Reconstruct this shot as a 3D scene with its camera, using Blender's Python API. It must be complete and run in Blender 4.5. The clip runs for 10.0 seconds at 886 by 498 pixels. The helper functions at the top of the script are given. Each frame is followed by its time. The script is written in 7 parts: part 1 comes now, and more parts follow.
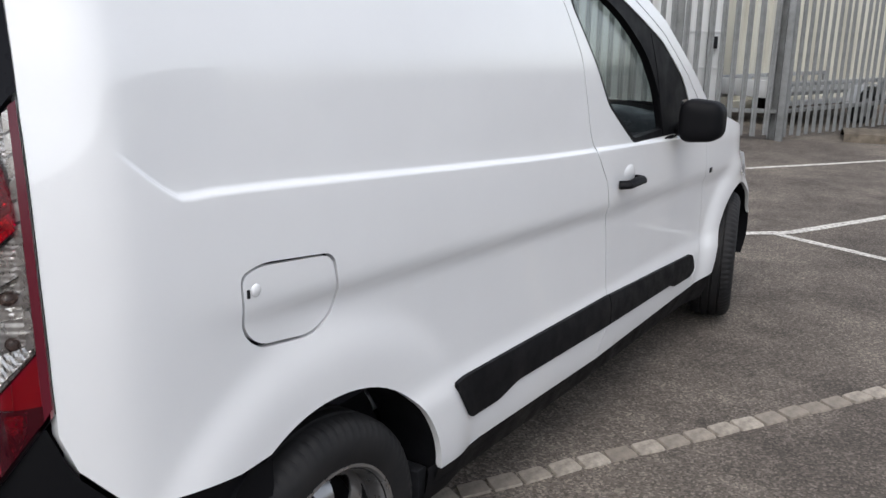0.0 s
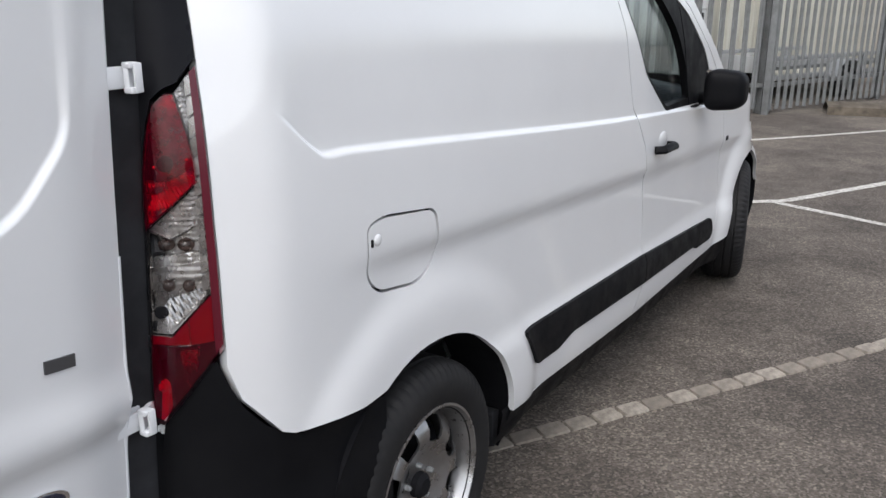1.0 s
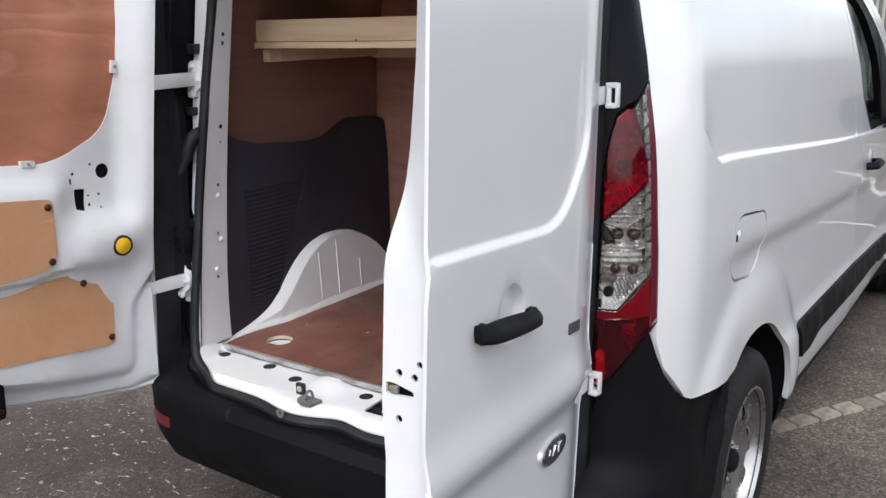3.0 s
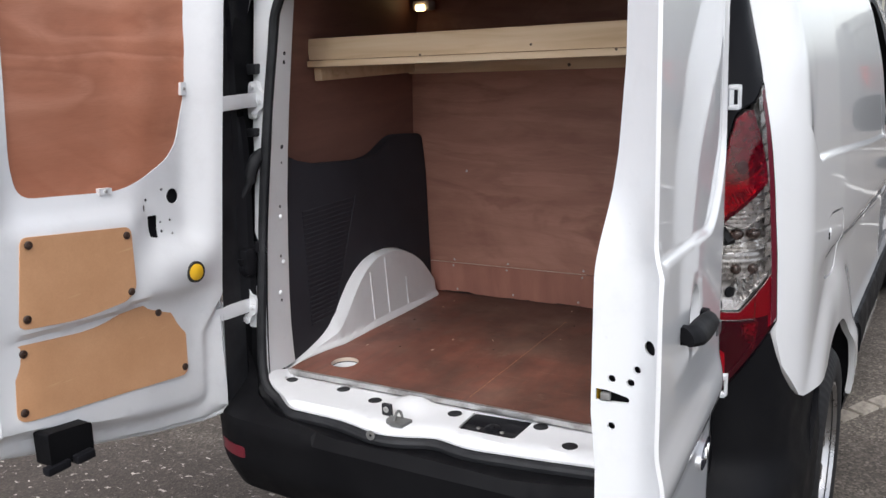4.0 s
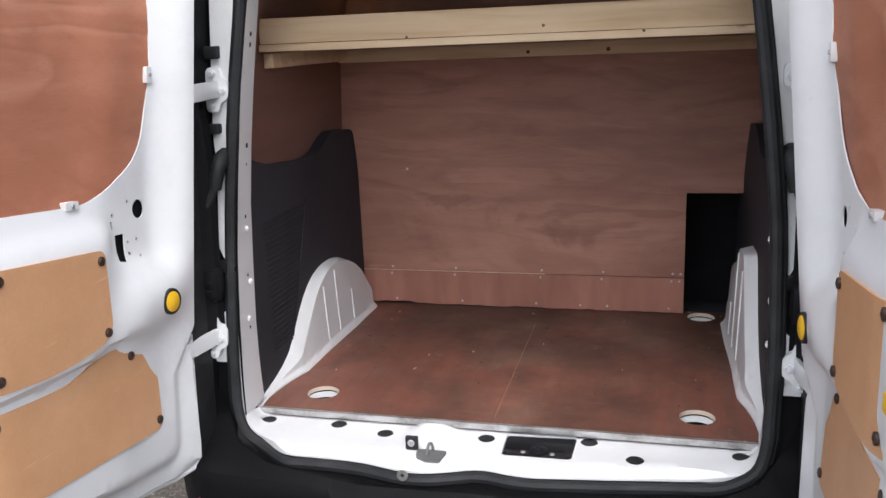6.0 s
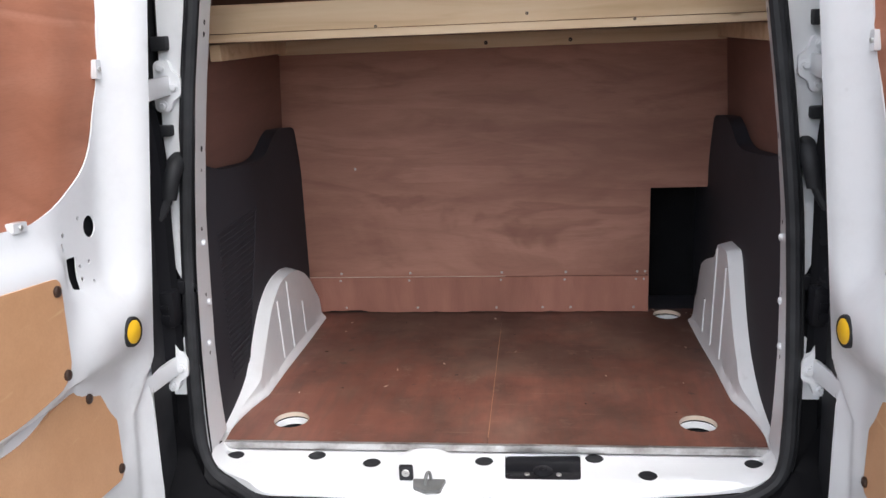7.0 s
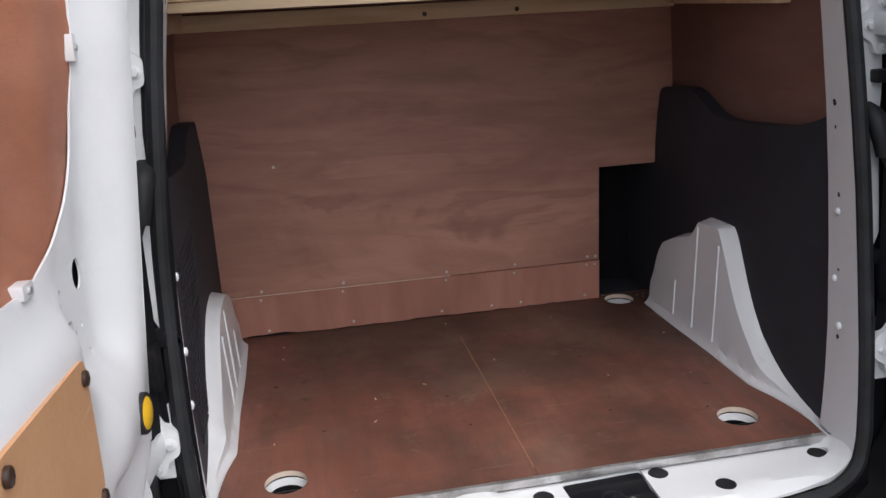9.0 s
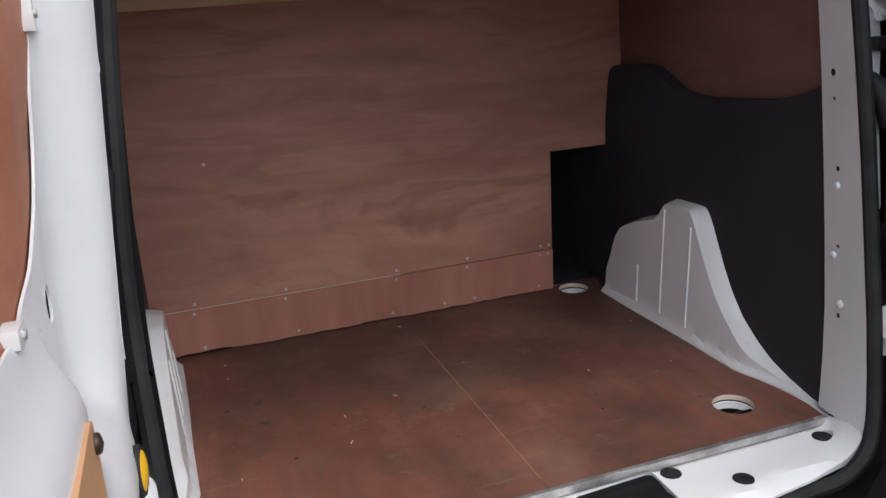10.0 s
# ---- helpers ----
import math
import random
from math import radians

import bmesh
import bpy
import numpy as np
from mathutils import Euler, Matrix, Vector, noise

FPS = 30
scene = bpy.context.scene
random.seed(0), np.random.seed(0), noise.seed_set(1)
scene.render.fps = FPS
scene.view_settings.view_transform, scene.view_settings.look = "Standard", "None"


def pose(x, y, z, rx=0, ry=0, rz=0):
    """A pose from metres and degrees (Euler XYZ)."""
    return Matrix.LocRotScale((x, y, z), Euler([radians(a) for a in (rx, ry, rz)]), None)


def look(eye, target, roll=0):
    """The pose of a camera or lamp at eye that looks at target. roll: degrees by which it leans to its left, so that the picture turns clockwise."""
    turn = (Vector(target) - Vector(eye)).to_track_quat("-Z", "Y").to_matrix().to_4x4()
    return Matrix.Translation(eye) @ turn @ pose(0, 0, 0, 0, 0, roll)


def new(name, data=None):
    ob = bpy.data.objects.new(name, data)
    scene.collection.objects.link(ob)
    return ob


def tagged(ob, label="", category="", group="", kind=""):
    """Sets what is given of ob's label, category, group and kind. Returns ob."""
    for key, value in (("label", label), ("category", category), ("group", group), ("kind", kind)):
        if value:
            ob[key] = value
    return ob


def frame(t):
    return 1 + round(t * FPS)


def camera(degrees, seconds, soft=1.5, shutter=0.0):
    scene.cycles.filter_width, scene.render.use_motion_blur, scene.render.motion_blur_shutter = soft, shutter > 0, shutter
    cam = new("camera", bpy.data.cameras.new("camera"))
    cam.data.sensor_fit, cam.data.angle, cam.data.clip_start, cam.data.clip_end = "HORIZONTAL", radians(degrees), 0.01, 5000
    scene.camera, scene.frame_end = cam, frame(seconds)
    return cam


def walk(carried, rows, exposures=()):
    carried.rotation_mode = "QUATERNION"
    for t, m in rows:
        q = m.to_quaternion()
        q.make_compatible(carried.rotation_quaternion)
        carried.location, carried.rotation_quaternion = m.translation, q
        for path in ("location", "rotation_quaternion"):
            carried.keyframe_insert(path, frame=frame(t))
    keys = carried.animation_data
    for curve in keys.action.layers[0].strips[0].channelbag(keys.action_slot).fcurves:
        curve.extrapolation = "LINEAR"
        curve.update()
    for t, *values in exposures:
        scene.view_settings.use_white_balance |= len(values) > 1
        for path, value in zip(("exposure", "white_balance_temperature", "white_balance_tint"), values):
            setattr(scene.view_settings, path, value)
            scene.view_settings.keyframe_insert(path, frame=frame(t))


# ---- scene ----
cam = camera(55.2, 10.0)
PATH = [
    (0, (1.981, -0.496, 1.539), (0.919, 1.109, 0.996), 0.5),
    (0.5, (1.917, -0.629, 1.527), (0.893, 0.992, 0.958), 0.3),
    (1, (1.859, -0.797, 1.527), (0.853, 0.829, 0.942), 0.0),
    (1.5, (1.82, -1.014, 1.523), (0.775, 0.591, 0.947), -0.3),
    (2, (1.717, -1.219, 1.532), (0.628, 0.366, 0.983), -0.3),
    (2.5, (1.538, -1.406, 1.529), (0.447, 0.187, 1.007), -1.3),
    (3, (1.38, -1.472, 1.528), (0.289, 0.125, 1.022), -1.1),
    (3.2, (1.318, -1.494, 1.528), (0.228, 0.109, 1.033), -1.4),
    (4.3, (0.959, -1.677, 1.5), (0.024, 0.032, 1.045), -3.2),
    (4.5, (0.885, -1.653, 1.48), (-0.007, 0.079, 1.03), -3.3),
    (5, (0.741, -1.659, 1.473), (-0.056, 0.117, 1.014), -2.4),
    (5.5, (0.551, -1.68, 1.486), (-0.087, 0.158, 1.022), -2.3),
    (5.7, (0.487, -1.674, 1.491), (-0.095, 0.181, 1.021), -2.4),
    (6.8, (0.161, -1.547, 1.495), (-0.114, 0.366, 0.979), -2.2),
    (7, (0.123, -1.52, 1.493), (-0.104, 0.401, 0.983), -2.4),
    (7.5, (-0.066, -1.442, 1.495), (-0.138, 0.489, 0.981), -3.1),
    (8, (-0.228, -1.384, 1.48), (-0.159, 0.541, 0.941), -3.1),
    (8.5, (-0.338, -1.286, 1.475), (-0.131, 0.624, 0.917), -3.0),
    (9, (-0.414, -1.19, 1.48), (-0.081, 0.698, 0.909), -3.0),
    (9.5, (-0.498, -1.081, 1.47), (-0.032, 0.773, 0.88), -3.1),
    (10, (-0.581, -0.971, 1.45), (0.038, 0.833, 0.846), -3.4),
]
walk(cam, [(t, look(eye, target, roll)) for t, eye, target, roll in PATH], [(0, 0.72), (2.0, 0.74), (3.0, 0.80), (4.5, 0.86), (5.5, 1.00), (7, 1.22), (8, 1.02), (10, 0.76)])

# world, sun, exposure
SUN_EL, SUN_ROT = radians(60), radians(163)
world = bpy.data.worlds.new("overcast_sky")
scene.world = world
world.use_nodes = True
wn, wl = world.node_tree.nodes, world.node_tree.links
sky = wn.new("ShaderNodeTexSky")
sky.sky_type, sky.sun_disc = "NISHITA", False
sky.sun_elevation, sky.sun_rotation, sky.air_density, sky.dust_density = SUN_EL, SUN_ROT, 1.0, 3.0
grey = wn.new("ShaderNodeHueSaturation")
grey.inputs["Saturation"].default_value = 0.36
wl.new(sky.outputs[0], grey.inputs["Color"])
wco = wn.new("ShaderNodeTexCoord")
cloud = wn.new("ShaderNodeTexNoise")
cloud.inputs["Scale"].default_value, cloud.inputs["Detail"].default_value = 2.6, 5.0
wl.new(wco.outputs["Generated"], cloud.inputs["Vector"])
cramp = wn.new("ShaderNodeValToRGB")
cramp.color_ramp.elements[0].position, cramp.color_ramp.elements[0].color = 0.36, (0.74, 0.76, 0.80, 1)
cramp.color_ramp.elements[1].position, cramp.color_ramp.elements[1].color = 0.64, (1.20, 1.20, 1.19, 1)
wl.new(cloud.outputs["Fac"], cramp.inputs["Fac"])
wmul = wn.new("ShaderNodeMix")
wmul.data_type, wmul.blend_type = "RGBA", "MULTIPLY"
wmul.inputs["Factor"].default_value = 1.0
wl.new(grey.outputs[0], wmul.inputs["A"])
wl.new(cramp.outputs[0], wmul.inputs["B"])
wl.new(wmul.outputs["Result"], wn["Background"].inputs["Color"])
wn["Background"].inputs["Strength"].default_value = 0.190

sun = new("sun", bpy.data.lights.new("sun", "SUN"))
sun.data.energy, sun.data.angle, sun.data.color = 0.40, radians(60), (1.0, 0.97, 0.93)
sun.rotation_euler = (radians(90) - SUN_EL, 0, radians(180) - SUN_ROT)


# ---- materials ----
class Mat:
    """A small builder round one node material."""

    def __init__(self, name, base, rough=0.5, metal=0.0, coat=0.0, spec=0.5):
        self.m = bpy.data.materials.new(name)
        self.m.use_nodes = True
        self.t = self.m.node_tree
        self.b = self.t.nodes["Principled BSDF"]
        self.set("Base Color", (*base, 1))
        self.set("Roughness", rough)
        self.set("Metallic", metal)
        self.set("Coat Weight", coat)
        self.set("Coat Roughness", 0.06)
        self.set("Specular IOR Level", spec)
        self.co = self.t.nodes.new("ShaderNodeTexCoord").outputs["Object"]

    def set(self, key, value):
        self.b.inputs[key].default_value = value

    def node(self, kind, **sockets):
        n = self.t.nodes.new(kind)
        for key, value in sockets.items():
            n.inputs[key].default_value = value
        return n

    def link(self, a, b):
        self.t.links.new(a, b)

    def coords(self, scale=(1, 1, 1), rot=(0, 0, 0), by_object=False):
        mp = self.node("ShaderNodeMapping")
        mp.inputs["Scale"].default_value = scale
        mp.inputs["Rotation"].default_value = rot
        self.link(self.co, mp.inputs["Vector"])
        if by_object:
            info = self.node("ShaderNodeObjectInfo")
            comb = self.node("ShaderNodeVectorMath")
            comb.operation = "MULTIPLY_ADD"
            comb.inputs[0].default_value = (17.3, 9.1, 23.7)
            self.link(info.outputs["Random"], comb.inputs[1])
            self.link(mp.outputs[0], comb.inputs[2])
            return comb.outputs[0]
        return mp.outputs[0]

    def noise(self, scale, detail=4.0, vec=None, distort=0.0, rough=0.55):
        n = self.node("ShaderNodeTexNoise", Scale=scale, Detail=detail, Distortion=distort, Roughness=rough)
        self.link(vec or self.co, n.inputs["Vector"])
        return n.outputs["Fac"]

    def voronoi(self, scale, vec=None, out="Distance"):
        n = self.node("ShaderNodeTexVoronoi", Scale=scale)
        self.link(vec or self.co, n.inputs["Vector"])
        return n.outputs[out]

    def ramp(self, fac, *stops):
        r = self.node("ShaderNodeValToRGB")
        el = r.color_ramp.elements
        while len(el) < len(stops):
            el.new(0.5)
        for e, (p, c) in zip(el, stops):
            e.position = p
            e.color = (*c, 1) if isinstance(c, tuple) else (c, c, c, 1)
        self.link(fac, r.inputs["Fac"])
        return r.outputs["Color"]

    def mix(self, fac, a, b, mode="MIX"):
        n = self.node("ShaderNodeMix")
        n.data_type, n.blend_type = "RGBA", mode
        for key, value in (("Factor", fac), ("A", a), ("B", b)):
            sock = [s for s in n.inputs if s.name == key and (s.type == "RGBA" or key == "Factor" and s.type == "VALUE")][0]
            if isinstance(value, (int, float)):
                sock.default_value = value if key == "Factor" else (value, value, value, 1)
            elif isinstance(value, tuple):
                sock.default_value = (*value, 1)
            else:
                self.link(value, sock)
        return [s for s in n.outputs if s.type == "RGBA"][0]

    def color(self, out):
        self.link(out, self.b.inputs["Base Color"])
        return self

    def rough(self, out):
        self.link(out, self.b.inputs["Roughness"])
        return self

    def bump(self, height, strength=0.3, dist=0.002):
        n = self.node("ShaderNodeBump", Strength=strength, Distance=dist)
        self.link(height, n.inputs["Height"])
        self.link(n.outputs[0], self.b.inputs["Normal"])
        return self


def make_paint():
    k = Mat("white_van_paint", (0.8, 0.8, 0.8), 0.32, 0, 1.0)
    grime = k.ramp(k.noise(3.0, 6), (0.3, (0.685, 0.690, 0.700)), (0.75, (0.720, 0.725, 0.735)))
    k.color(grime)
    k.set("Roughness", 0.40)
    k.set("Coat IOR", 1.65)
    k.set("Coat Roughness", 0.03)
    return k.m


def make_paint_inner():
    k = Mat("white_body_paint_inside", (0.78, 0.78, 0.79), 0.38, 0, 0.35)
    dirt = k.ramp(k.noise(7, 8, rough=0.7), (0.25, (0.640, 0.650, 0.668)), (0.5, (0.700, 0.712, 0.732)))
    scuff = k.ramp(k.noise(38, 5, k.coords((1, 0.2, 1))), (0.70, 0.0), (0.78, 0.3))
    k.color(k.mix(scuff, dirt, (0.42, 0.41, 0.40)))
    k.bump(k.noise(60, 3), 0.05, 0.002)
    return k.m


def make_black_plastic(name="black_grained_plastic", base=0.0045, rough=0.55):
    k = Mat(name, (base, base, base * 1.08), rough, 0, 0, 0.10)
    k.color(k.ramp(k.noise(5, 6), (0.3, (base * 0.8, base * 0.82, base * 1.05)), (0.75, (base * 1.6, base * 1.6, base * 1.85))))
    k.rough(k.ramp(k.noise(11, 4), (0.3, rough - 0.1), (0.7, rough + 0.12)))
    k.bump(k.noise(700, 2), 0.25, 0.0006)
    return k.m


def make_rubber():
    k = Mat("black_rubber", (0.012, 0.012, 0.013), 0.62, 0, 0, 0.35)
    k.color(k.ramp(k.noise(14, 6), (0.35, (0.008, 0.0085, 0.0105)), (0.8, (0.026, 0.027, 0.031))))
    k.bump(k.noise(260, 3), 0.2, 0.001)
    return k.m


def make_tyre():
    k = Mat("tyre_rubber", (0.02, 0.02, 0.021), 0.7, 0, 0, 0.3)
    dust = k.ramp(k.noise(9, 7, rough=0.7), (0.35, (0.006, 0.006, 0.007)), (0.75, (0.017, 0.016, 0.016)))
    k.color(dust)
    k.bump(k.noise(180, 4), 0.3, 0.001)
    return k.m


def make_ply(name, dark, mid, light, along=0, bands=5.0, seed=0.0, rough=0.55, wear=False, figured=0.8, ragged=1.6):
    """Rotary-cut plywood: broad swirling figure, fine pores along the grain, scattered stains."""
    k = Mat(name, mid, rough, 0, 0, 0.35)
    stretch = [(0.7, 2.0, 2.9), (2.2, 0.7, 2.2), (2.4, 2.0, 0.7)][along]
    vec = k.coords(stretch)
    off = k.node("ShaderNodeVectorMath")
    off.operation = "ADD"
    off.inputs[1].default_value = (seed, seed * 0.7, seed * 1.3)
    k.link(vec, off.inputs[0])
    vec = off.outputs[0]
    figure = k.noise(0.8, ragged, vec, 1.1)
    wave = k.node("ShaderNodeMath")
    wave.operation = "MULTIPLY"
    wave.inputs[1].default_value = bands * 2.4
    k.link(figure, wave.inputs[0])
    saw = k.node("ShaderNodeMath")
    saw.operation = "FRACT"
    k.link(wave.outputs[0], saw.inputs[0])
    soft = tuple((a * 0.6 + b * 0.4) for a, b in zip(dark, mid))
    rings = k.ramp(saw.outputs[0], (0.0, mid), (0.22, mid), (0.44, light), (0.54, light), (0.66, soft), (0.88, mid), (1.0, mid))
    cloudy = k.ramp(k.noise(1.3, 5, vec, 0.6), (0.28, dark), (0.5, mid), (0.72, light))
    where = k.ramp(k.noise(0.9, 2, k.coords(stretch, (0.3, 0.2, 0.1))), (0.38, 1.0 - figured), (0.60, 1.0))
    body = k.mix(where, rings, cloudy)
    streaks = k.noise(1.0, 6, k.coords([(1.4, 14, 14), (14, 1.4, 14), (14, 14, 1.4)][along]), 0.8)
    body = k.mix(k.ramp(streaks, (0.33, 0.34), (0.56, 0.0)), body, dark)
    if figured > 0.6:
        curls = k.noise(3.4, 6, vec, 1.3)
        body = k.mix(k.ramp(curls, (0.36, 0.55), (0.50, 0.0)), body, dark)
        body = k.mix(k.ramp(curls, (0.55, 0.0), (0.70, 0.45)), body, light)
    fine = [(30, 420, 420), (420, 30, 420), (420, 420, 30)][along]
    pores = k.noise(1.0, 3, k.coords(fine))
    body = k.mix(k.ramp(pores, (0.36, 0.10), (0.52, 0.0)), body, tuple(c * 0.6 for c in dark))
    if wear:
        stain = k.ramp(k.noise(1.6, 10, rough=0.68), (0.44, 0.0), (0.58, 0.74))
        body = k.mix(stain, body, (0.056, 0.034, 0.027))
        spots = k.ramp(k.noise(17, 5, rough=0.6), (0.66, 0.0), (0.74, 0.7))
        body = k.mix(spots, body, (0.03, 0.02, 0.017))
        dusty = k.ramp(k.noise(3.7, 7, k.coords((1, 1, 1), (0, 0, 0.6))), (0.52, 0.0), (0.75, 0.38))
        body = k.mix(dusty, body, (0.25, 0.17, 0.13))
        scuffs = k.ramp(k.noise(1.0, 5, k.coords((46, 7, 46))), (0.38, 0.30), (0.50, 0.0), (0.62, 0.0), (0.74, 0.22))
        body = k.mix(scuffs, body, (0.10, 0.062, 0.050))
        rubbed = k.ramp(k.noise(13, 7, rough=0.7), (0.60, 0.0), (0.72, 0.35))
        body = k.mix(rubbed, body, (0.30, 0.20, 0.155))
        lines = k.noise(1.0, 4, k.coords((8, 90, 8), (0, 0, 0.35)))
        body = k.mix(k.ramp(lines, (0.66, 0.0), (0.72, 0.22)), body, (0.30, 0.20, 0.15))
        k.rough(k.ramp(k.noise(6, 5), (0.3, 0.38), (0.7, 0.62)))
    k.color(body)
    k.bump(pores, 0.06, 0.0006)
    return k.m


def make_pine():
    k = Mat("pale_softwood", (0.62, 0.44, 0.25), 0.6, 0, 0, 0.3)
    grain = k.noise(1.0, 4, k.coords((2.2, 26, 26)), 0.8)
    c = k.ramp(grain, (0.3, (0.58, 0.41, 0.245)), (0.5, (0.69, 0.515, 0.335)), (0.75, (0.75, 0.59, 0.41)))
    knots = k.voronoi(3.3, k.coords((1.0, 3, 3)))
    k.color(k.mix(k.ramp(knots, (0.03, 0.85), (0.07, 0.0)), c, (0.14, 0.06, 0.025)))
    k.bump(grain, 0.1, 0.001)
    return k.m


def make_hardboard():
    k = Mat("tan_hardboard", (0.54, 0.31, 0.13), 0.5, 0, 0, 0.4)
    c = k.ramp(k.noise(6, 7, rough=0.65), (0.3, (0.535, 0.285, 0.145)), (0.7, (0.625, 0.350, 0.190)))
    fibre = k.noise(210, 3)
    c = k.mix(k.ramp(fibre, (0.35, 0.14), (0.6, 0.0)), c, (0.42, 0.22, 0.10))
    scratch = k.ramp(k.noise(1.0, 3, k.coords((40, 5, 60), (0.25, 0, 0))), (0.68, 0.0), (0.74, 0.35))
    k.color(k.mix(scratch, c, (0.72, 0.50, 0.28)))
    k.bump(fibre, 0.1, 0.0006)
    return k.m


def make_liner():
    k = Mat("dark_fibre_lining", (0.02, 0.019, 0.02), 0.7, 0, 0, 0.3)
    c = k.ramp(k.noise(3.0, 5), (0.3, (0.020, 0.0205, 0.026)), (0.75, (0.034, 0.034, 0.043)))
    specks = k.ramp(k.noise(85, 2), (0.74, 0.0), (0.80, 0.5))
    k.color(k.mix(specks, c, (0.16, 0.15, 0.14)))
    k.bump(k.noise(420, 2), 0.2, 0.0008)
    return k.m


def make_tarmac():
    k = Mat("worn_tarmac", (0.1, 0.095, 0.088), 0.9, 0, 0, 0.3)
    broad = k.ramp(k.noise(0.55, 6, rough=0.65), (0.36, (0.080, 0.067, 0.057)), (0.52, (0.128, 0.109, 0.092)), (0.68, (0.190, 0.163, 0.136)))
    patch = k.ramp(k.noise(2.6, 7, rough=0.7), (0.35, 0.62), (0.7, 1.15))
    c = k.mix(1.0, broad, patch, "MULTIPLY")
    stones = k.voronoi(115, None, "Color")
    cell = k.ramp(stones, (0.1, 0.52), (0.6, 1.0), (0.92, 1.85))
    c = k.mix(1.0, c, cell, "MULTIPLY")
    chip_at = k.coords((1, 1, 1), (0, 0, 0.4))
    far = k.node("ShaderNodeVectorMath")
    far.operation = "DISTANCE"
    far.inputs[1].default_value = (-0.88, -0.36, 0.0)
    k.link(k.coords((0.4, 0.4, 0.4)), far.inputs[0])
    # darker, with more pale chips, round a point left of the van's rear
    dark_patch = k.ramp(far.outputs["Value"], (0.0, 1.0), (0.62, 1.0), (1.0, 0.10))
    chip_zone = k.mix(1.0, k.ramp(k.noise(1.4, 5), (0.34, 0.25), (0.52, 1.0)), dark_patch, "MULTIPLY")
    some = k.ramp(k.noise(34, 2.0, k.coords((0.7, 1.25, 1), (0, 0, 0.4)), 0.6), (0.655, 0.0), (0.670, 1.0))
    tone = k.ramp(k.voronoi(40, chip_at, "Color"), (0.2, 0.25), (0.8, 1.0))
    big = k.mix(1.0, k.mix(1.0, some, tone, "MULTIPLY"), chip_zone, "MULTIPLY")
    c = k.mix(k.ramp(chip_zone, (0.3, 0.0), (0.9, 0.72)), c, (0.046, 0.036, 0.031))
    c = k.mix(big, c, (0.50, 0.45, 0.40))
    chips = k.ramp(k.noise(95, 1.5), (0.67, 0.0), (0.73, 0.24))
    c = k.mix(chips, c, (0.36, 0.33, 0.29))
    pits = k.ramp(k.noise(120, 3), (0.30, 0.8), (0.42, 0.0))
    c = k.mix(pits, c, (0.03, 0.027, 0.024))
    k.color(c)
    k.bump(k.voronoi(115), 0.7, 0.004)
    return k.m


def make_line_paint():
    k = Mat("worn_white_line", (0.55, 0.53, 0.49), 0.85, 0, 0, 0.3)
    k.color(k.mix(k.ramp(k.noise(26, 7, rough=0.7), (0.42, 0.0), (0.62, 0.85)), (0.56, 0.54, 0.50), (0.16, 0.145, 0.13)))
    k.bump(k.noise(110, 3), 0.5, 0.003)
    return k.m


def make_sett():
    k = Mat("pale_paving_brick", (0.36, 0.32, 0.27), 0.85, 0, 0, 0.3)
    info = k.node("ShaderNodeObjectInfo")
    tone = k.ramp(info.outputs["Random"], (0.0, (0.21, 0.18, 0.15)), (0.5, (0.29, 0.255, 0.215)), (1.0, (0.37, 0.33, 0.28)))
    dirt = k.ramp(k.noise(24, 8, rough=0.7), (0.38, 0.7), (0.62, 0.0))
    k.color(k.mix(dirt, tone, (0.13, 0.115, 0.10)))
    k.bump(k.noise(120, 4), 0.6, 0.003)
    return k.m


def make_steel(name, base, rough, metal, stain=(0.2, 0.19, 0.18), scale=8.0):
    k = Mat(name, base, rough, metal, 0, 0.5)
    c = k.ramp(k.noise(scale, 7, rough=0.68), (0.32, stain), (0.6, base))
    k.color(c)
    k.rough(k.ramp(k.noise(scale * 1.7, 5), (0.3, rough - 0.08), (0.7, rough + 0.15)))
    k.bump(k.noise(150, 3), 0.08, 0.001)
    return k.m


def make_sheeting(name, pale, stained):
    k = Mat(name, pale, 0.55, 0, 0, 0.4)
    streak = k.noise(1.0, 6, k.coords((7, 7, 0.5)))
    k.color(k.ramp(streak, (0.32, stained), (0.55, pale), (0.8, tuple(c * 1.08 for c in pale))))
    k.bump(k.noise(40, 4), 0.1, 0.003)
    return k.m


def make_brickwork():
    k = Mat("red_brickwork", (0.3, 0.13, 0.08), 0.85, 0, 0, 0.3)
    n = k.node("ShaderNodeTexBrick", Scale=4.4)
    n.inputs["Color1"].default_value, n.inputs["Color2"].default_value = (0.34, 0.15, 0.09, 1), (0.26, 0.105, 0.065, 1)
    n.inputs["Mortar"].default_value = (0.36, 0.32, 0.28, 1)
    k.link(k.coords((1, 1, 1), (radians(90), 0, radians(90))), n.inputs["Vector"])
    k.color(k.mix(k.ramp(k.noise(1.3, 6), (0.4, 0.4), (0.6, 0.0)), n.outputs["Color"], (0.20, 0.10, 0.07)))
    return k.m


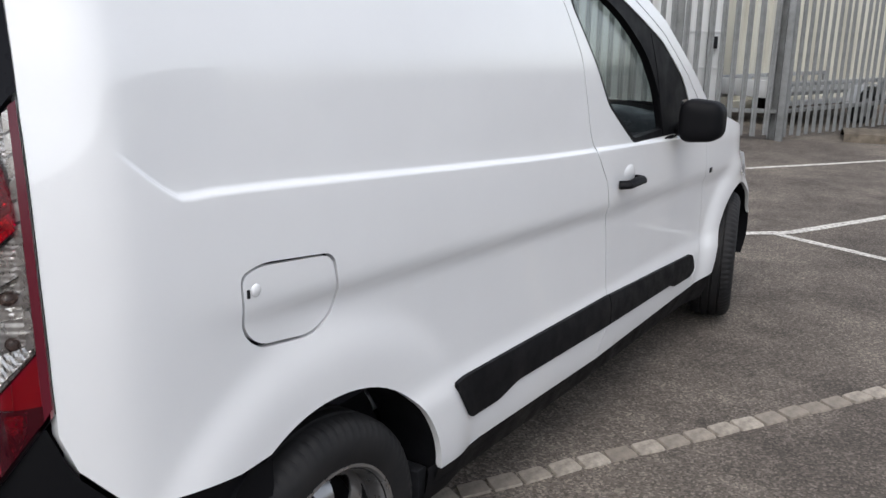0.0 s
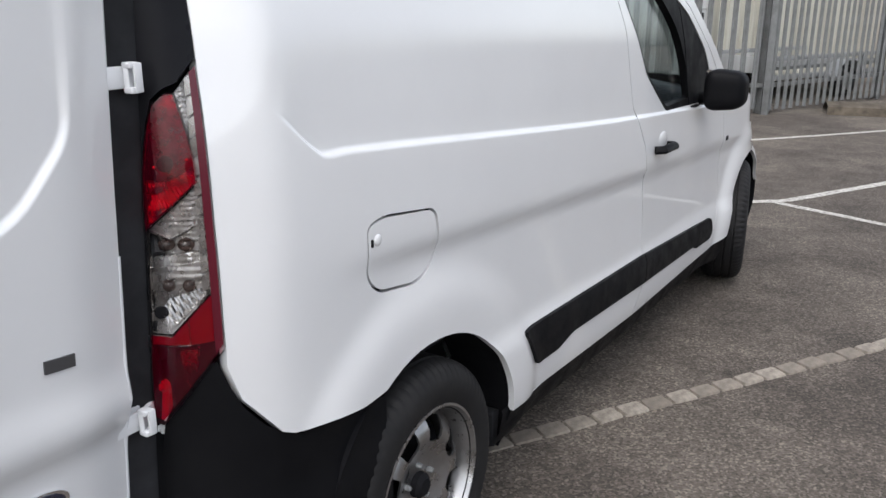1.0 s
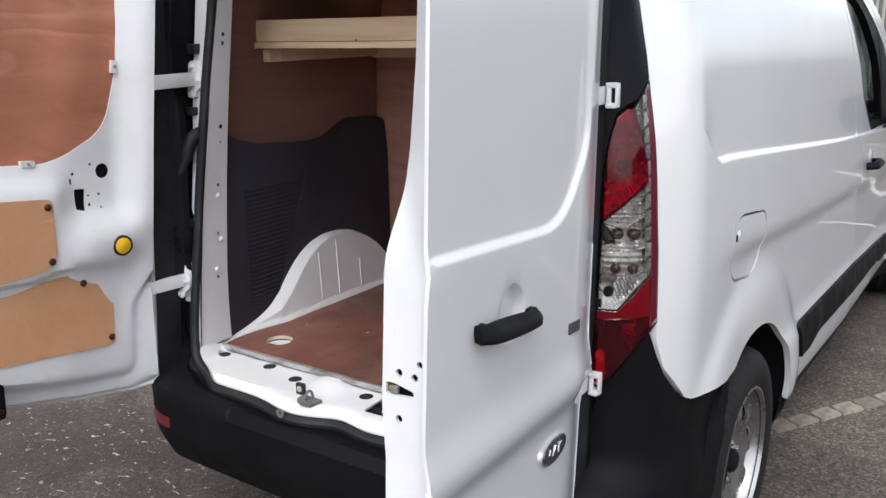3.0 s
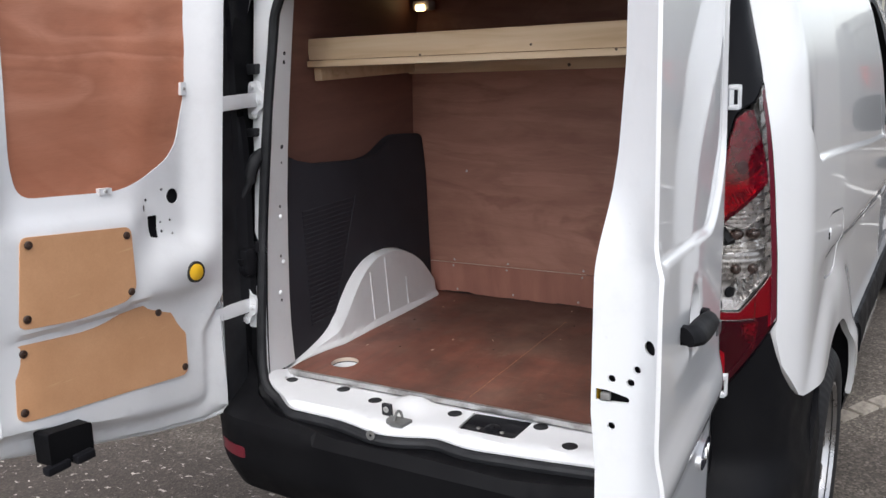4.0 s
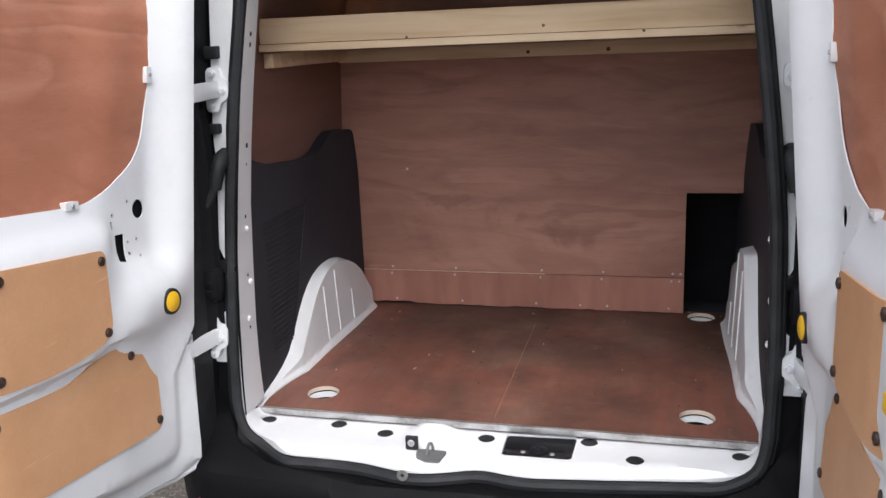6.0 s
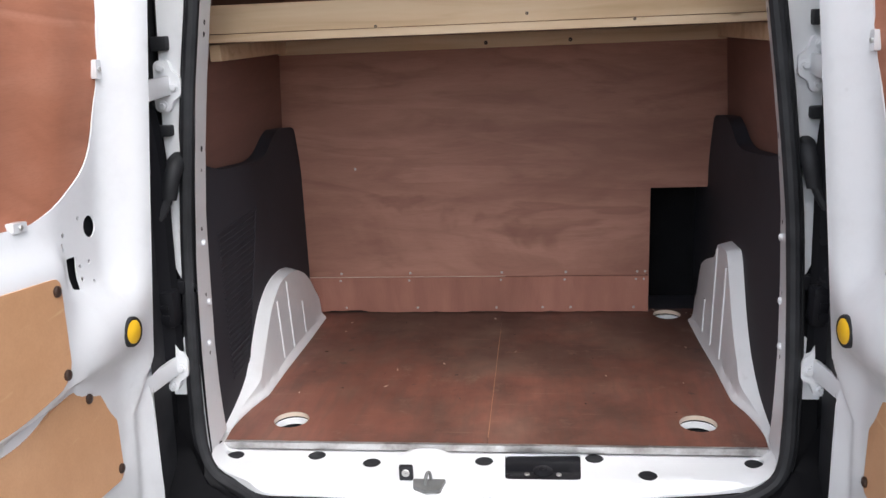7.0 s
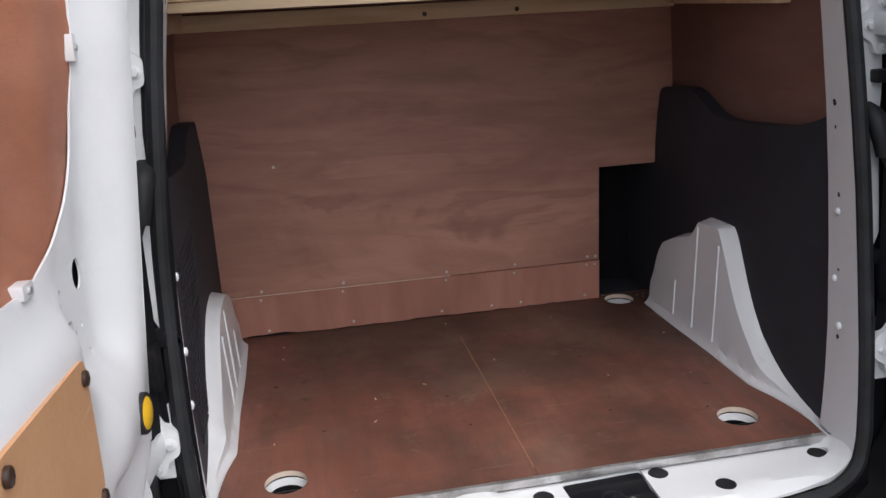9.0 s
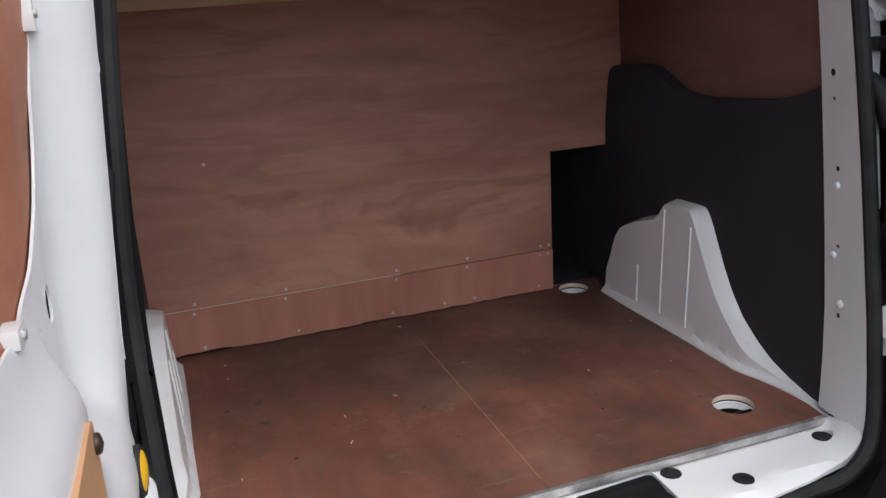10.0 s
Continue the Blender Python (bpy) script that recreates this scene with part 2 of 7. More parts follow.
def make_clear(name, tint, gloss=0.04, ior=1.45, body=None, sheen=0.6):
    """Thin glass or clear plastic: tinted see-through with a mirror sheen that grows at grazing angles."""
    m = bpy.data.materials.new(name)
    m.use_nodes = True
    t = m.node_tree
    t.nodes.remove(t.nodes["Principled BSDF"])
    see = t.nodes.new("ShaderNodeBsdfTransparent")
    see.inputs["Color"].default_value = (*tint, 1)
    shine = t.nodes.new("ShaderNodeBsdfGlossy")
    shine.inputs["Roughness"].default_value = gloss
    edge = t.nodes.new("ShaderNodeLayerWeight")
    edge.inputs["Blend"].default_value = 0.5
    steep = t.nodes.new("ShaderNodeMath")
    steep.operation = "POWER"
    steep.inputs[1].default_value = 4.0
    t.links.new(edge.outputs["Facing"], steep.inputs[0])
    lift = t.nodes.new("ShaderNodeMath")
    lift.operation = "MULTIPLY_ADD"
    lift.inputs[1].default_value, lift.inputs[2].default_value = sheen, (ior - 1) ** 2 / (ior + 1) ** 2
    t.links.new(steep.outputs[0], lift.inputs[0])
    mixer = t.nodes.new("ShaderNodeMixShader")
    t.links.new(lift.outputs[0], mixer.inputs["Fac"])
    inner = see.outputs[0]
    if body:
        dye = t.nodes.new("ShaderNodeBsdfDiffuse")
        dye.inputs["Color"].default_value = (*body[0], 1)
        cloudy = t.nodes.new("ShaderNodeMixShader")
        cloudy.inputs["Fac"].default_value = body[1]
        t.links.new(inner, cloudy.inputs[1])
        t.links.new(dye.outputs[0], cloudy.inputs[2])
        inner = cloudy.outputs[0]
    t.links.new(inner, mixer.inputs[1])
    t.links.new(shine.outputs[0], mixer.inputs[2])
    t.links.new(mixer.outputs[0], t.nodes["Material Output"].inputs["Surface"])
    return m


def make_glow(name, color, strength):
    k = Mat(name, color, 0.4)
    k.set("Emission Color", (*color, 1))
    k.set("Emission Strength", strength)
    return k.m


PAINT = make_paint()
PAINT_IN = make_paint_inner()
PLASTIC = make_black_plastic()
TRIM = make_black_plastic("smooth_black_trim", 0.009, 0.34)
# near-black: for black parts and for shade painted into hollows
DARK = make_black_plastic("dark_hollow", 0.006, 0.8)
RUBBER = make_rubber()
TYRE = make_tyre()
PLY_WALL = make_ply("brown_plywood_wall", (0.222, 0.102, 0.074), (0.330, 0.160, 0.118), (0.425, 0.218, 0.162), 0, 3.3, 2.0, figured=0.74, ragged=5.5)
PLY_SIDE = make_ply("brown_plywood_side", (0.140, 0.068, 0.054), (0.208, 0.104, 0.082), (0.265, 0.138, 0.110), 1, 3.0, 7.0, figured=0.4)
PLY_FLOOR = make_ply("worn_plywood_floor", (0.112, 0.044, 0.032), (0.196, 0.076, 0.054), (0.250, 0.106, 0.078), 1, 3.0, 4.0, 0.5, True, 0.25)
PLY_DOOR = make_ply("orange_brown_plywood", (0.310, 0.115, 0.064), (0.410, 0.162, 0.096), (0.500, 0.228, 0.148), 1, 4.0, 11.0, figured=0.70)
PLY_KICK = make_ply("upright_grain_plywood", (0.200, 0.084, 0.062), (0.345, 0.152, 0.112), (0.405, 0.192, 0.146), 2, 3.0, 3.0, figured=0.3)
PINE = make_pine()
BOARD = make_hardboard()
LINER = make_liner()
TARMAC = make_tarmac()
LINE = make_line_paint()
SETT = make_sett()
WHEEL = make_steel("silver_wheel_paint", (0.40, 0.40, 0.41), 0.28, 0.95, (0.32, 0.315, 0.31), 14)
ZINC = make_steel("bright_zinc", (0.55, 0.55, 0.54), 0.38, 0.8, (0.35, 0.34, 0.33), 20)
ALU = make_steel("scuffed_aluminium", (0.60, 0.60, 0.60), 0.36, 0.75, (0.30, 0.28, 0.27), 16)
GALV = make_steel("galvanised_steel", (0.21, 0.215, 0.215), 0.55, 0.3, (0.13, 0.134, 0.13), 5)
CHROME = make_steel("chrome", (0.82, 0.82, 0.83), 0.1, 1.0, (0.7, 0.7, 0.71), 4)
CREAM = make_sheeting("cream_steel_sheeting", (0.54, 0.53, 0.46), (0.38, 0.36, 0.30))
PALE = make_sheeting("white_steel_sheeting", (0.58, 0.59, 0.59), (0.42, 0.42, 0.41))
SKIP_RED = make_sheeting("faded_red_steel", (0.42, 0.045, 0.04), (0.27, 0.04, 0.035))
CAR_GREY = make_steel("silver_grey_car_paint", (0.36, 0.37, 0.38), 0.3, 0.3, (0.3, 0.31, 0.31), 3)
BRICKWORK = make_brickwork()
CUT_EDGE = Mat("pale_cut_plywood", (0.66, 0.55, 0.45), 0.6).m
YELLOW = Mat("yellow_plastic", (0.78, 0.46, 0.02), 0.45).m
BROWN_CAP = Mat("dark_brown_plastic", (0.035, 0.018, 0.012), 0.4).m
GLASS = make_clear("window_glass", (0.80, 0.84, 0.83))
CLEAR = make_clear("clear_lens_plastic", (0.90, 0.895, 0.89))
RED = make_clear("red_lens_plastic", (0.74, 0.004, 0.056), body=((0.19, 0.002, 0.022), 0.14), sheen=0.2)
MAROON = Mat("dark_red_lens_edge", (0.085, 0.003, 0.012), 0.25, 0, 0.1).m
BULB_GLASS = make_clear("smoked_bulb_glass", (0.40, 0.31, 0.29), body=((0.10, 0.075, 0.068), 0.25))
GREY_BACKING = Mat("grey_lamp_housing", (0.27, 0.26, 0.26), 0.45).m
# darkened copy of the reflector metal, paints the lamp's shaded bowls
SHADED_REFLECTOR = make_steel("smoked_reflector", (0.44, 0.42, 0.41), 0.26, 0.85, (0.23, 0.215, 0.21), 40)
REFLECTOR = make_steel("lamp_reflector", (0.66, 0.645, 0.635), 0.20, 0.90, (0.36, 0.345, 0.34), 30)
SCRIPT = Mat("dark_grey_script", (0.085, 0.085, 0.09), 0.35, 0.4).m
BADGE = Mat("dark_blue_enamel", (0.015, 0.02, 0.045), 0.25, 0.2, 1.0).m
BULB = make_glow("warm_bulb", (1.0, 0.66, 0.30), 4.0)
SEAT_CLOTH = make_black_plastic("charcoal_seat_cloth", 0.022, 0.85)
EARTH = Mat("dark_earth", (0.07, 0.055, 0.04), 0.95)
EARTH.color(EARTH.ramp(EARTH.noise(9, 8), (0.3, (0.045, 0.035, 0.025)), (0.7, (0.12, 0.10, 0.075))))
EARTH = EARTH.m


# ---- mesh helpers ----
def part(name, bm, material, parent=None, label="", angle=32):
    """Links a bmesh as one mesh object under a thing or a part."""
    me = bpy.data.meshes.new(name)
    bm.to_mesh(me)
    bm.free()
    for f in me.polygons:
        f.use_smooth = True
    me.set_sharp_from_angle(angle=radians(angle))
    me.materials.append(material)
    ob = new(name, me)
    ob.parent = parent
    if label:
        tagged(ob, label)
    return ob


def again(ob, m, parent=None):
    """One more object on the mesh of ob, placed by m."""
    o = new(ob.name.split(".")[0], ob.data)
    o.parent = parent or ob.parent
    o.matrix_basis = m
    return o


def box(bm, c, s, bevel=0.0, m=None, seg=2):
    """A box of size s round c, with rounded edges."""
    r = bmesh.ops.create_cube(bm, size=1.0)
    vs = r["verts"]
    for v in vs:
        v.co = Vector((v.co.x * s[0] + c[0], v.co.y * s[1] + c[1], v.co.z * s[2] + c[2]))
    if bevel:
        es = list({e for v in vs for e in v.link_edges})
        r = bmesh.ops.bevel(bm, geom=es, offset=bevel, segments=seg, profile=0.6, affect="EDGES")
        vs = list({v for f in r["faces"] for v in f.verts} | {v for v in vs if v.is_valid})
    if m:
        bmesh.ops.transform(bm, matrix=m, verts=vs)
    return bm


def one_box(c, s, bevel=0.004, m=None):
    return box(bmesh.new(), c, s, bevel, m)


def grid(fn, us, vs, bm=None, flip=False, wrap=False):
    """A sheet of quads over the parameters us x vs."""
    bm = bm or bmesh.new()
    rows = [[bm.verts.new(fn(u, v)) for v in vs] for u in us]
    n = len(vs)
    for a, b in zip(rows, rows[1:] + (rows[:1] if wrap else [])):
        for j in range(n - 1):
            q = (a[j], b[j], b[j + 1], a[j + 1])
            bm.faces.new(q[::-1] if flip else q)
    return bm


def inside(pts, poly):
    """Which of the points lie inside the polygon."""
    pts, poly = np.asarray(pts), np.asarray(poly)
    hit = np.zeros(len(pts), bool)
    for (x0, y0), (x1, y1) in zip(poly, np.roll(poly, -1, 0)):
        cross = (y0 > pts[:, 1]) != (y1 > pts[:, 1])
        with np.errstate(divide="ignore", invalid="ignore"):
            hit ^= cross & (pts[:, 0] < (x1 - x0) * (pts[:, 1] - y0) / (y1 - y0) + x0)
    return hit


def edge_gap(pts, poly):
    """The distance of each point from the polygon's outline."""
    pts, poly = np.asarray(pts, float), np.asarray(poly, float)
    best = np.full(len(pts), 1e9)
    for a, b in zip(poly, np.roll(poly, -1, 0)):
        d = b - a
        t = np.clip(((pts - a) @ d) / max(d @ d, 1e-12), 0, 1)
        best = np.minimum(best, np.hypot(*(pts - a - t[:, None] * d).T))
    return best


def refine(poly, step):
    out = []
    for a, b in zip(poly, [*poly[1:], poly[0]]):
        n = max(1, int(math.dist(a, b) / step + 0.5))
        out += [(a[0] + (b[0] - a[0]) * i / n, a[1] + (b[1] - a[1]) * i / n) for i in range(n)]
    return out


def soften(pts, r, n=5):
    """Rounds the corners of a closed polygon; r is one radius or one for each corner."""
    out, k = [], len(pts)
    for i in range(k):
        p, a, b = Vector(pts[i]), Vector(pts[i - 1]), Vector(pts[(i + 1) % k])
        rr = r[i] if isinstance(r, (list, tuple)) else r
        da, db = (a - p), (b - p)
        cut = min(rr, da.length * 0.48, db.length * 0.48)
        if cut < 1e-4:
            out.append(tuple(p))
            continue
        s, e = p + da.normalized() * cut, p + db.normalized() * cut
        for j in range(n + 1):
            t = j / n
            out.append(tuple(s * (1 - t) ** 2 + p * 2 * t * (1 - t) + e * t * t))
    return out


def ring_of(c, rx, ry=None, n=20, turn=0.0):
    ry = ry or rx
    out = []
    for i in range(n):
        a = 2 * math.pi * i / n
        x, y = rx * math.cos(a), ry * math.sin(a)
        out.append((c[0] + x * math.cos(turn) - y * math.sin(turn), c[1] + x * math.sin(turn) + y * math.cos(turn)))
    return out


def sheet(outline, fn, back=None, holes=(), step=0.03, fill=True, flip=False, bm=None, lines=()):
    """A curved plate: outline and holes lie in a plane, fn lifts each point to its place, back to the far side."""
    from mathutils.geometry import delaunay_2d_cdt

    loops = [refine(list(p), step) for p in (outline, *holes)]
    pts, edges = [], []
    for lp in loops:
        k = len(pts)
        pts += lp
        edges += [(k + i, k + (i + 1) % len(lp)) for i in range(len(lp))]
    if fill:
        o = np.array(loops[0])
        (x0, y0), (x1, y1) = o.min(0), o.max(0)
        gx, gy = np.meshgrid(np.arange(x0 + step / 2, x1, step), np.arange(y0 + step / 2, y1, step))
        gx[1::2] += step / 2
        g = np.c_[gx.ravel(), gy.ravel()]
        g = g[inside(g, loops[0])]
        for lp in loops[1:]:
            if len(g):
                g = g[~inside(g, lp)]
        for lp in loops:
            if len(g):
                g = g[edge_gap(g, lp) > step * 0.45]
        if len(lines) and len(g):
            q = np.concatenate([np.array(ln) for ln in lines])
            for i in range(0, len(q), 400):
                if len(g):
                    g = g[np.hypot(g[:, :1] - q[None, i : i + 400, 0], g[:, 1:] - q[None, i : i + 400, 1]).min(1) > step * 0.5]
        pts += [tuple(p) for p in g]
    for ln in lines:
        q = np.array(ln)
        ok = inside(q, loops[0]) & (edge_gap(q, loops[0]) > 0.004)
        for lp in loops[1:]:
            ok &= ~inside(q, lp) & (edge_gap(q, lp) > 0.004)
        k = len(pts)
        pts += [tuple(p) for p in q[ok]]
        idx = np.flatnonzero(ok)
        edges += [(k + i, k + i + 1) for i in range(len(idx) - 1) if idx[i + 1] == idx[i] + 1]
    vs, _, fs, *_ = delaunay_2d_cdt([Vector(p) for p in pts], edges, [], 0, 1e-7)
    v2 = np.array([tuple(v) for v in vs])
    mid = np.array([v2[f].mean(0) for f in fs])
    keep = inside(mid, loops[0])
    for lp in loops[1:]:
        keep &= ~inside(mid, lp)
    bm = bm or bmesh.new()
    front = [bm.verts.new(fn(*p)) for p in v2]
    rear = [bm.verts.new(back(*p)) for p in v2] if back else None
    count = {}
    for f, ok in zip(fs, keep):
        if not ok:
            continue
        t = f if not flip else f[::-1]
        bm.faces.new([front[i] for i in t])
        if rear:
            bm.faces.new([rear[i] for i in t[::-1]])
        for a, b in zip(t, (*t[1:], t[0])):
            count[(a, b)] = 1
    if rear:
        for a, b in count:
            if (b, a) not in count:
                bm.faces.new((front[b], front[a], rear[a], rear[b]))
    for v in [v for v in bm.verts if not v.link_faces]:
        bm.verts.remove(v)
    return bm


def tube(path, r, n=8, closed=False, bm=None, squash=None):
    """A round bar along a path; squash(i) may scale its two half axes."""
    bm = bm or bmesh.new()
    path = [Vector(p) for p in path]
    k, rows, up = len(path), [], None
    for i, p in enumerate(path):
        a = path[i - 1] if (i or closed) else p
        b = path[(i + 1) % k] if (i < k - 1 or closed) else p
        d = (b - a).normalized()
        if up is None:
            up = d.orthogonal().normalized()
        up = (up - d * up.dot(d)).normalized()
        side = d.cross(up)
        rr = r(i / max(k - 1, 1)) if callable(r) else r
        sx, sy = squash or (1, 1)
        rows.append([bm.verts.new(p + (up * math.cos(2 * math.pi * j / n) * sx + side * math.sin(2 * math.pi * j / n) * sy) * rr) for j in range(n)])
    for a, b in zip(rows, rows[1:] + (rows[:1] if closed else [])):
        for j in range(n):
            bm.faces.new((a[j], a[(j + 1) % n], b[(j + 1) % n], b[j]))
    if not closed:
        bm.faces.new(rows[0][::-1])
        bm.faces.new(rows[-1])
    return bm


def curve_through(pts, n=4, closed=False):
    """A smooth line through the points (Catmull-Rom)."""
    p = [Vector(q) for q in pts]
    k, out = len(p), []
    for i in range(k if closed else k - 1):
        a, b, c, d = (p[(i + j) % k] if closed else p[min(max(i + j, 0), k - 1)] for j in (-1, 0, 1, 2))
        for m in range(n):
            t = m / n
            out.append(0.5 * (2 * b + (c - a) * t + (2 * a - 5 * b + 4 * c - d) * t * t + (3 * b - a - 3 * c + d) * t ** 3))
    return out if closed else out + [p[-1]]


def lathe(profile, place, n=48, bm=None, wobble=None):
    """Turns a profile of (radius, height) about an axis; place lifts (x, y, height) into the scene."""
    bm = bm or bmesh.new()
    rows = []
    for i in range(n):
        a = 2 * math.pi * i / n
        rows.append([bm.verts.new(place((r + (wobble(i, j) if wobble else 0)) * math.cos(a), (r + (wobble(i, j) if wobble else 0)) * math.sin(a), h)) for j, (r, h) in enumerate(profile)])
    for a, b in zip(rows, rows[1:] + rows[:1]):
        for j in range(len(profile) - 1):
            bm.faces.new((a[j], b[j], b[j + 1], a[j + 1]))
    return bm


def disc(bm, c, normal, r, h, n=16, dome=0.0):
    """A short round stud on a surface."""
    q = Vector(normal).to_track_quat("Z", "Y").to_matrix()
    c = Vector(c)
    prof = [(0.001, 0.0), (r, 0.0), (r, h * 0.7), (r * 0.86, h), (0.001, h + dome)]
    return lathe(prof, lambda x, y, z: c + q @ Vector((x, y, z)), n, bm)


def recalc(bm):
    bmesh.ops.recalc_face_normals(bm, faces=bm.faces)
    return bm


def smooth(t):
    t = min(1.0, max(0.0, t))
    return t * t * (3 - 2 * t)


def table(xs, ys, blur):
    """A smooth curve through a few values."""
    g = np.arange(xs[0] - 0.2, xs[-1] + 0.2, 0.004)
    v = np.interp(g, xs, ys)
    w = np.exp(-0.5 * (np.arange(-60, 61) * 0.004 / blur) ** 2)
    v = np.convolve(np.pad(v, 60, "edge"), w / w.sum(), "valid")
    return lambda t: float(np.interp(t, g, v))


# ---- the yard ----
def ground_z(x, y):
    return 0.012 * noise.noise((x * 0.35, y * 0.35, 0)) * smooth((math.hypot(x - 0.3, y - 1.9) - 2.6) / 3.0)


def build_ground():
    bm = bmesh.new()
    near = [-400, -120, -50, -25] + [i * 0.5 for i in range(-30, 31)] + [25, 50, 120, 400]
    grid(lambda x, y: (x, y + 3, ground_z(x, y + 3)), near, near, bm, flip=False)
    recalc(bm)
    for f in bm.faces:
        if f.normal.z < 0:
            f.normal_flip()
    ob = part("ground", bm, TARMAC, None, "worn grey-brown tarmac of a parking yard")
    tagged(ob, category="ground", kind="structure")
    return ob


ground = build_ground()


def stripe(a, b, width, z=0.004):
    """A painted line on the tarmac."""
    a, b = Vector(a), Vector(b)
    d = (b - a).normalized()
    n = Vector((-d.y, d.x)) * width / 2
    k = max(2, int((b - a).length / 0.06))
    rng = random.Random(int(a.x * 100) + 7)
    bm = bmesh.new()
    ragged = [(1 + rng.uniform(-0.16, 0.1), 1 + rng.uniform(-0.16, 0.1)) for _ in range(k + 1)]
    us = list(range(k + 1))

    def place(i, s):
        p = a + (b - a) * i / k + n * s * ragged[i][0 if s < 0 else 1]
        return (p.x, p.y, ground_z(p.x, p.y) + z)

    grid(place, us, [-1, 1], bm)
    recalc(bm)
    for f in bm.faces:
        if f.normal.z < 0:
            f.normal_flip()
    ob = part("parking_line", bm, LINE, None, "worn white painted parking bay line on tarmac")
    return tagged(ob, category="parking line", group="painted bay lines", kind="structure")


stripe((0.30, 5.48), (0.78, 5.86), 0.085)
stripe((0.78, 5.86), (2.35, 8.72), 0.085)
stripe((0.72, 5.77), (3.6, 4.75), 0.075)
stripe((-0.60, 7.85), (2.9, 12.2), 0.08)


def build_brick_line():
    line = tagged(new("paved_bay_line"), "bay marking of pale paving bricks let into the tarmac", "paving", kind="structure")
    a, d = Vector((0.33, 1.08)), Vector((0.535, 0.845)).normalized()
    turn = math.atan2(d.y, d.x)
    rng = random.Random(5)
    shapes = []
    for i in range(4):
        bm = bmesh.new()
        w = rng.uniform(0.070, 0.084)
        out = soften([(-0.056, -w / 2), (0.055, -w / 2 + rng.uniform(-0.005, 0.005)), (0.055 + rng.uniform(-0.008, 0.003), w / 2), (-0.053 + rng.uniform(0, 0.008), w / 2)], 0.011, 2)
        low = [bm.verts.new((x, y, -0.03)) for x, y in out]
        mid = [bm.verts.new((x, y, 0.004)) for x, y in out]
        top = [bm.verts.new((x * 0.95, y * 0.92, 0.009)) for x, y in out]
        for r0, r1 in ((low, mid), (mid, top)):
            for j in range(len(out)):
                bm.faces.new((r0[j], r0[(j + 1) % len(out)], r1[(j + 1) % len(out)], r1[j]))
        bm.faces.new(top)
        shapes.append(bm)
    first = [part("brick", bm, SETT, line) for bm in shapes]
    for i in range(41):
        p = a + d * (0.1185 * i - 0.04)
        m = pose(p.x, p.y, rng.uniform(-0.003, 0.002), rng.uniform(-1.8, 1.8), rng.uniform(-1.8, 1.8), math.degrees(turn) + rng.uniform(-3.0, 3.0))
        if i < 4:
            first[i].matrix_basis = m
        else:
            again(first[rng.randrange(4)], m, line)


build_brick_line()


def pale_mesh():
    """One W-section palisade pale, 2.4 m high with a three-pointed head."""
    bm = bmesh.new()
    sec = [(-0.034, 0.0), (-0.028, -0.012), (-0.010, -0.014), (0.0, -0.004), (0.010, -0.014), (0.028, -0.012), (0.034, 0.0)]
    heads = [2.30, 2.36, 2.34, 2.40, 2.34, 2.36, 2.30]
    lo = [bm.verts.new((x, y, 0.06)) for x, y in sec]
    hi = [bm.verts.new((x, y, h)) for (x, y), h in zip(sec, heads)]
    lo2 = [bm.verts.new((x, y + 0.003, 0.06)) for x, y in sec]
    hi2 = [bm.verts.new((x, y + 0.003, h)) for (x, y), h in zip(sec, heads)]
    for i in range(6):
        bm.faces.new((lo[i], lo[i + 1], hi[i + 1], hi[i]))
        bm.faces.new((lo2[i + 1], lo2[i], hi2[i], hi2[i + 1]))
        bm.faces.new((hi[i], hi[i + 1], hi2[i + 1], hi2[i]))
    return bm


def build_fence(a, b, label):
    a, b = Vector(a), Vector(b)
    d = (b - a).normalized()
    long, turn = (b - a).length, math.degrees(math.atan2(d.y, d.x))
    fence = tagged(new("palisade_fence"), label, "fence", "fence runs")
    fence.matrix_basis = pose(a.x, a.y, 0, 0, 0, turn)
    pale = part("pale", pale_mesh(), GALV, fence)
    rng = random.Random(3)
    n = int(long / 0.15)
    for i in range(n):
        m = pose(0.075 + i * 0.15, 0, rng.uniform(-0.02, 0.01), 0, rng.uniform(-0.5, 0.5), rng.uniform(-3, 3))
        if i == 0:
            pale.matrix_basis = m
        else:
            again(pale, m, fence)
    for z in (0.36, 2.02):
        bm = bmesh.new()
        box(bm, (long / 2, 0.026, z), (long, 0.006, 0.05), 0.001)
        box(bm, (long / 2, 0.048, z + 0.022), (long, 0.04, 0.006), 0.001)
        part("rail", bm, GALV, fence)
    x = 0.0
    while x <= long + 0.1:
        bm = bmesh.new()
        for dy in (-0.05, 0.05):
            box(bm, (x, 0.1 + dy, 1.2), (0.09, 0.008, 2.4), 0.001)
        box(bm, (x, 0.1, 1.2), (0.007, 0.1, 2.4), 0.001)
        part("post", bm, GALV, fence)
        x += 2.75
    return fence


CORNER = (-0.36, 10.62)
build_fence((-9.2, 7.0), CORNER, "galvanised steel palisade fence along the yard")
build_fence(CORNER, (3.9, 20.4), "galvanised steel palisade fence running away from the corner post")


def build_corner_post():
    bm = bmesh.new()
    box(bm, (0, 0, 1.25), (0.08, 0.08, 2.5), 0.006)
    box(bm, (0, 0, 2.51), (0.092, 0.092, 0.02), 0.004)
    ob = part("fence_post", bm, GALV, None, "thick galvanised square corner post between fence runs")
    ob.location = (CORNER[0], CORNER[1] - 0.03, 0)
    tagged(ob, category="fence post")


build_corner_post()


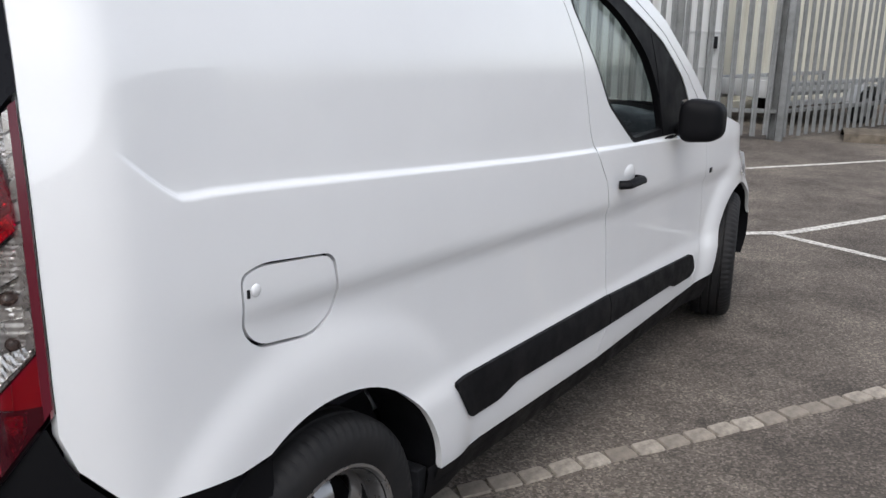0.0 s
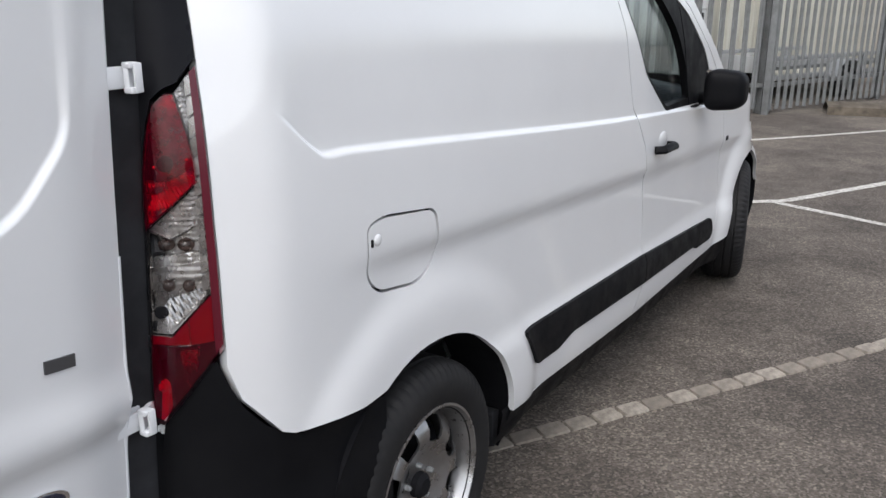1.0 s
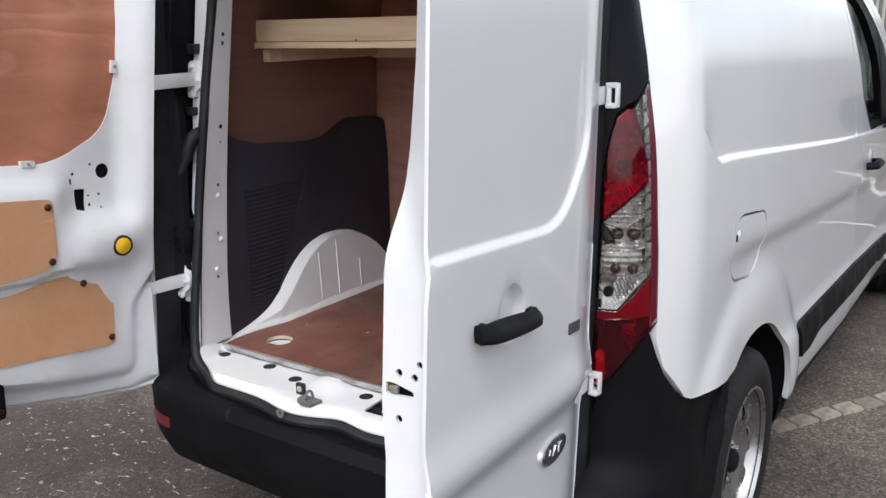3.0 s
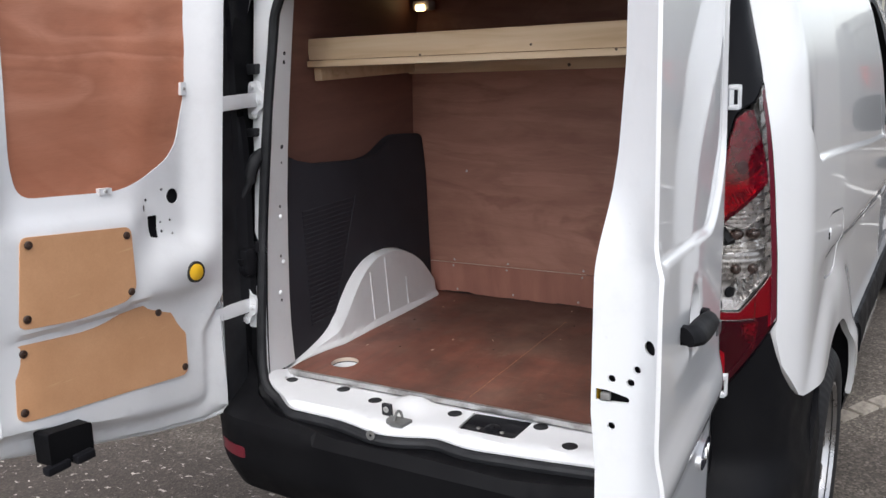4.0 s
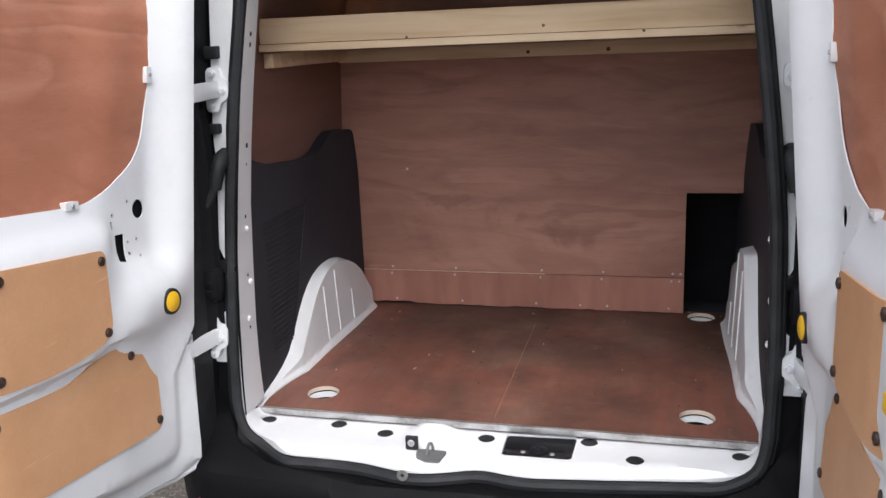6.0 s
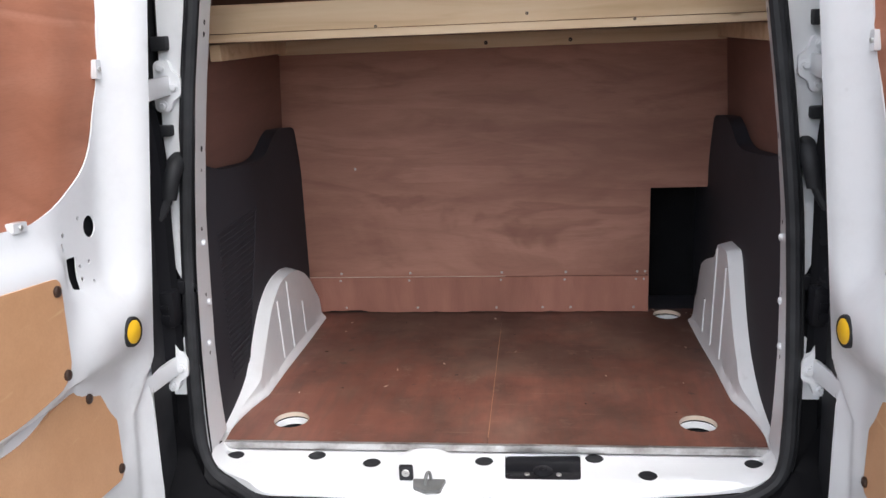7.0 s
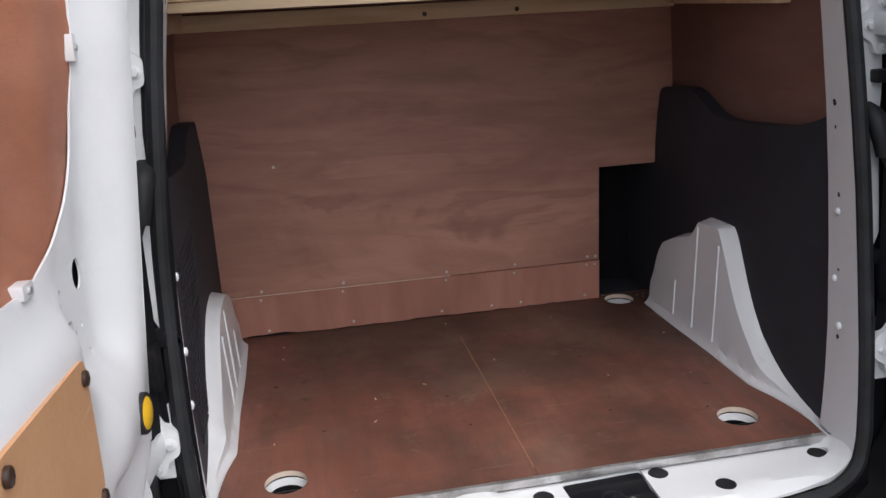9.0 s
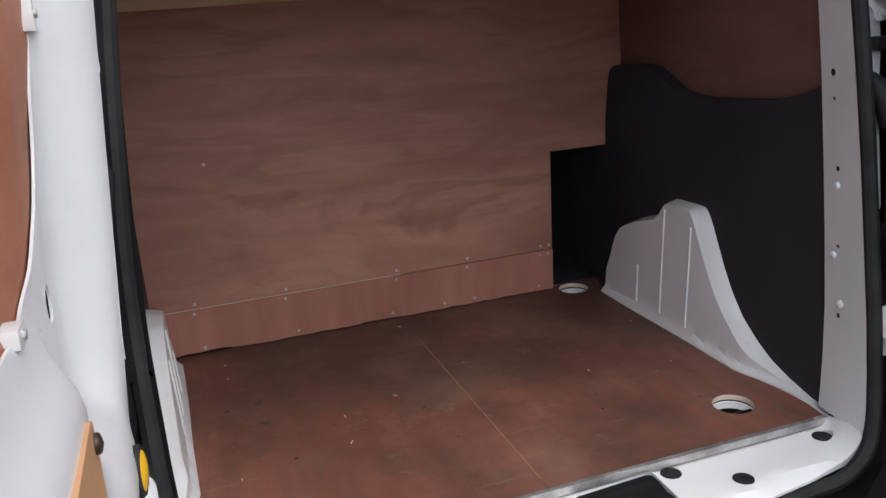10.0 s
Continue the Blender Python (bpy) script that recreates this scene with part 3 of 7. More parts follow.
def corrugated(length, height, pitch=0.2, depth=0.045):
    """Trapezoid steel sheeting, standing on its lower edge."""
    bm = bmesh.new()
    xs, k = [], int(length / pitch)
    for i in range(k):
        for f, y in ((0.0, 0), (0.30, 0), (0.42, depth), (0.88, depth)):
            xs.append(((i + f) * pitch, y))
    grid(lambda p, z: (p[0], p[1], z), xs, [0, height], bm)
    return bm


def build_container(at, turn, length, mat, label, doors=False):
    """A steel storage container with ribbed walls, frame rails and corner castings."""
    thing = tagged(new("storage_container"), label, "container")
    thing.matrix_basis = pose(*at, 0, 0, turn)
    h, w = 2.6, 2.4
    if doors:
        n = max(1, round(length / 1.0))
        w1 = length / n
        for i in range(n):
            bm = one_box(((0.5 + i) * w1, 0.0, h / 2), (w1 - 0.03, 0.05, h - 0.3), 0.006)
            leaf = part("door_leaf", bm, mat, thing)
            for k in range(5):
                part("panel_rib", one_box(((0.5 + i) * w1, -0.032, 0.35 + k * 0.47), (w1 - 0.08, 0.014, 0.03), 0.004), mat, leaf)
            bm = tube([((0.8 + i) * w1, -0.06, 0.2), ((0.8 + i) * w1, -0.06, 2.4)], 0.017, 8)
            part("locking_bar", bm, GALV, leaf)
            part("lock_box", one_box(((0.88 + i) * w1, -0.07, 1.15), (0.07, 0.06, 0.16), 0.008), TRIM, leaf)
    else:
        part("side_wall", corrugated(length, h - 0.16), mat, thing).location = (0, 0, 0.16)
    part("base_rail", one_box((length / 2, 0.02, 0.1), (length, 0.12, 0.16), 0.006), mat, thing)
    part("top_rail", one_box((length / 2, 0.02, h), (length, 0.1, 0.1), 0.006), mat, thing)
    part("roof_sheet", one_box((length / 2, w / 2, h + 0.03), (length, w, 0.04), 0.006), mat, thing)
    part("rear_wall", one_box((length / 2, w, h / 2), (length, 0.05, h), 0.006), mat, thing)
    for x in (0, length):
        part("end_wall", one_box((x, w / 2, h / 2), (0.06, w, h), 0.006), mat, thing)


build_container((-1.75, 13.45, 0), 66, 9.0, CREAM, "cream ribbed steel container stained with rust behind the fence")
build_container((-3.2, 10.55, 0), 24, 2.0, PALE, "white steel container with panelled locking doors behind the fence", True)
build_container((-12.0, 7.6, 0), 22, 8.6, CREAM, "cream ribbed steel container behind the fence run")


def build_trailer():
    """A low flat trailer with a mudguard over its wheel, behind the fence."""
    t = tagged(new("low_trailer"), "low grey steel trailer with mudguards parked behind the palisade fence", "trailer")
    t.matrix_basis = pose(-0.88, 12.85, 0, 0, 0, 64)
    part("deck", one_box((0.6, 0.0, 0.46), (2.6, 1.3, 0.05), 0.008), GALV, t)
    for y in (-0.68, 0.68):
        bm = bmesh.new()
        box(bm, (0.6, y, 0.60), (2.66, 0.05, 0.06), 0.006)
        box(bm, (0.6, y, 0.34), (2.66, 0.05, 0.07), 0.006)
        part("side_rail", bm, CAR_GREY, t)
        for x in (-0.70, 0.1, 1.4, 1.90):
            part("upright", one_box((x, y, 0.46), (0.05, 0.05, 0.30), 0.004), CAR_GREY, t)
        arc_pts = [(0.75 + 0.31 * math.cos(a), 0.24 + 0.31 * math.sin(a)) for a in np.linspace(0.1, math.pi - 0.1, 14)]
        side = math.copysign(1, y)
        bm = grid(lambda p, v: (p[0], y + side * (0.03 + 0.22 * v), p[1]), arc_pts, [0, 0.5, 1.0])
        part("mudguard", recalc(bm), CAR_GREY, t)
        prof = [(0.13, -0.08), (0.21, -0.085), (0.24, -0.06), (0.24, 0.06), (0.21, 0.085), (0.13, 0.08)]
        wheel = part("wheel", lathe(prof, lambda a, b, h: (0.75 + a, y + side * 0.14 + h, 0.24 + b), 24), TYRE, t)
        part("rim", disc(bmesh.new(), (0.75, y + side * 0.19, 0.24), (0, side, 0), 0.135, 0.03, 20), GALV, wheel)
    part("tailboard", one_box((-0.71, 0.0, 0.50), (0.03, 1.3, 0.24), 0.005), PALE, t, "white painted tailboard")
    part("drawbar", tube([(1.9, -0.4, 0.40), (2.9, 0.0, 0.40), (1.9, 0.4, 0.40)], 0.03, 8), GALV, t)
    part("jockey_wheel", tube([(2.75, 0, 0.0), (2.75, 0, 0.62)], 0.025, 8), GALV, t)


build_trailer()


def build_skip():
    bm = bmesh.new()
    sheet([(0, 0.0), (1.0, 0.0), (1.3, 0.75), (1.3, 1.0), (-0.3, 1.0), (-0.3, 0.75)], lambda a, b: (a, 0, b), lambda a, b: (a, 1.6, b), step=0.3, fill=False, bm=bm)
    for i in range(3):
        box(bm, (0.1 + i * 0.4, -0.03, 0.5), (0.07, 0.06, 0.98), 0.006)
    box(bm, (0.5, -0.02, 0.98), (1.7, 0.1, 0.08), 0.01)
    ob = part("waste_skip", recalc(bm), SKIP_RED, None, "faded red steel skip with upright ribs behind the fence")
    ob.matrix_basis = pose(1.45, 16.9, 0.0, 0, 0, 20)
    tagged(ob, category="skip")


build_skip()


def build_kerb():
    """A low bank of earth behind a kerb at the foot of the fence."""
    bm = bmesh.new()
    us = [i * 0.12 for i in range(40)]
    vs = [0, 0.03, 0.10, 0.25, 0.5, 0.8]
    hs = [0, 0.10, 0.115, 0.13, 0.12, 0.0]
    grid(lambda u, v: (u, v, hs[vs.index(v)] + (0.025 * noise.noise((u * 5, v * 6, 1)) if v > 0.1 else 0)), us, vs, bm)
    ob = part("earth_bank", recalc(bm), EARTH, None, "low bank of dark earth and moss behind a worn kerb edge")
    ob.matrix_basis = pose(0.32, 11.0, 0, 0, 0, 12)
    tagged(ob, category="kerb", kind="structure")


build_kerb()


def build_shed(at, size, turn, label, mat):
    """A plain industrial building with a shallow roof, doors and a plinth."""
    b = tagged(new("industrial_unit"), label, "building")
    b.matrix_basis = pose(*at, 0, 0, turn)
    w, d, h = size
    part("wall", one_box((0, 0, h / 2), (w, d, h), 0.02), mat, b)
    bm = bmesh.new()
    box(bm, (0, 0, h + 0.12), (w + 0.5, d + 0.5, 0.24), 0.03)
    part("roof", bm, GALV, b)
    for i in range(3):
        part("roller_door", one_box((-w / 3 + i * w / 3, -d / 2 - 0.02, 1.6), (3.0, 0.06, 3.2), 0.01), PALE, b)


build_shed((-17, 6, 0), (26, 8, 4.6), 90 + 8, "red brick industrial unit across the yard", BRICKWORK)
# unseen building, added as a skyline for the van's side to mirror
build_shed((26, 0, 0), (34, 8, 4.2), -90, "unseen pale grey clad building with roller doors, added for the van's side to reflect", GALV)


# ---- the van: outer body ----
van = tagged(new("panel_van"), "white panel van with both rear doors wide open on tarmac", "van")

REAR_WHEEL, FRONT_WHEEL = (0.77, 0.327), (3.84, 0.327)
half_plan = table([0.10, 0.15, 0.186, 0.23, 0.272, 0.32, 0.5, 0.8, 1.25, 2.2, 3.0, 3.5, 3.85, 4.1, 4.3, 4.5, 4.7], [0.748, 0.774, 0.795, 0.818, 0.836, 0.843, 0.849, 0.861, 0.872, 0.891, 0.892, 0.897, 0.898, 0.88, 0.845, 0.78, 0.64], 0.018)
tuck_in = table([0.6, 0.9, 1.05, 1.15, 1.25, 1.33, 1.4, 1.6, 1.85], [0.0, 0.0, 0.009, 0.016, 0.022, 0.030, 0.041, 0.065, 0.09], 0.02)
half_up = table([0.20, 0.30, 0.36, 0.42, 0.5, 0.60, 0.65, 0.72, 0.84, 0.92, 1.00, 1.06, 1.2, 1.3, 1.45, 1.6, 1.7, 1.78, 1.84], [-0.07, -0.034, -0.018, -0.006, 0.0, 0.0, 0.0, -0.001, -0.001, 0.0, 0.0, 0.0, -0.006, -0.014, -0.032, -0.066, -0.108, -0.18, -0.30], 0.016)


def leaned(y, z):
    """The height on the rear's scale: the side's lines drop towards the nose."""
    k = float(np.interp(z, [0.3, 0.6, 1.2, 1.8], [0.030, 0.050, 0.075, 0.0]))
    return z + k * (max(0.5, min(y, 4.0)) - 0.5)


def flare(y, z, c, lift, r0=0.455, r1=0.60):
    r = math.hypot(y - c[0], z - c[1])
    return lift * (0.65 * smooth((r1 - r) / (r1 - r0)) + 0.35 * smooth((r1 - 0.01 - r) / 0.085))


def crease_z(y):
    return 1.214 + 0.013 * smooth((1.9 - y) / 1.3)


def knee(y):
    """How far the shoulder line has turned up at its rear end."""
    k = max(0.0, 0.440 - y)
    return 0.95 * k * k / (k + 0.030)


def side_x(y, z):
    """Half the body's width at a place along it and a height."""
    zz = leaned(y, z)
    x = half_plan(y) + half_up(zz) - tuck_in(z) * smooth((0.34 - y) / 0.14)
    x -= 0.015 * smooth((1.005 - zz) / 0.045) * smooth((zz - 0.60) / 0.07) * smooth((y - 0.35) / 0.4)
    x -= 0.11 * smooth((y - 3.72) / 0.6) * smooth((z - 0.60) / 0.28)
    a = zz - crease_z(y) - knee(y)
    x_fade = 1 - 0.9 * smooth((a - 0.01) / 0.30)
    x -= 0.011 * smooth(a / 0.013 + 0.5) * x_fade * smooth((y - 0.305) / (0.105 + 0.4 * max(0.0, a))) * smooth((4.0 - y) / 0.8)
    x += flare(y, z, REAR_WHEEL, 0.020) + flare(y, z, FRONT_WHEEL, 0.026, 0.40, 0.56)
    return x


corner_y = table([0.70, 0.86, 0.95, 1.05, 1.15, 1.25, 1.33, 1.4, 1.8], [0.20, 0.186, 0.188, 0.192, 0.197, 0.203, 0.210, 0.217, 0.262], 0.02)


def unlean(y, zz):
    z = zz
    for _ in range(12):
        z += zz - leaned(y, z)
    return z


def shoulder_lines():
    """Lines along the pressed shoulder, so that the panel's facets follow it."""
    out = []
    for d in (-0.010, -0.0066, -0.0033, 0.0, 0.0033, 0.0066, 0.010):
        pts = [(y, crease_z(y) + d + knee(y)) for y in [*np.arange(0.28, 0.43, 0.011), *np.arange(0.43, 3.5, 0.022)]]
        out.append([(y, unlean(y, z)) for y, z in pts])
    return out


SHOULDER = shoulder_lines()


def both(name, outline, material, holes=(), thick=0.014, step=0.026, off=0.0, label="", parent=None, edge=None):
    """The same panel on the right and the left side of the van."""
    made = []
    for s in (1, -1):
        bm = sheet(outline, lambda y, z: (s * (side_x(y, z) + off), y, z), lambda y, z: (s * (side_x(y, z) + off - thick), y, z), holes, step, flip=(s < 0), lines=(SHOULDER if material is PAINT else ()))
        made.append(part(name, bm, material, (parent if parent else van), label))
    return made


def arc(c, r, a0, a1, n=16):
    return [(c[0] + r * math.cos(radians(a0 + (a1 - a0) * i / n)), c[1] + r * math.sin(radians(a0 + (a1 - a0) * i / n))) for i in range(n + 1)]


SEAM = [(2.155, 0.335), (2.215, 0.42), (2.235, 0.57), (2.21, 0.76), (2.16, 0.98), (2.075, 1.10), (2.05, 1.16), (1.99, 1.41), (1.91, 1.57), (1.86, 1.72), (1.86, 1.80)]
ROOF_LINE = 1.80
ARCH_R = 0.402


def sill_z(y):
    return 0.375 - 0.022 * (y - 1.05)


# rear quarter: corner, roof rail, seam, sill, arch, lower edge over the bumper
quarter = [(corner_y(z), z) for z in np.linspace(0.875, ROOF_LINE, 12)]
quarter += [(1.0, ROOF_LINE)] + [(y - 0.0032, z) for y, z in SEAM[::-1]]
quarter += [(1.1715, sill_z(1.1715))]
quarter += arc(REAR_WHEEL, ARCH_R, 8, 118, 22)
quarter += [(0.50, 0.678), (0.40, 0.690), (0.335, 0.696), (0.305, 0.702), (0.276, 0.716), (0.207, 0.806)]
FLAP = soften([(0.540, 1.062), (0.592, 1.074), (0.787, 1.052), (0.808, 0.930), (0.734, 0.886), (0.585, 0.906), (0.544, 0.945)], [0.02, 0.05, 0.03, 0.05, 0.06, 0.03, 0.03], 4)


def shrink(poly, by):
    cx, cy = np.mean(poly, axis=0)
    return [(x - by * (x - cx) / math.hypot(x - cx, y - cy), y - by * (y - cy) / math.hypot(x - cx, y - cy)) for x, y in poly]


for s in (1, -1):
    hole = [shrink(FLAP, -0.0036)] if s > 0 else []
    bm = sheet(quarter, lambda y, z: (s * side_x(y, z), y, z), lambda y, z: (s * (side_x(y, z) - 0.018), y, z), hole, 0.022, flip=(s < 0), lines=SHOULDER)
    part("rear_quarter_panel", bm, PAINT, van, "white painted rear quarter panel with a pressed shoulder line")

flap = part("fuel_flap", sheet(shrink(FLAP, 0.0038), lambda y, z: (side_x(y, z) - 0.001, y, z), lambda y, z: (side_x(y, z) - 0.012, y, z), step=0.02), PAINT, van, "white fuel filler flap")
part("flap_recess", sheet(shrink(FLAP, -0.01), lambda y, z: (side_x(y, z) - 0.022, y, z), step=0.05), DARK, van)
bm = bmesh.new()
box(bm, (side_x(0.556, 1.024) - 0.003, 0.555, 1.024), (0.010, 0.007, 0.018), 0.003)
part("finger_notch", bm, DARK, flap)
bm = bmesh.new()
r = bmesh.ops.create_uvsphere(bm, u_segments=16, v_segments=10, radius=1)
bmesh.ops.transform(bm, matrix=Matrix.Translation((side_x(0.575, 1.026) - 0.003, 0.574, 1.027)) @ Matrix.Diagonal((0.006, 0.014, 0.014, 1)), verts=bm.verts)
part("finger_pad", bm, PAINT, flap)

# front doors with their window openings
WINDOW = soften([(2.415, 1.083), (2.19, 1.235), (2.05, 1.435), (1.955, 1.565), (1.965, 1.655), (2.20, 1.665), (2.42, 1.565), (2.74, 1.43), (2.97, 1.27), (3.08, 1.135), (3.07, 1.06)], [0.03, 0.04, 0.06, 0.05, 0.05, 0.06, 0.08, 0.06, 0.06, 0.02, 0.02], 5)
door_line = [(y + 0.0032, z) for y, z in SEAM[:-2]] + [(1.90, 1.69), (1.96, 1.725), (2.2, 1.725), (2.45, 1.60), (2.76, 1.455), (3.02, 1.285), (3.20, 1.145), (3.24, 1.02), (3.27, 0.83), (3.30, 0.66), (3.29, 0.5), (3.24, 0.42), (3.20, sill_z(3.2))]
front_doors = both("front_door", door_line, PAINT, [WINDOW], 0.02, 0.028, label="white painted front door")

fender = [(3.205, sill_z(3.2)), (3.245, 0.42), (3.295, 0.5), (3.305, 0.66), (3.275, 0.83), (3.245, 1.02), (3.205, 1.145), (3.29, 1.160), (3.55, 1.075), (3.9, 0.985), (4.25, 0.90), (4.42, 0.80), (4.45, 0.62)]
fender += [(4.30, 0.55)] + arc(FRONT_WHEEL, 0.385, 25, 165, 22) + [(3.44, sill_z(3.4) + 0.02)]
both("front_wing", fender, PAINT, (), 0.016, 0.03, label="white front wing")
# roof rail above the doors and the windscreen pillar
rail = [(1.862, ROOF_LINE), (1.862, 1.722), (1.905, 1.695), (1.96, 1.729), (2.2, 1.729), (2.453, 1.604), (2.763, 1.459), (3.023, 1.289), (3.205, 1.15), (3.29, 1.165), (3.05, 1.335), (2.79, 1.505), (2.50, 1.65), (2.28, ROOF_LINE)]
both("roof_rail", rail, PAINT, (), 0.02, 0.03, label="white roof rail and windscreen pillar")

# dark backing behind the panel gaps
for s in (1, -1):
    bm = bmesh.new()
    for a, b in zip(SEAM, SEAM[1:]):
        pts = [(a[0] - 0.02, a[1]), (a[0] + 0.02, a[1]), (b[0] + 0.02, b[1]), (b[0] - 0.02, b[1])]
        bm.faces.new([bm.verts.new((s * (side_x(y, z) - 0.024), y, z)) for y, z in pts])
    part("door_gap_seal", bm, RUBBER, van)

# window frame, glass, quarter trim
frame_in = soften([(2.435, 1.098), (2.205, 1.243), (2.064, 1.44), (1.982, 1.555), (2.01, 1.605), (2.19, 1.603), (2.38, 1.515), (2.56, 1.395), (2.69, 1.23), (2.74, 1.10)], [0.02, 0.04, 0.06, 0.03, 0.03, 0.05, 0.08, 0.08, 0.05, 0.02], 5)
both("window_trim", WINDOW, PLASTIC, [frame_in], 0.03, 0.04, -0.004, "black window surround")
both("window_glass", shrink(WINDOW, 0.03), GLASS, (), 0.004, 0.06, -0.03, "clear side window")
for ob in [o for o in van.children if o.name.startswith("window_glass")]:
    ob.visible_shadow = False
both("window_trim", soften([(2.62, 1.468), (2.80, 1.385), (3.085, 1.14), (3.07, 1.055), (2.74, 1.05)], 0.015), PLASTIC, (), 0.012, 0.04, -0.002, "black mirror base cover")


def build_door_handles():
    for s in (1, -1):
        door = front_doors[0 if s > 0 else 1]
        y0, z0 = 2.335, 0.962
        x0 = side_x(y0, z0)
        bm = bmesh.new()
        tube([(s * (x0 + 0.004), y0 - 0.080, z0 - 0.004), (s * (x0 + 0.034), y0 - 0.060, z0 - 0.002), (s * (x0 + 0.040), y0, z0 + 0.002), (s * (x0 + 0.036), y0 + 0.06, z0 - 0.002), (s * (x0 + 0.004), y0 + 0.080, z0 - 0.006)], 0.017, 10, bm=bm, squash=(1.0, 0.75))
        part("door_handle", bm, PLASTIC, door, "black pull handle")
        bm = bmesh.new()
        bmesh.ops.create_uvsphere(bm, u_segments=20, v_segments=12, radius=1)
        bmesh.ops.transform(bm, matrix=Matrix.Translation((s * (x0 - 0.006), y0 + 0.02, z0 + 0.02)) @ Matrix.Diagonal((0.010, 0.06, 0.036, 1)), verts=bm.verts)
        part("handle_cup", bm, PAINT, door)
        bm = bmesh.new()
        box(bm, (s * (side_x(3.27, 0.86) + 0.002), 3.335, 0.852), (0.008, 0.028, 0.022), 0.003)
        part("side_repeater", bm, TRIM, van)


build_door_handles()


def build_mirrors():
    for s in (1, -1):
        bm = bmesh.new()
        bmesh.ops.create_cube(bm, size=1)
        bmesh.ops.bevel(bm, geom=bm.edges[:], offset=0.38, segments=7, profile=0.6, affect="EDGES")
        for v in bm.verts:
            x, y, z = v.co
            taper = 1 - 0.16 * (x + 0.5)
            v.co = Vector((s * (0.996 + x * 0.162), 2.81 + y * 0.12 + 0.03 * x, 1.133 + z * 0.176 * taper))
        mirror = part("door_mirror", recalc(bm), PLASTIC, van, "black plastic door mirror folded against the window")
        bm = sheet(soften([(2.765, 1.08), (2.865, 1.08), (2.86, 1.21), (2.768, 1.21)], 0.02), lambda y, z: (s * 0.9185, y, z), step=0.1, flip=(s > 0))
        part("mirror_glass", bm, CHROME, mirror)
        bm = tube([(s * 0.86, 2.92, 1.08), (s * 0.90, 2.88, 1.085), (s * 0.95, 2.83, 1.10)], 0.034, 10, squash=(1, 0.7))
        part("mirror_arm", bm, PLASTIC, mirror)


build_mirrors()


def build_rub_strips():
    lower = [(1.222, 0.594), (1.31, 0.463), (1.46, 0.458), (1.535, 0.474), (1.57, 0.480), (2.9, 0.424), (2.93, 0.405), (2.99, 0.402), (3.15, 0.396), (3.20, 0.42), (3.155, 0.50), (2.2, 0.562)]
    out = soften(lower, [0.02, 0.02, 0.02, 0.02, 0.02, 0.01, 0.01, 0.02, 0.03, 0.03, 0.03, 0.0], 4)
    for s in (1, -1):
        cuts = (([p for p in out if p[0] < 2.232], 0), ([p for p in out if p[0] > 2.232], 1))
        for pts, front in cuts:
            zb = 0.452
            pts = (pts + [(2.236, 0.5595), (2.236, zb)]) if front else pts
            if front:
                pts = sorted_outline(pts)
            else:
                pts = sorted_outline(pts + [(2.230, 0.5605), (2.230, zb)])
            bm = sheet(pts, lambda y, z: (s * (side_x(y, z) + 0.011), y, z), lambda y, z: (s * (side_x(y, z) - 0.004), y, z), step=0.03, flip=(s < 0))
            part("rub_strip", bm, PLASTIC, van, "black plastic side rubbing strip")


def sorted_outline(pts):
    """Puts the points of a long narrow shape in order round its middle line."""
    mid = np.polyfit([p[0] for p in pts], [p[1] for p in pts], 1)
    top = sorted([p for p in pts if p[1] >= np.polyval(mid, p[0])])
    low = sorted([p for p in pts if p[1] < np.polyval(mid, p[0])], reverse=True)
    return top + low


build_rub_strips()


def build_sills():
    for s in (1, -1):
        bm = bmesh.new()
        us = np.linspace(1.13, 3.44, 40)
        prof = [(-0.004, 0.012), (0.0, 0.0), (-0.010, -0.06), (-0.032, -0.11), (-0.10, -0.135), (-0.20, -0.14)]
        grid(lambda y, p: (s * (side_x(y, sill_z(y)) - 0.012 + p[0]), y, sill_z(y) + p[1]), us, prof, bm)
        part("sill_cover", recalc(bm), PLASTIC, van, "dull black sill below the side panels")


build_sills()


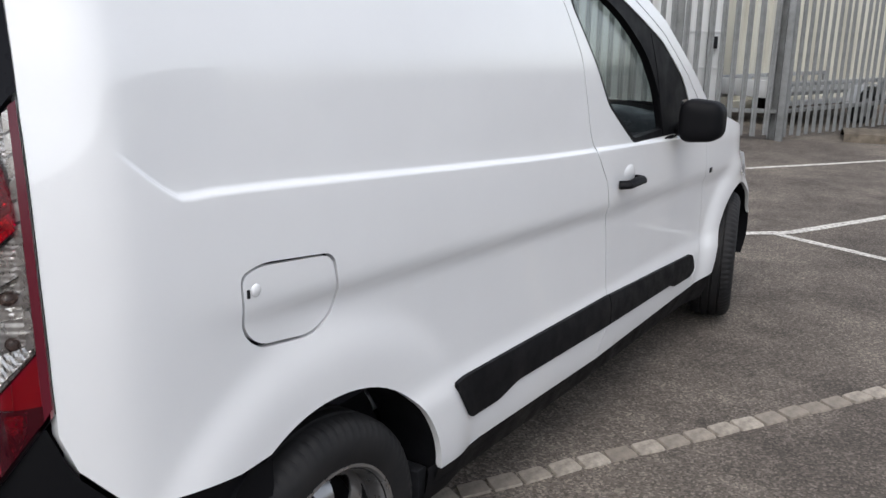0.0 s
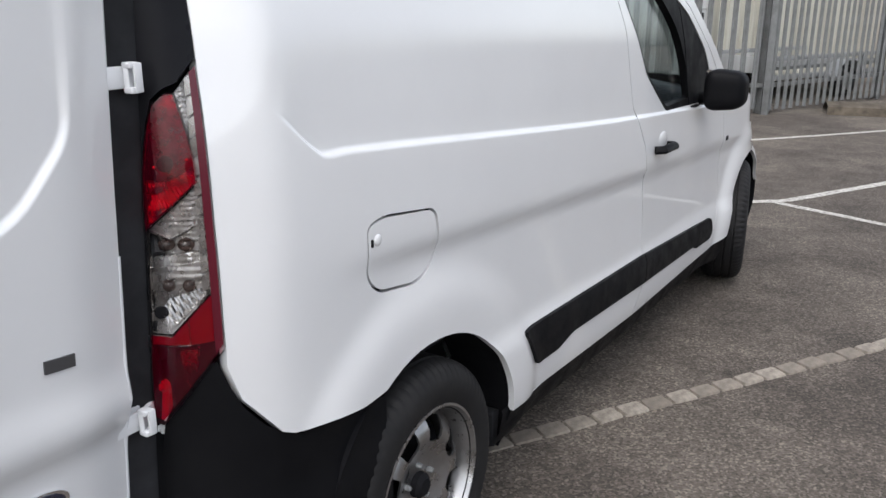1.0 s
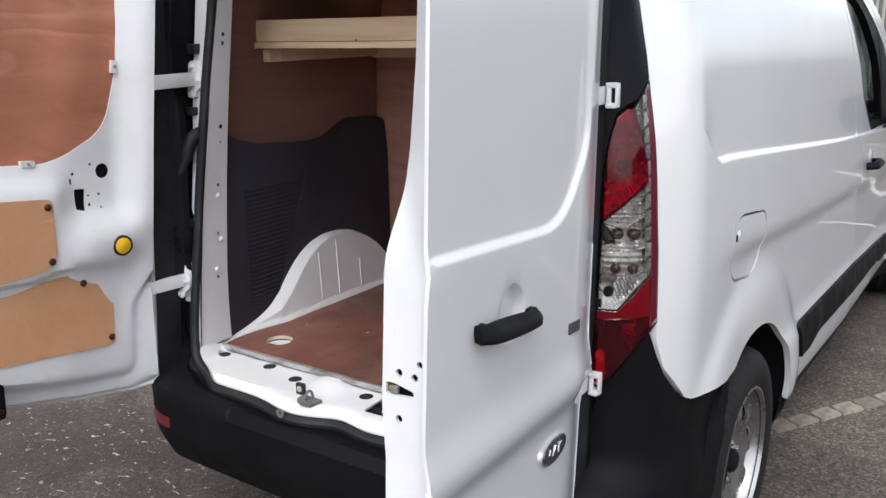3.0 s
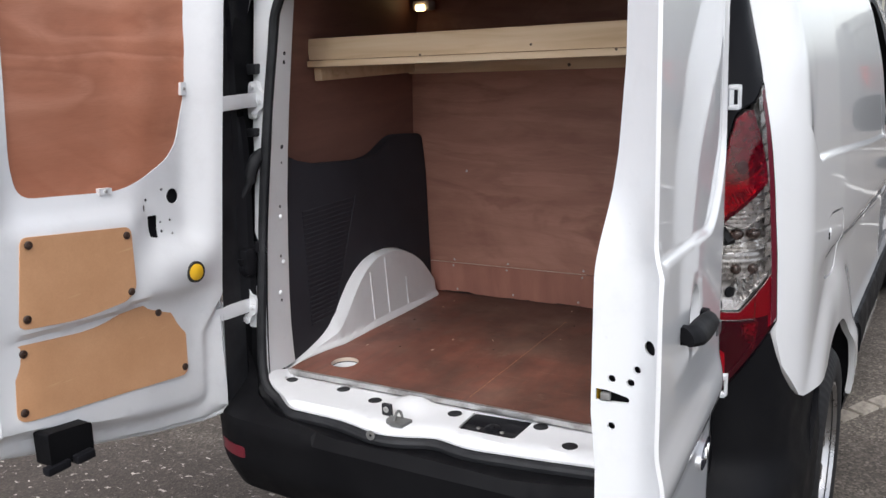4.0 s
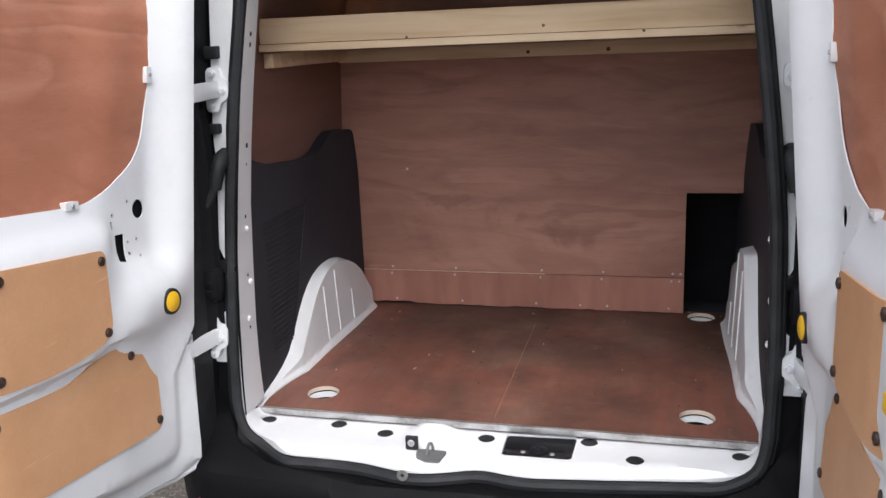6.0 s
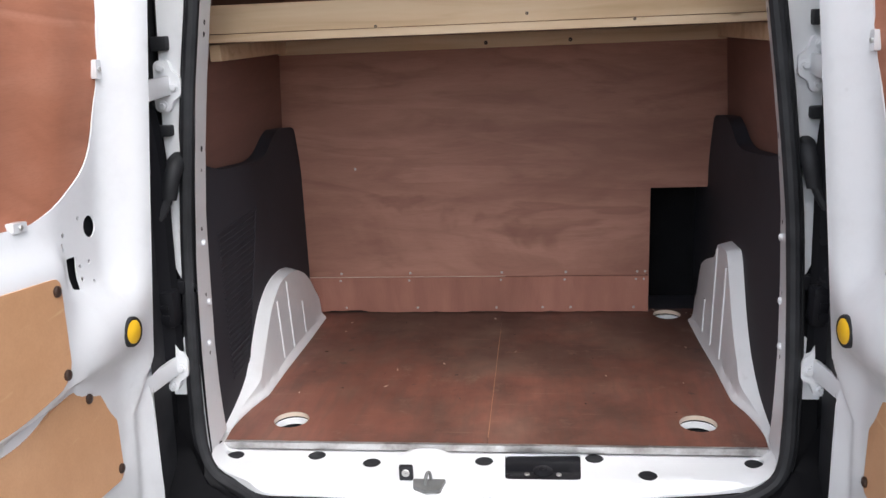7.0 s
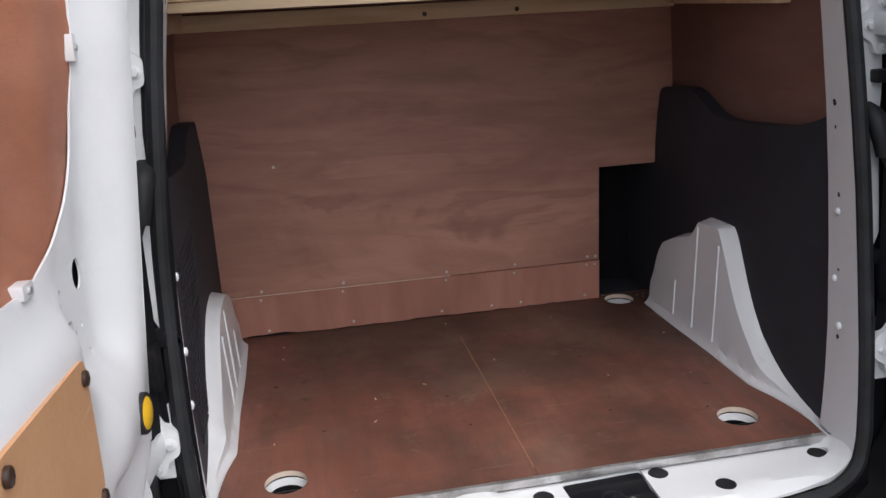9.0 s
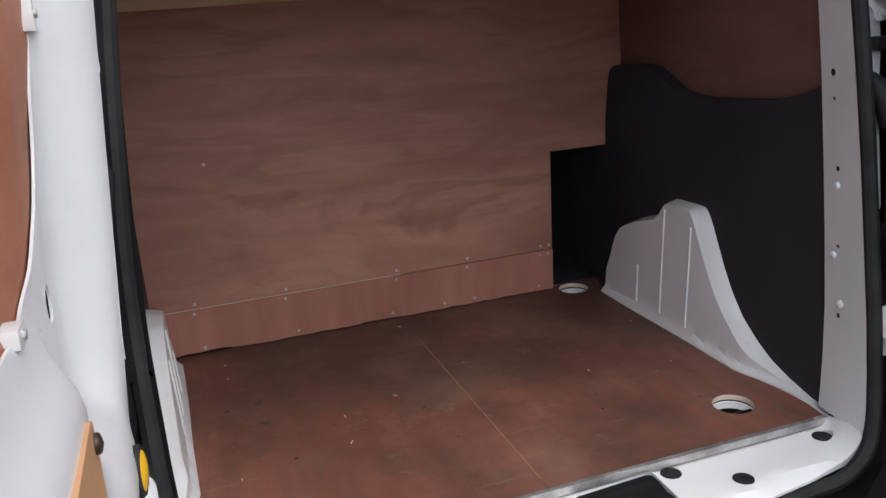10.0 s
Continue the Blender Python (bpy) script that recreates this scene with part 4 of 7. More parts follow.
def build_roof():
    def roof(x, y):
        e = side_x(y, ROOF_LINE) if y < 4 else 0.6
        drop = 0.05 * smooth((0.5 - y) / 0.4) + 0.07 * smooth((y - 1.9) / 0.6)
        return (x * e, y, ROOF_LINE - 0.002 + 0.055 * (1 - abs(x) ** 2.6) - drop * (1 - abs(x) ** 2.6) * 0.6)

    bm = grid(roof, np.linspace(-1, 1, 25), np.linspace(0.205, 2.30, 30))
    part("roof_panel", recalc(bm), PAINT, van, "white roof panel")

    def screen(u, v):
        x = u * (0.60 + 0.19 * v)
        y = 2.30 + 1.0 * v + 0.28 * (1 - abs(u) ** 2) * (0.55 + 0.6 * v)
        return (x, y, 1.795 + 0.02 * (1 - u * u) - 0.70 * v + 0.03 * math.sin(v * math.pi))

    bm = grid(screen, np.linspace(-1, 1, 20), np.linspace(0, 1, 14))
    ob = part("windscreen", recalc(bm), GLASS, van, "clear windscreen")
    ob.visible_shadow = False

    def bonnet(u, v):
        y0 = 3.28 + 0.33 * (1 - u * u)
        y1 = 4.42 + 0.22 * (1 - abs(u) ** 2.5)
        y = y0 + (y1 - y0) * v
        x = u * min(0.80, side_x(y, 0.9) - 0.03)
        edge = float(np.interp(y, [3.2, 3.55, 3.9, 4.25, 4.65], [1.15, 1.075, 0.985, 0.90, 0.80]))
        return (x, y, edge + 0.045 * (1 - abs(u) ** 3) - 0.03 * v * v)

    bm = grid(bonnet, np.linspace(-1, 1, 24), np.linspace(0, 1, 20))
    part("bonnet", recalc(bm), PAINT, van, "white bonnet")

    def nose(u, z):
        x = u * 0.80
        y = 4.74 - 0.36 * abs(u) ** 3.2 - 0.10 * max(0.0, (z - 0.55) / 0.25) ** 2 - 0.05 * max(0.0, (0.45 - z) / 0.2) ** 2
        return (x, y, z)

    bm = grid(nose, np.linspace(-1, 1, 30), np.linspace(0.60, 0.80, 6))
    part("nose_panel", recalc(bm), PAINT, van)
    bm = grid(nose, np.linspace(-1, 1, 30), np.linspace(0.24, 0.60, 10))
    front = part("front_bumper", recalc(bm), PLASTIC, van, "black front bumper")
    for i in range(4):
        bm = grid(lambda u, v: (u * 0.5, 4.755 - 0.36 * abs(u * 0.59) ** 3.2, 0.62 + i * 0.042 + v * 0.02), np.linspace(-1, 1, 16), [0, 1])
        part("grille_bar", recalc(bm), TRIM, front)
    for s in (1, -1):
        bm = bmesh.new()
        bmesh.ops.create_uvsphere(bm, u_segments=20, v_segments=12, radius=1)
        bmesh.ops.transform(bm, matrix=Matrix.Translation((s * 0.665, 4.14, 0.862)) @ Matrix.Rotation(s * 0.6, 4, "Z") @ Matrix.Rotation(-0.25, 4, "X") @ Matrix.Diagonal((0.07, 0.20, 0.06, 1)), verts=bm.verts)
        part("headlamp", bm, CAR_GREY, van, "clear headlamp")


build_roof()


def build_underside():
    bm = one_box((0, 2.35, 0.34), (1.36, 4.3, 0.12), 0.02)
    part("underbody", bm, DARK, van)
    for s in (1, -1):
        for c, w in ((REAR_WHEEL, 0.19), (FRONT_WHEEL, 0.30)):
            out = arc(c, 0.415, -12, 192, 26)
            bm = bmesh.new()
            grid(lambda p, d: (s * (side_x(p[0], min(p[1], 0.75)) - 0.012 - d), p[0], p[1]), out, [0, w], bm)
            sheet(out, lambda y, z: (s * (0.86 - w), y, z), step=0.1, bm=bm)
            part("wheel_arch_liner", recalc(bm), DARK, van)
        bm = sheet(soften([(1.125, 0.37), (1.165, 0.37), (1.155, 0.26), (1.13, 0.26)], 0.01), lambda y, z: (s * 0.835, y, z), lambda y, z: (s * 0.68, y, z), step=0.1)
        part("mud_flap", bm, RUBBER, van)
        rocker = lambda y, t: (s * (side_x(y, sill_z(y)) - 0.003 - 0.014 * t), y, sill_z(y) + 0.003 - 0.046 * t)
        part("sill_trim", recalc(grid(rocker, np.linspace(1.16, 3.42, 24), [0, 0.3, 0.7, 1.0])), PLASTIC, van, "black lower sill trim")


build_underside()


# ---- wheels ----
def build_wheel(y, x, turn, s):
    """A steel wheel with pressed windows, five nuts and a grooved tyre."""
    m = pose(s * x, y, 0.327, 0, 0, turn) @ Matrix.Diagonal((s, 1, 1, 1))

    def place(a, b, h):
        return m @ Vector((h, a, b))

    prof = [(0.205, 0.085), (0.222, 0.096), (0.245, 0.103), (0.275, 0.104), (0.292, 0.099), (0.306, 0.091), (0.318, 0.079), (0.3245, 0.064), (0.3265, 0.046), (0.319, 0.043), (0.319, 0.037), (0.3275, 0.034), (0.3275, 0.006), (0.319, 0.004), (0.319, -0.004)]
    prof += [(r, -h) for r, h in prof[-2::-1]]
    cut = {4, 5, 6, 7, len(prof) - 5, len(prof) - 6, len(prof) - 7, len(prof) - 8}
    tyre_bm = lathe(prof, place, 216, wobble=lambda i, j: -0.006 if (j in cut and i % 3 == 0) else 0.0)
    wheel = part("wheel", recalc(tyre_bm), TYRE, van, "black road tyre on a silver steel wheel", 40)
    bm = lathe([(0.222, 0.090), (0.2205, 0.097), (0.214, 0.098), (0.209, 0.088), (0.203, 0.075), (0.195, 0.050), (0.192, 0.0), (0.196, -0.09)], place, 64)
    part("rim", recalc(bm), WHEEL, wheel)
    dish = table([0.0, 0.05, 0.08, 0.11, 0.14, 0.165, 0.185, 0.200], [0.050, 0.050, 0.054, 0.070, 0.079, 0.068, 0.046, 0.033], 0.008)
    holes = []
    for k in range(8):
        a = 2 * math.pi * (k + 0.52) / 8
        c = (0.150 * math.cos(a), 0.150 * math.sin(a))
        pts = [(-0.034, -0.026), (0.030, -0.041), (0.030, 0.041), (-0.034, 0.026)]
        pts = soften(pts, 0.016, 4)
        holes.append([(c[0] + p * math.cos(a) - q * math.sin(a), c[1] + p * math.sin(a) + q * math.cos(a)) for p, q in pts])
    holes.append(ring_of((0, 0), 0.032, n=20))
    bm = sheet(ring_of((0, 0), 0.1985, n=64), lambda a, b: place(a, b, dish(math.hypot(a, b))), lambda a, b: place(a, b, dish(math.hypot(a, b)) - 0.006), holes, 0.014)
    part("wheel_disc", recalc(bm), WHEEL, wheel, "silver pressed steel disc")
    part("hub", recalc(lathe([(0.001, 0.078), (0.022, 0.077), (0.033, 0.066), (0.038, 0.0)], place, 24)), DARK, wheel)
    part("brake_drum", recalc(lathe([(0.001, 0.005), (0.17, 0.005), (0.175, -0.04)], place, 32)), DARK, wheel)
    for k in range(5):
        a = 2 * math.pi * k / 5 + 0.3
        c = (0.054 * math.cos(a), 0.054 * math.sin(a))
        bm = lathe([(0.001, 0.066), (0.005, 0.066), (0.0075, 0.062), (0.0090, 0.046)], lambda p, q, h: place(c[0] + p, c[1] + q, h), 6)
        part("wheel_nut", recalc(bm), GALV, wheel)
    return wheel


for s in (1, -1):
    build_wheel(REAR_WHEEL[0], 0.762, 0, s)
    build_wheel(FRONT_WHEEL[0] + 0.02, 0.806, 14, s)


# ---- the van: bumper, rear lamps, door opening ----
LEAN_Y = 0.077


def rear_y(z):
    """How far forward the door opening's plane lies at a height."""
    return 0.198 + 0.15 * (z - 1.2)


def open_half(z):
    """Half the door opening's width inside its rubber seal."""
    return float(np.interp(z, [0.5, 0.6, 0.66, 0.82, 1.0, 1.2, 1.4, 1.55, 1.7], [0.585, 0.594, 0.599, 0.605, 0.607, 0.599, 0.585, 0.566, 0.542]))


def sill_edge(x):
    """The rear edge of the load sill, gently waved round the lock."""
    return 0.050 - 0.030 * math.exp(-(((x + 0.15) / 0.10) ** 2)) + 0.012 * math.exp(-(((x + 0.0) / 0.05) ** 2)) - 0.006 * math.exp(-(((x - 0.11) / 0.06) ** 2)) + 0.045 * smooth((x - 0.12) / 0.45)


def build_bumper():
    """Black bumper: corner pieces under the lamps, a bulging lower beam and a ledge below the load sill."""
    plan = [(0.845, 0.60), (0.842, 0.45), (0.836, 0.33), (0.822, 0.25), (0.803, 0.20), (0.782, 0.170), (0.75, 0.144), (0.70, 0.118), (0.675, 0.112), (0.645, 0.108), (0.60, 0.104), (0.50, 0.10), (0.25, 0.096), (0.0, 0.095)]
    tops = [0.655, 0.684, 0.688, 0.735, 0.80, 0.90, 0.865, 0.785, 0.665, 0.595, 0.560, 0.538, 0.522, 0.525]
    path = [Vector(p) for p in plan] + [Vector((-x, y)) for x, y in plan[-2::-1]]
    top = tops + tops[-2::-1]
    run = [0.0]
    for a, b in zip(path, path[1:]):
        run.append(run[-1] + (b - a).length)
    xs, ys = [p.x for p in path], [p.y for p in path]

    def lift(s, z):
        x, y = float(np.interp(s, run, xs)), float(np.interp(s, run, ys))
        low = smooth((0.60 - z) / 0.10)
        under = smooth((0.40 - z) / 0.16)
        back = smooth((0.42 - y) / 0.30)
        round_off = 1 - 0.55 * smooth((abs(x) - 0.60) / 0.22)
        y -= (0.150 * low * round_off - 0.055 * under) * back
        x += math.copysign(0.014 * low * smooth((abs(x) - 0.55) / 0.2) - 0.02 * under * smooth((abs(x) - 0.7) / 0.1), x)
        return (x, y, z)

    ss = np.linspace(run[0], run[-1], 120)
    out = [(s, float(np.interp(s, run, top))) for s in ss] + [(s, 0.285 + 0.02 * smooth((abs(np.interp(s, run, xs)) - 0.7) / 0.1)) for s in ss[::-1]]
    bm = sheet(out, lift, None, (), 0.022, flip=False)
    for f in bm.faces:
        f.normal_flip()
    bumper = part("rear_bumper", recalc(bm), PLASTIC, van, "black grained plastic rear bumper")
    # the ledge that sweeps from the bumper's top up to the rubber seal and the jambs
    xs_in = [-0.70, -0.675, -0.645, -0.60, -0.55, -0.50, 0.50, 0.55, 0.60, 0.645, 0.675, 0.70]
    zs_in = [0.83, 0.76, 0.69, 0.565, 0.525, 0.515, 0.515, 0.525, 0.565, 0.69, 0.76, 0.83]

    def ledge(x, t):
        k = float(np.interp(x, xs[::-1], run[::-1]))
        p = Vector(lift(k, float(np.interp(k, run, top))))
        edge = max(abs(x) - 0.5, 0.0) / 0.2
        q = Vector((x, sill_edge(x) + 0.010 + 0.016 * smooth(edge * 1.6), float(np.interp(x, xs_in, zs_in))))
        r = p.lerp(q, t)
        r.z -= 0.010 * math.sin(math.pi * t)
        return tuple(r)

    bm = grid(ledge, np.linspace(-0.628, 0.628, 65), [0, 0.2, 0.4, 0.6, 0.8, 1.0])
    part("bumper_step", recalc(bm), PLASTIC, bumper)
    for s in (1, -1):
        def on_face(x, z, out=0.003):
            k = float(np.interp(s * x, xs[::-1], run[::-1]))
            p = Vector(lift(k, z))
            return (p.x + s * out * 0.5, p.y - out, p.z)

        line = soften([(0.575, 0.404), (0.672, 0.408), (0.672, 0.440), (0.575, 0.438)], 0.006, 3)
        bm = sheet(line, on_face, lambda x, z: on_face(x, z, -0.006), step=0.02, flip=(s > 0))
        recalc(bm)
        part("reflector", bm, Mat("red_reflector", (0.13, 0.010, 0.020), 0.3, 0, 0.5).m if s > 0 else bpy.data.materials["red_reflector"], bumper, "red rear reflector")


build_bumper()


# ---- rear lamps ----
def lamp_at(s, lift_by=0.0):
    """The lamp's face: a runs from the inner edge to the body's corner, z is the height."""

    def place(a, z):
        yo = corner_y(z) - 0.003
        xo = side_x(corner_y(z), z) + 0.001
        xi, yi = 0.683, 0.104 + LEAN_Y * 0.9 * (z - 0.8)
        bulge = 0.014 * math.sin(math.pi * min(1, max(0, a))) + lift_by
        x, y = xi + (xo - xi) * a, yi + (yo - yi) * a
        n = Vector((yo - yi, -(xo - xi))).normalized()
        return (s * (x + n.x * bulge), y + n.y * bulge, z)

    return place


def build_lamp(s):
    whole = [(1.0, 1.414), (0.94, 1.411), (0.62, 1.376), (0.40, 1.368), (0.20, 1.350), (0.10, 1.312), (0.03, 1.265), (0.0, 1.225), (0.0, 0.775), (0.14, 0.770), (1.0, 0.915)]
    lamp_bm = sheet(whole, lamp_at(s, -0.034), lamp_at(s, -0.05), step=0.09, flip=(s > 0))
    lamp = part("rear_lamp", recalc(lamp_bm), DARK, van, "tall red and clear rear lamp cluster")

    def piece(name, outline, mat, lift, label="", dome=None, step=0.05, thick=0.004):
        base = lamp_at(s, lift)

        def front(a, z):
            p = Vector(base(a, z))
            if dome:
                q = Vector(lamp_at(s, lift + dome(a, z))(a, z))
                return q
            return p

        scaled = [(a * 0.12, z) for a, z in outline]
        bm = sheet(scaled, lambda p, z: front(p / 0.12, z), None, (), step, flip=(s > 0))
        if name == "reflector_bowl":
            rim = refine(scaled, 0.02)
            pairs = [(bm.verts.new(lamp_at(s, -0.002)(p / 0.12, z)), bm.verts.new(lamp_at(s, lift - 0.004)(p / 0.12, z))) for p, z in rim]
            for (a, b), (c, d) in zip(pairs, pairs[1:] + pairs[:1]):
                bm.faces.new((a, c, d, b))
        return part(name, recalc(bm), mat, lamp, label)

    side_wall = [(0.0, 0.775), (0.14, 0.770), (1.0, 0.915), (1.0, 1.414), (0.94, 1.411), (0.62, 1.376), (0.40, 1.368), (0.20, 1.350), (0.10, 1.312), (0.03, 1.265), (0.0, 1.225)]
    rows = [(p, lamp_at(s, 0.0)(*p), lamp_at(s, -0.034)(*p)) for p in refine([(a * 0.12, z) for a, z in side_wall], 0.03) for p in [(p[0] / 0.12, p[1])]]
    bm = bmesh.new()
    vs = [(bm.verts.new(a), bm.verts.new(b)) for _, a, b in rows]
    for (a, b), (c, d) in zip(vs, vs[1:] + vs[:1]):
        bm.faces.new((a, c, d, b))
    part("lamp_edge", recalc(bm), TRIM, lamp)

    def cells(a, z):
        """Three bowls one above another: fine ribs at the top, a pale band, a steep bright bowl below."""
        base = -0.006 + 0.010 * (a - 0.45) ** 2 + 0.0006 * abs(math.sin(a * 40))
        if z > 1.075:
            return base + 0.0010 * abs(math.sin(z * 330 + a * 3)) - 0.05 * (z - 1.075)
        if z > 0.995:
            return base + 0.0035 * abs(math.sin((z - 0.995) * 39.3)) + 0.0005 * math.sin(z * 500)
        return base + 0.26 * (0.995 - z) + 0.0006 * abs(math.sin(a * 60))

    def swirl(a, z):
        r = math.hypot((a - 0.42) * 0.12, z - 1.20)
        return -0.014 + min(0.022, (0.42 if z < 1.20 else 0.16) * r) + 0.0012 * math.sin(a * 44) * math.sin(z * 380)

    def comb(a, z):
        """Small pillow facets."""
        return 0.0011 * (abs(math.sin(a * 0.12 * 620)) + abs(math.sin(z * 620)))

    def stripes(a, z):
        """Slanting flutes."""
        return 0.0016 * math.sin((a * 0.12 * 0.9 + (z - 1.0) * 0.35) * 900) + 0.05 * (a - 0.5) * 0.12

    def fan(a, z):
        return -0.006 + 0.0025 * math.sin(a * 30 + z * 30) + 0.008 * math.sin(z * 50)

    up_red = [(0.03, 1.228), (0.055, 1.262), (0.12, 1.308), (0.22, 1.344), (0.41, 1.361), (0.57, 1.362), (0.72, 1.30), (0.80, 1.25), (0.81, 1.214), (0.03, 1.132)]
    clear = [(0.05, 1.130), (0.825, 1.211), (0.815, 1.25), (0.735, 1.302), (0.59, 1.364), (0.86, 1.396), (0.88, 1.022), (0.33, 0.946), (0.05, 0.946)]
    upper_clear = [(0.05, 1.130), (0.825, 1.211), (0.815, 1.25), (0.735, 1.302), (0.59, 1.364), (0.86, 1.396), (0.88, 1.150), (0.40, 1.118)]
    mid_clear = [(0.05, 1.128), (0.40, 1.116), (0.88, 1.148), (0.88, 1.022), (0.33, 0.946), (0.05, 0.946)]
    low_red = [(0.03, 0.942), (0.34, 0.942), (0.88, 1.018), (0.88, 0.905), (0.14, 0.78), (0.03, 0.786)]
    edge_red = [(0.865, 1.396), (0.985, 1.405), (0.985, 0.925), (0.885, 0.906)]
    # bright and shaded reflector copies paint the lamp's light and dark zones
    piece("reflector_bowl", up_red, SHADED_REFLECTOR, -0.022, "", swirl, 0.006)
    piece("reflector_bowl", [(0.06, 1.140), (0.80, 1.216), (0.80, 1.244), (0.56, 1.226), (0.30, 1.216), (0.05, 1.215)], REFLECTOR, -0.010, "", stripes, 0.004)
    piece("reflector_bowl", upper_clear, SHADED_REFLECTOR, -0.012, "", comb, 0.0032)
    piece("reflector_bowl", mid_clear, SHADED_REFLECTOR, -0.012, "", cells, 0.0034)
    piece("reflector_bowl", [(0.06, 1.083), (0.80, 1.098), (0.80, 1.078), (0.06, 1.064)], REFLECTOR, -0.006, "", comb, 0.0032)
    piece("reflector_bowl", [(0.30, 0.952), (0.80, 1.016), (0.84, 1.034), (0.32, 1.012), (0.20, 0.990)], REFLECTOR, -0.008, "", stripes, 0.0032)
    # near-black and grey sheets behind the red lens set its dim and bright zones
    piece("lamp_backing", low_red, DARK, -0.024, "", None, 0.02)
    piece("lamp_backing", [(0.04, 0.941), (0.34, 0.941), (0.87, 1.015), (0.87, 0.930), (0.60, 0.926), (0.04, 0.923)], GREY_BACKING, -0.004, "", None, 0.02)
    piece("reflector_bowl", [(0.42, 0.915), (0.66, 0.918), (0.62, 0.870), (0.52, 0.846), (0.46, 0.868)], REFLECTOR, -0.012, "", fan, 0.004)
    piece("lens", up_red, RED, 0.002, "red stop lamp lens", lambda a, z: 0.006 * smooth((0.16 - math.hypot((a - 0.4) * 0.12, (z - 1.2) * 0.9)) / 0.16), 0.012)
    piece("lens", clear, CLEAR, 0.0, "clear indicator and reversing lens", None, 0.02)
    piece("lens", low_red, RED, 0.001, "red lower lens", None, 0.02)
    piece("lens", edge_red, MAROON, 0.001, "dark red lens edge", None, 0.02)
    # a column of stepped light bars down the outer edge, bulbs behind the lenses
    for i in range(11):
        z1 = 1.392 - i * 0.0335
        z0 = z1 - 0.029
        tilt = lambda a, z: 0.003 * (a - 0.76) / 0.1 + 0.10 * (z - z0)
        # top bars brightest: their shading is painted by choice of reflector
        piece("light_step", [(0.765, z0 - 0.006), (0.868, z0), (0.868, z1), (0.775, z1 - 0.006)], REFLECTOR if i < 3 or i % 3 == 0 else SHADED_REFLECTOR, -0.004, "", tilt, 0.01)
    for z, wide in ((1.106, 0.0150), (1.032, 0.0115)):
        for a in (0.30, 0.58):
            bm = bmesh.new()
            bmesh.ops.create_uvsphere(bm, u_segments=14, v_segments=8, radius=1)
            bmesh.ops.transform(bm, matrix=Matrix.Translation(lamp_at(s, -0.012)(a, z)) @ Matrix.Diagonal((wide, wide, 0.0115, 1)), verts=bm.verts)
            part("bulb", bm, BULB_GLASS, lamp)
    # dark disc at the lower left of the clear lens
    part("bulb", disc(bmesh.new(), lamp_at(s, -0.004)(0.19, 0.985), (s * 0.75, -0.66, 0), 0.012, 0.004, 16), DARK, lamp)
    part("bulb_holder", disc(bmesh.new(), lamp_at(s, -0.008)(0.36, 1.246), (s * 0.75, -0.66, 0), 0.014, 0.006, 18, 0.003), DARK, lamp)
    # two tiny chrome discs paint the bright glints behind the red lens
    for a, z in ((0.20, 1.240), (0.70, 1.252)):
        part("bulb", disc(bmesh.new(), lamp_at(s, -0.002)(a, z), (s * 0.75, -0.66, 0.1), 0.0035, 0.003, 10, 0.001), CHROME, lamp)
    for pts in ([(0.03, 1.131), (0.82, 1.213), (0.81, 1.25), (0.73, 1.302), (0.58, 1.362)], [(0.05, 1.128), (0.05, 0.944), (0.33, 0.944), (0.88, 1.020)], [(0.05, 0.924), (0.58, 0.928)], [(0.58, 0.975), (0.58, 0.928)]):
        path = [p for a, b in zip(pts, pts[1:]) for p in [(a[0] + (b[0] - a[0]) * t / 6, a[1] + (b[1] - a[1]) * t / 6) for t in range(7)]]
        part("lens_seam", tube([lamp_at(s, 0.0035)(*p) for p in path], 0.0017, 6), CLEAR, lamp)


for s in (1, -1):
    build_lamp(s)


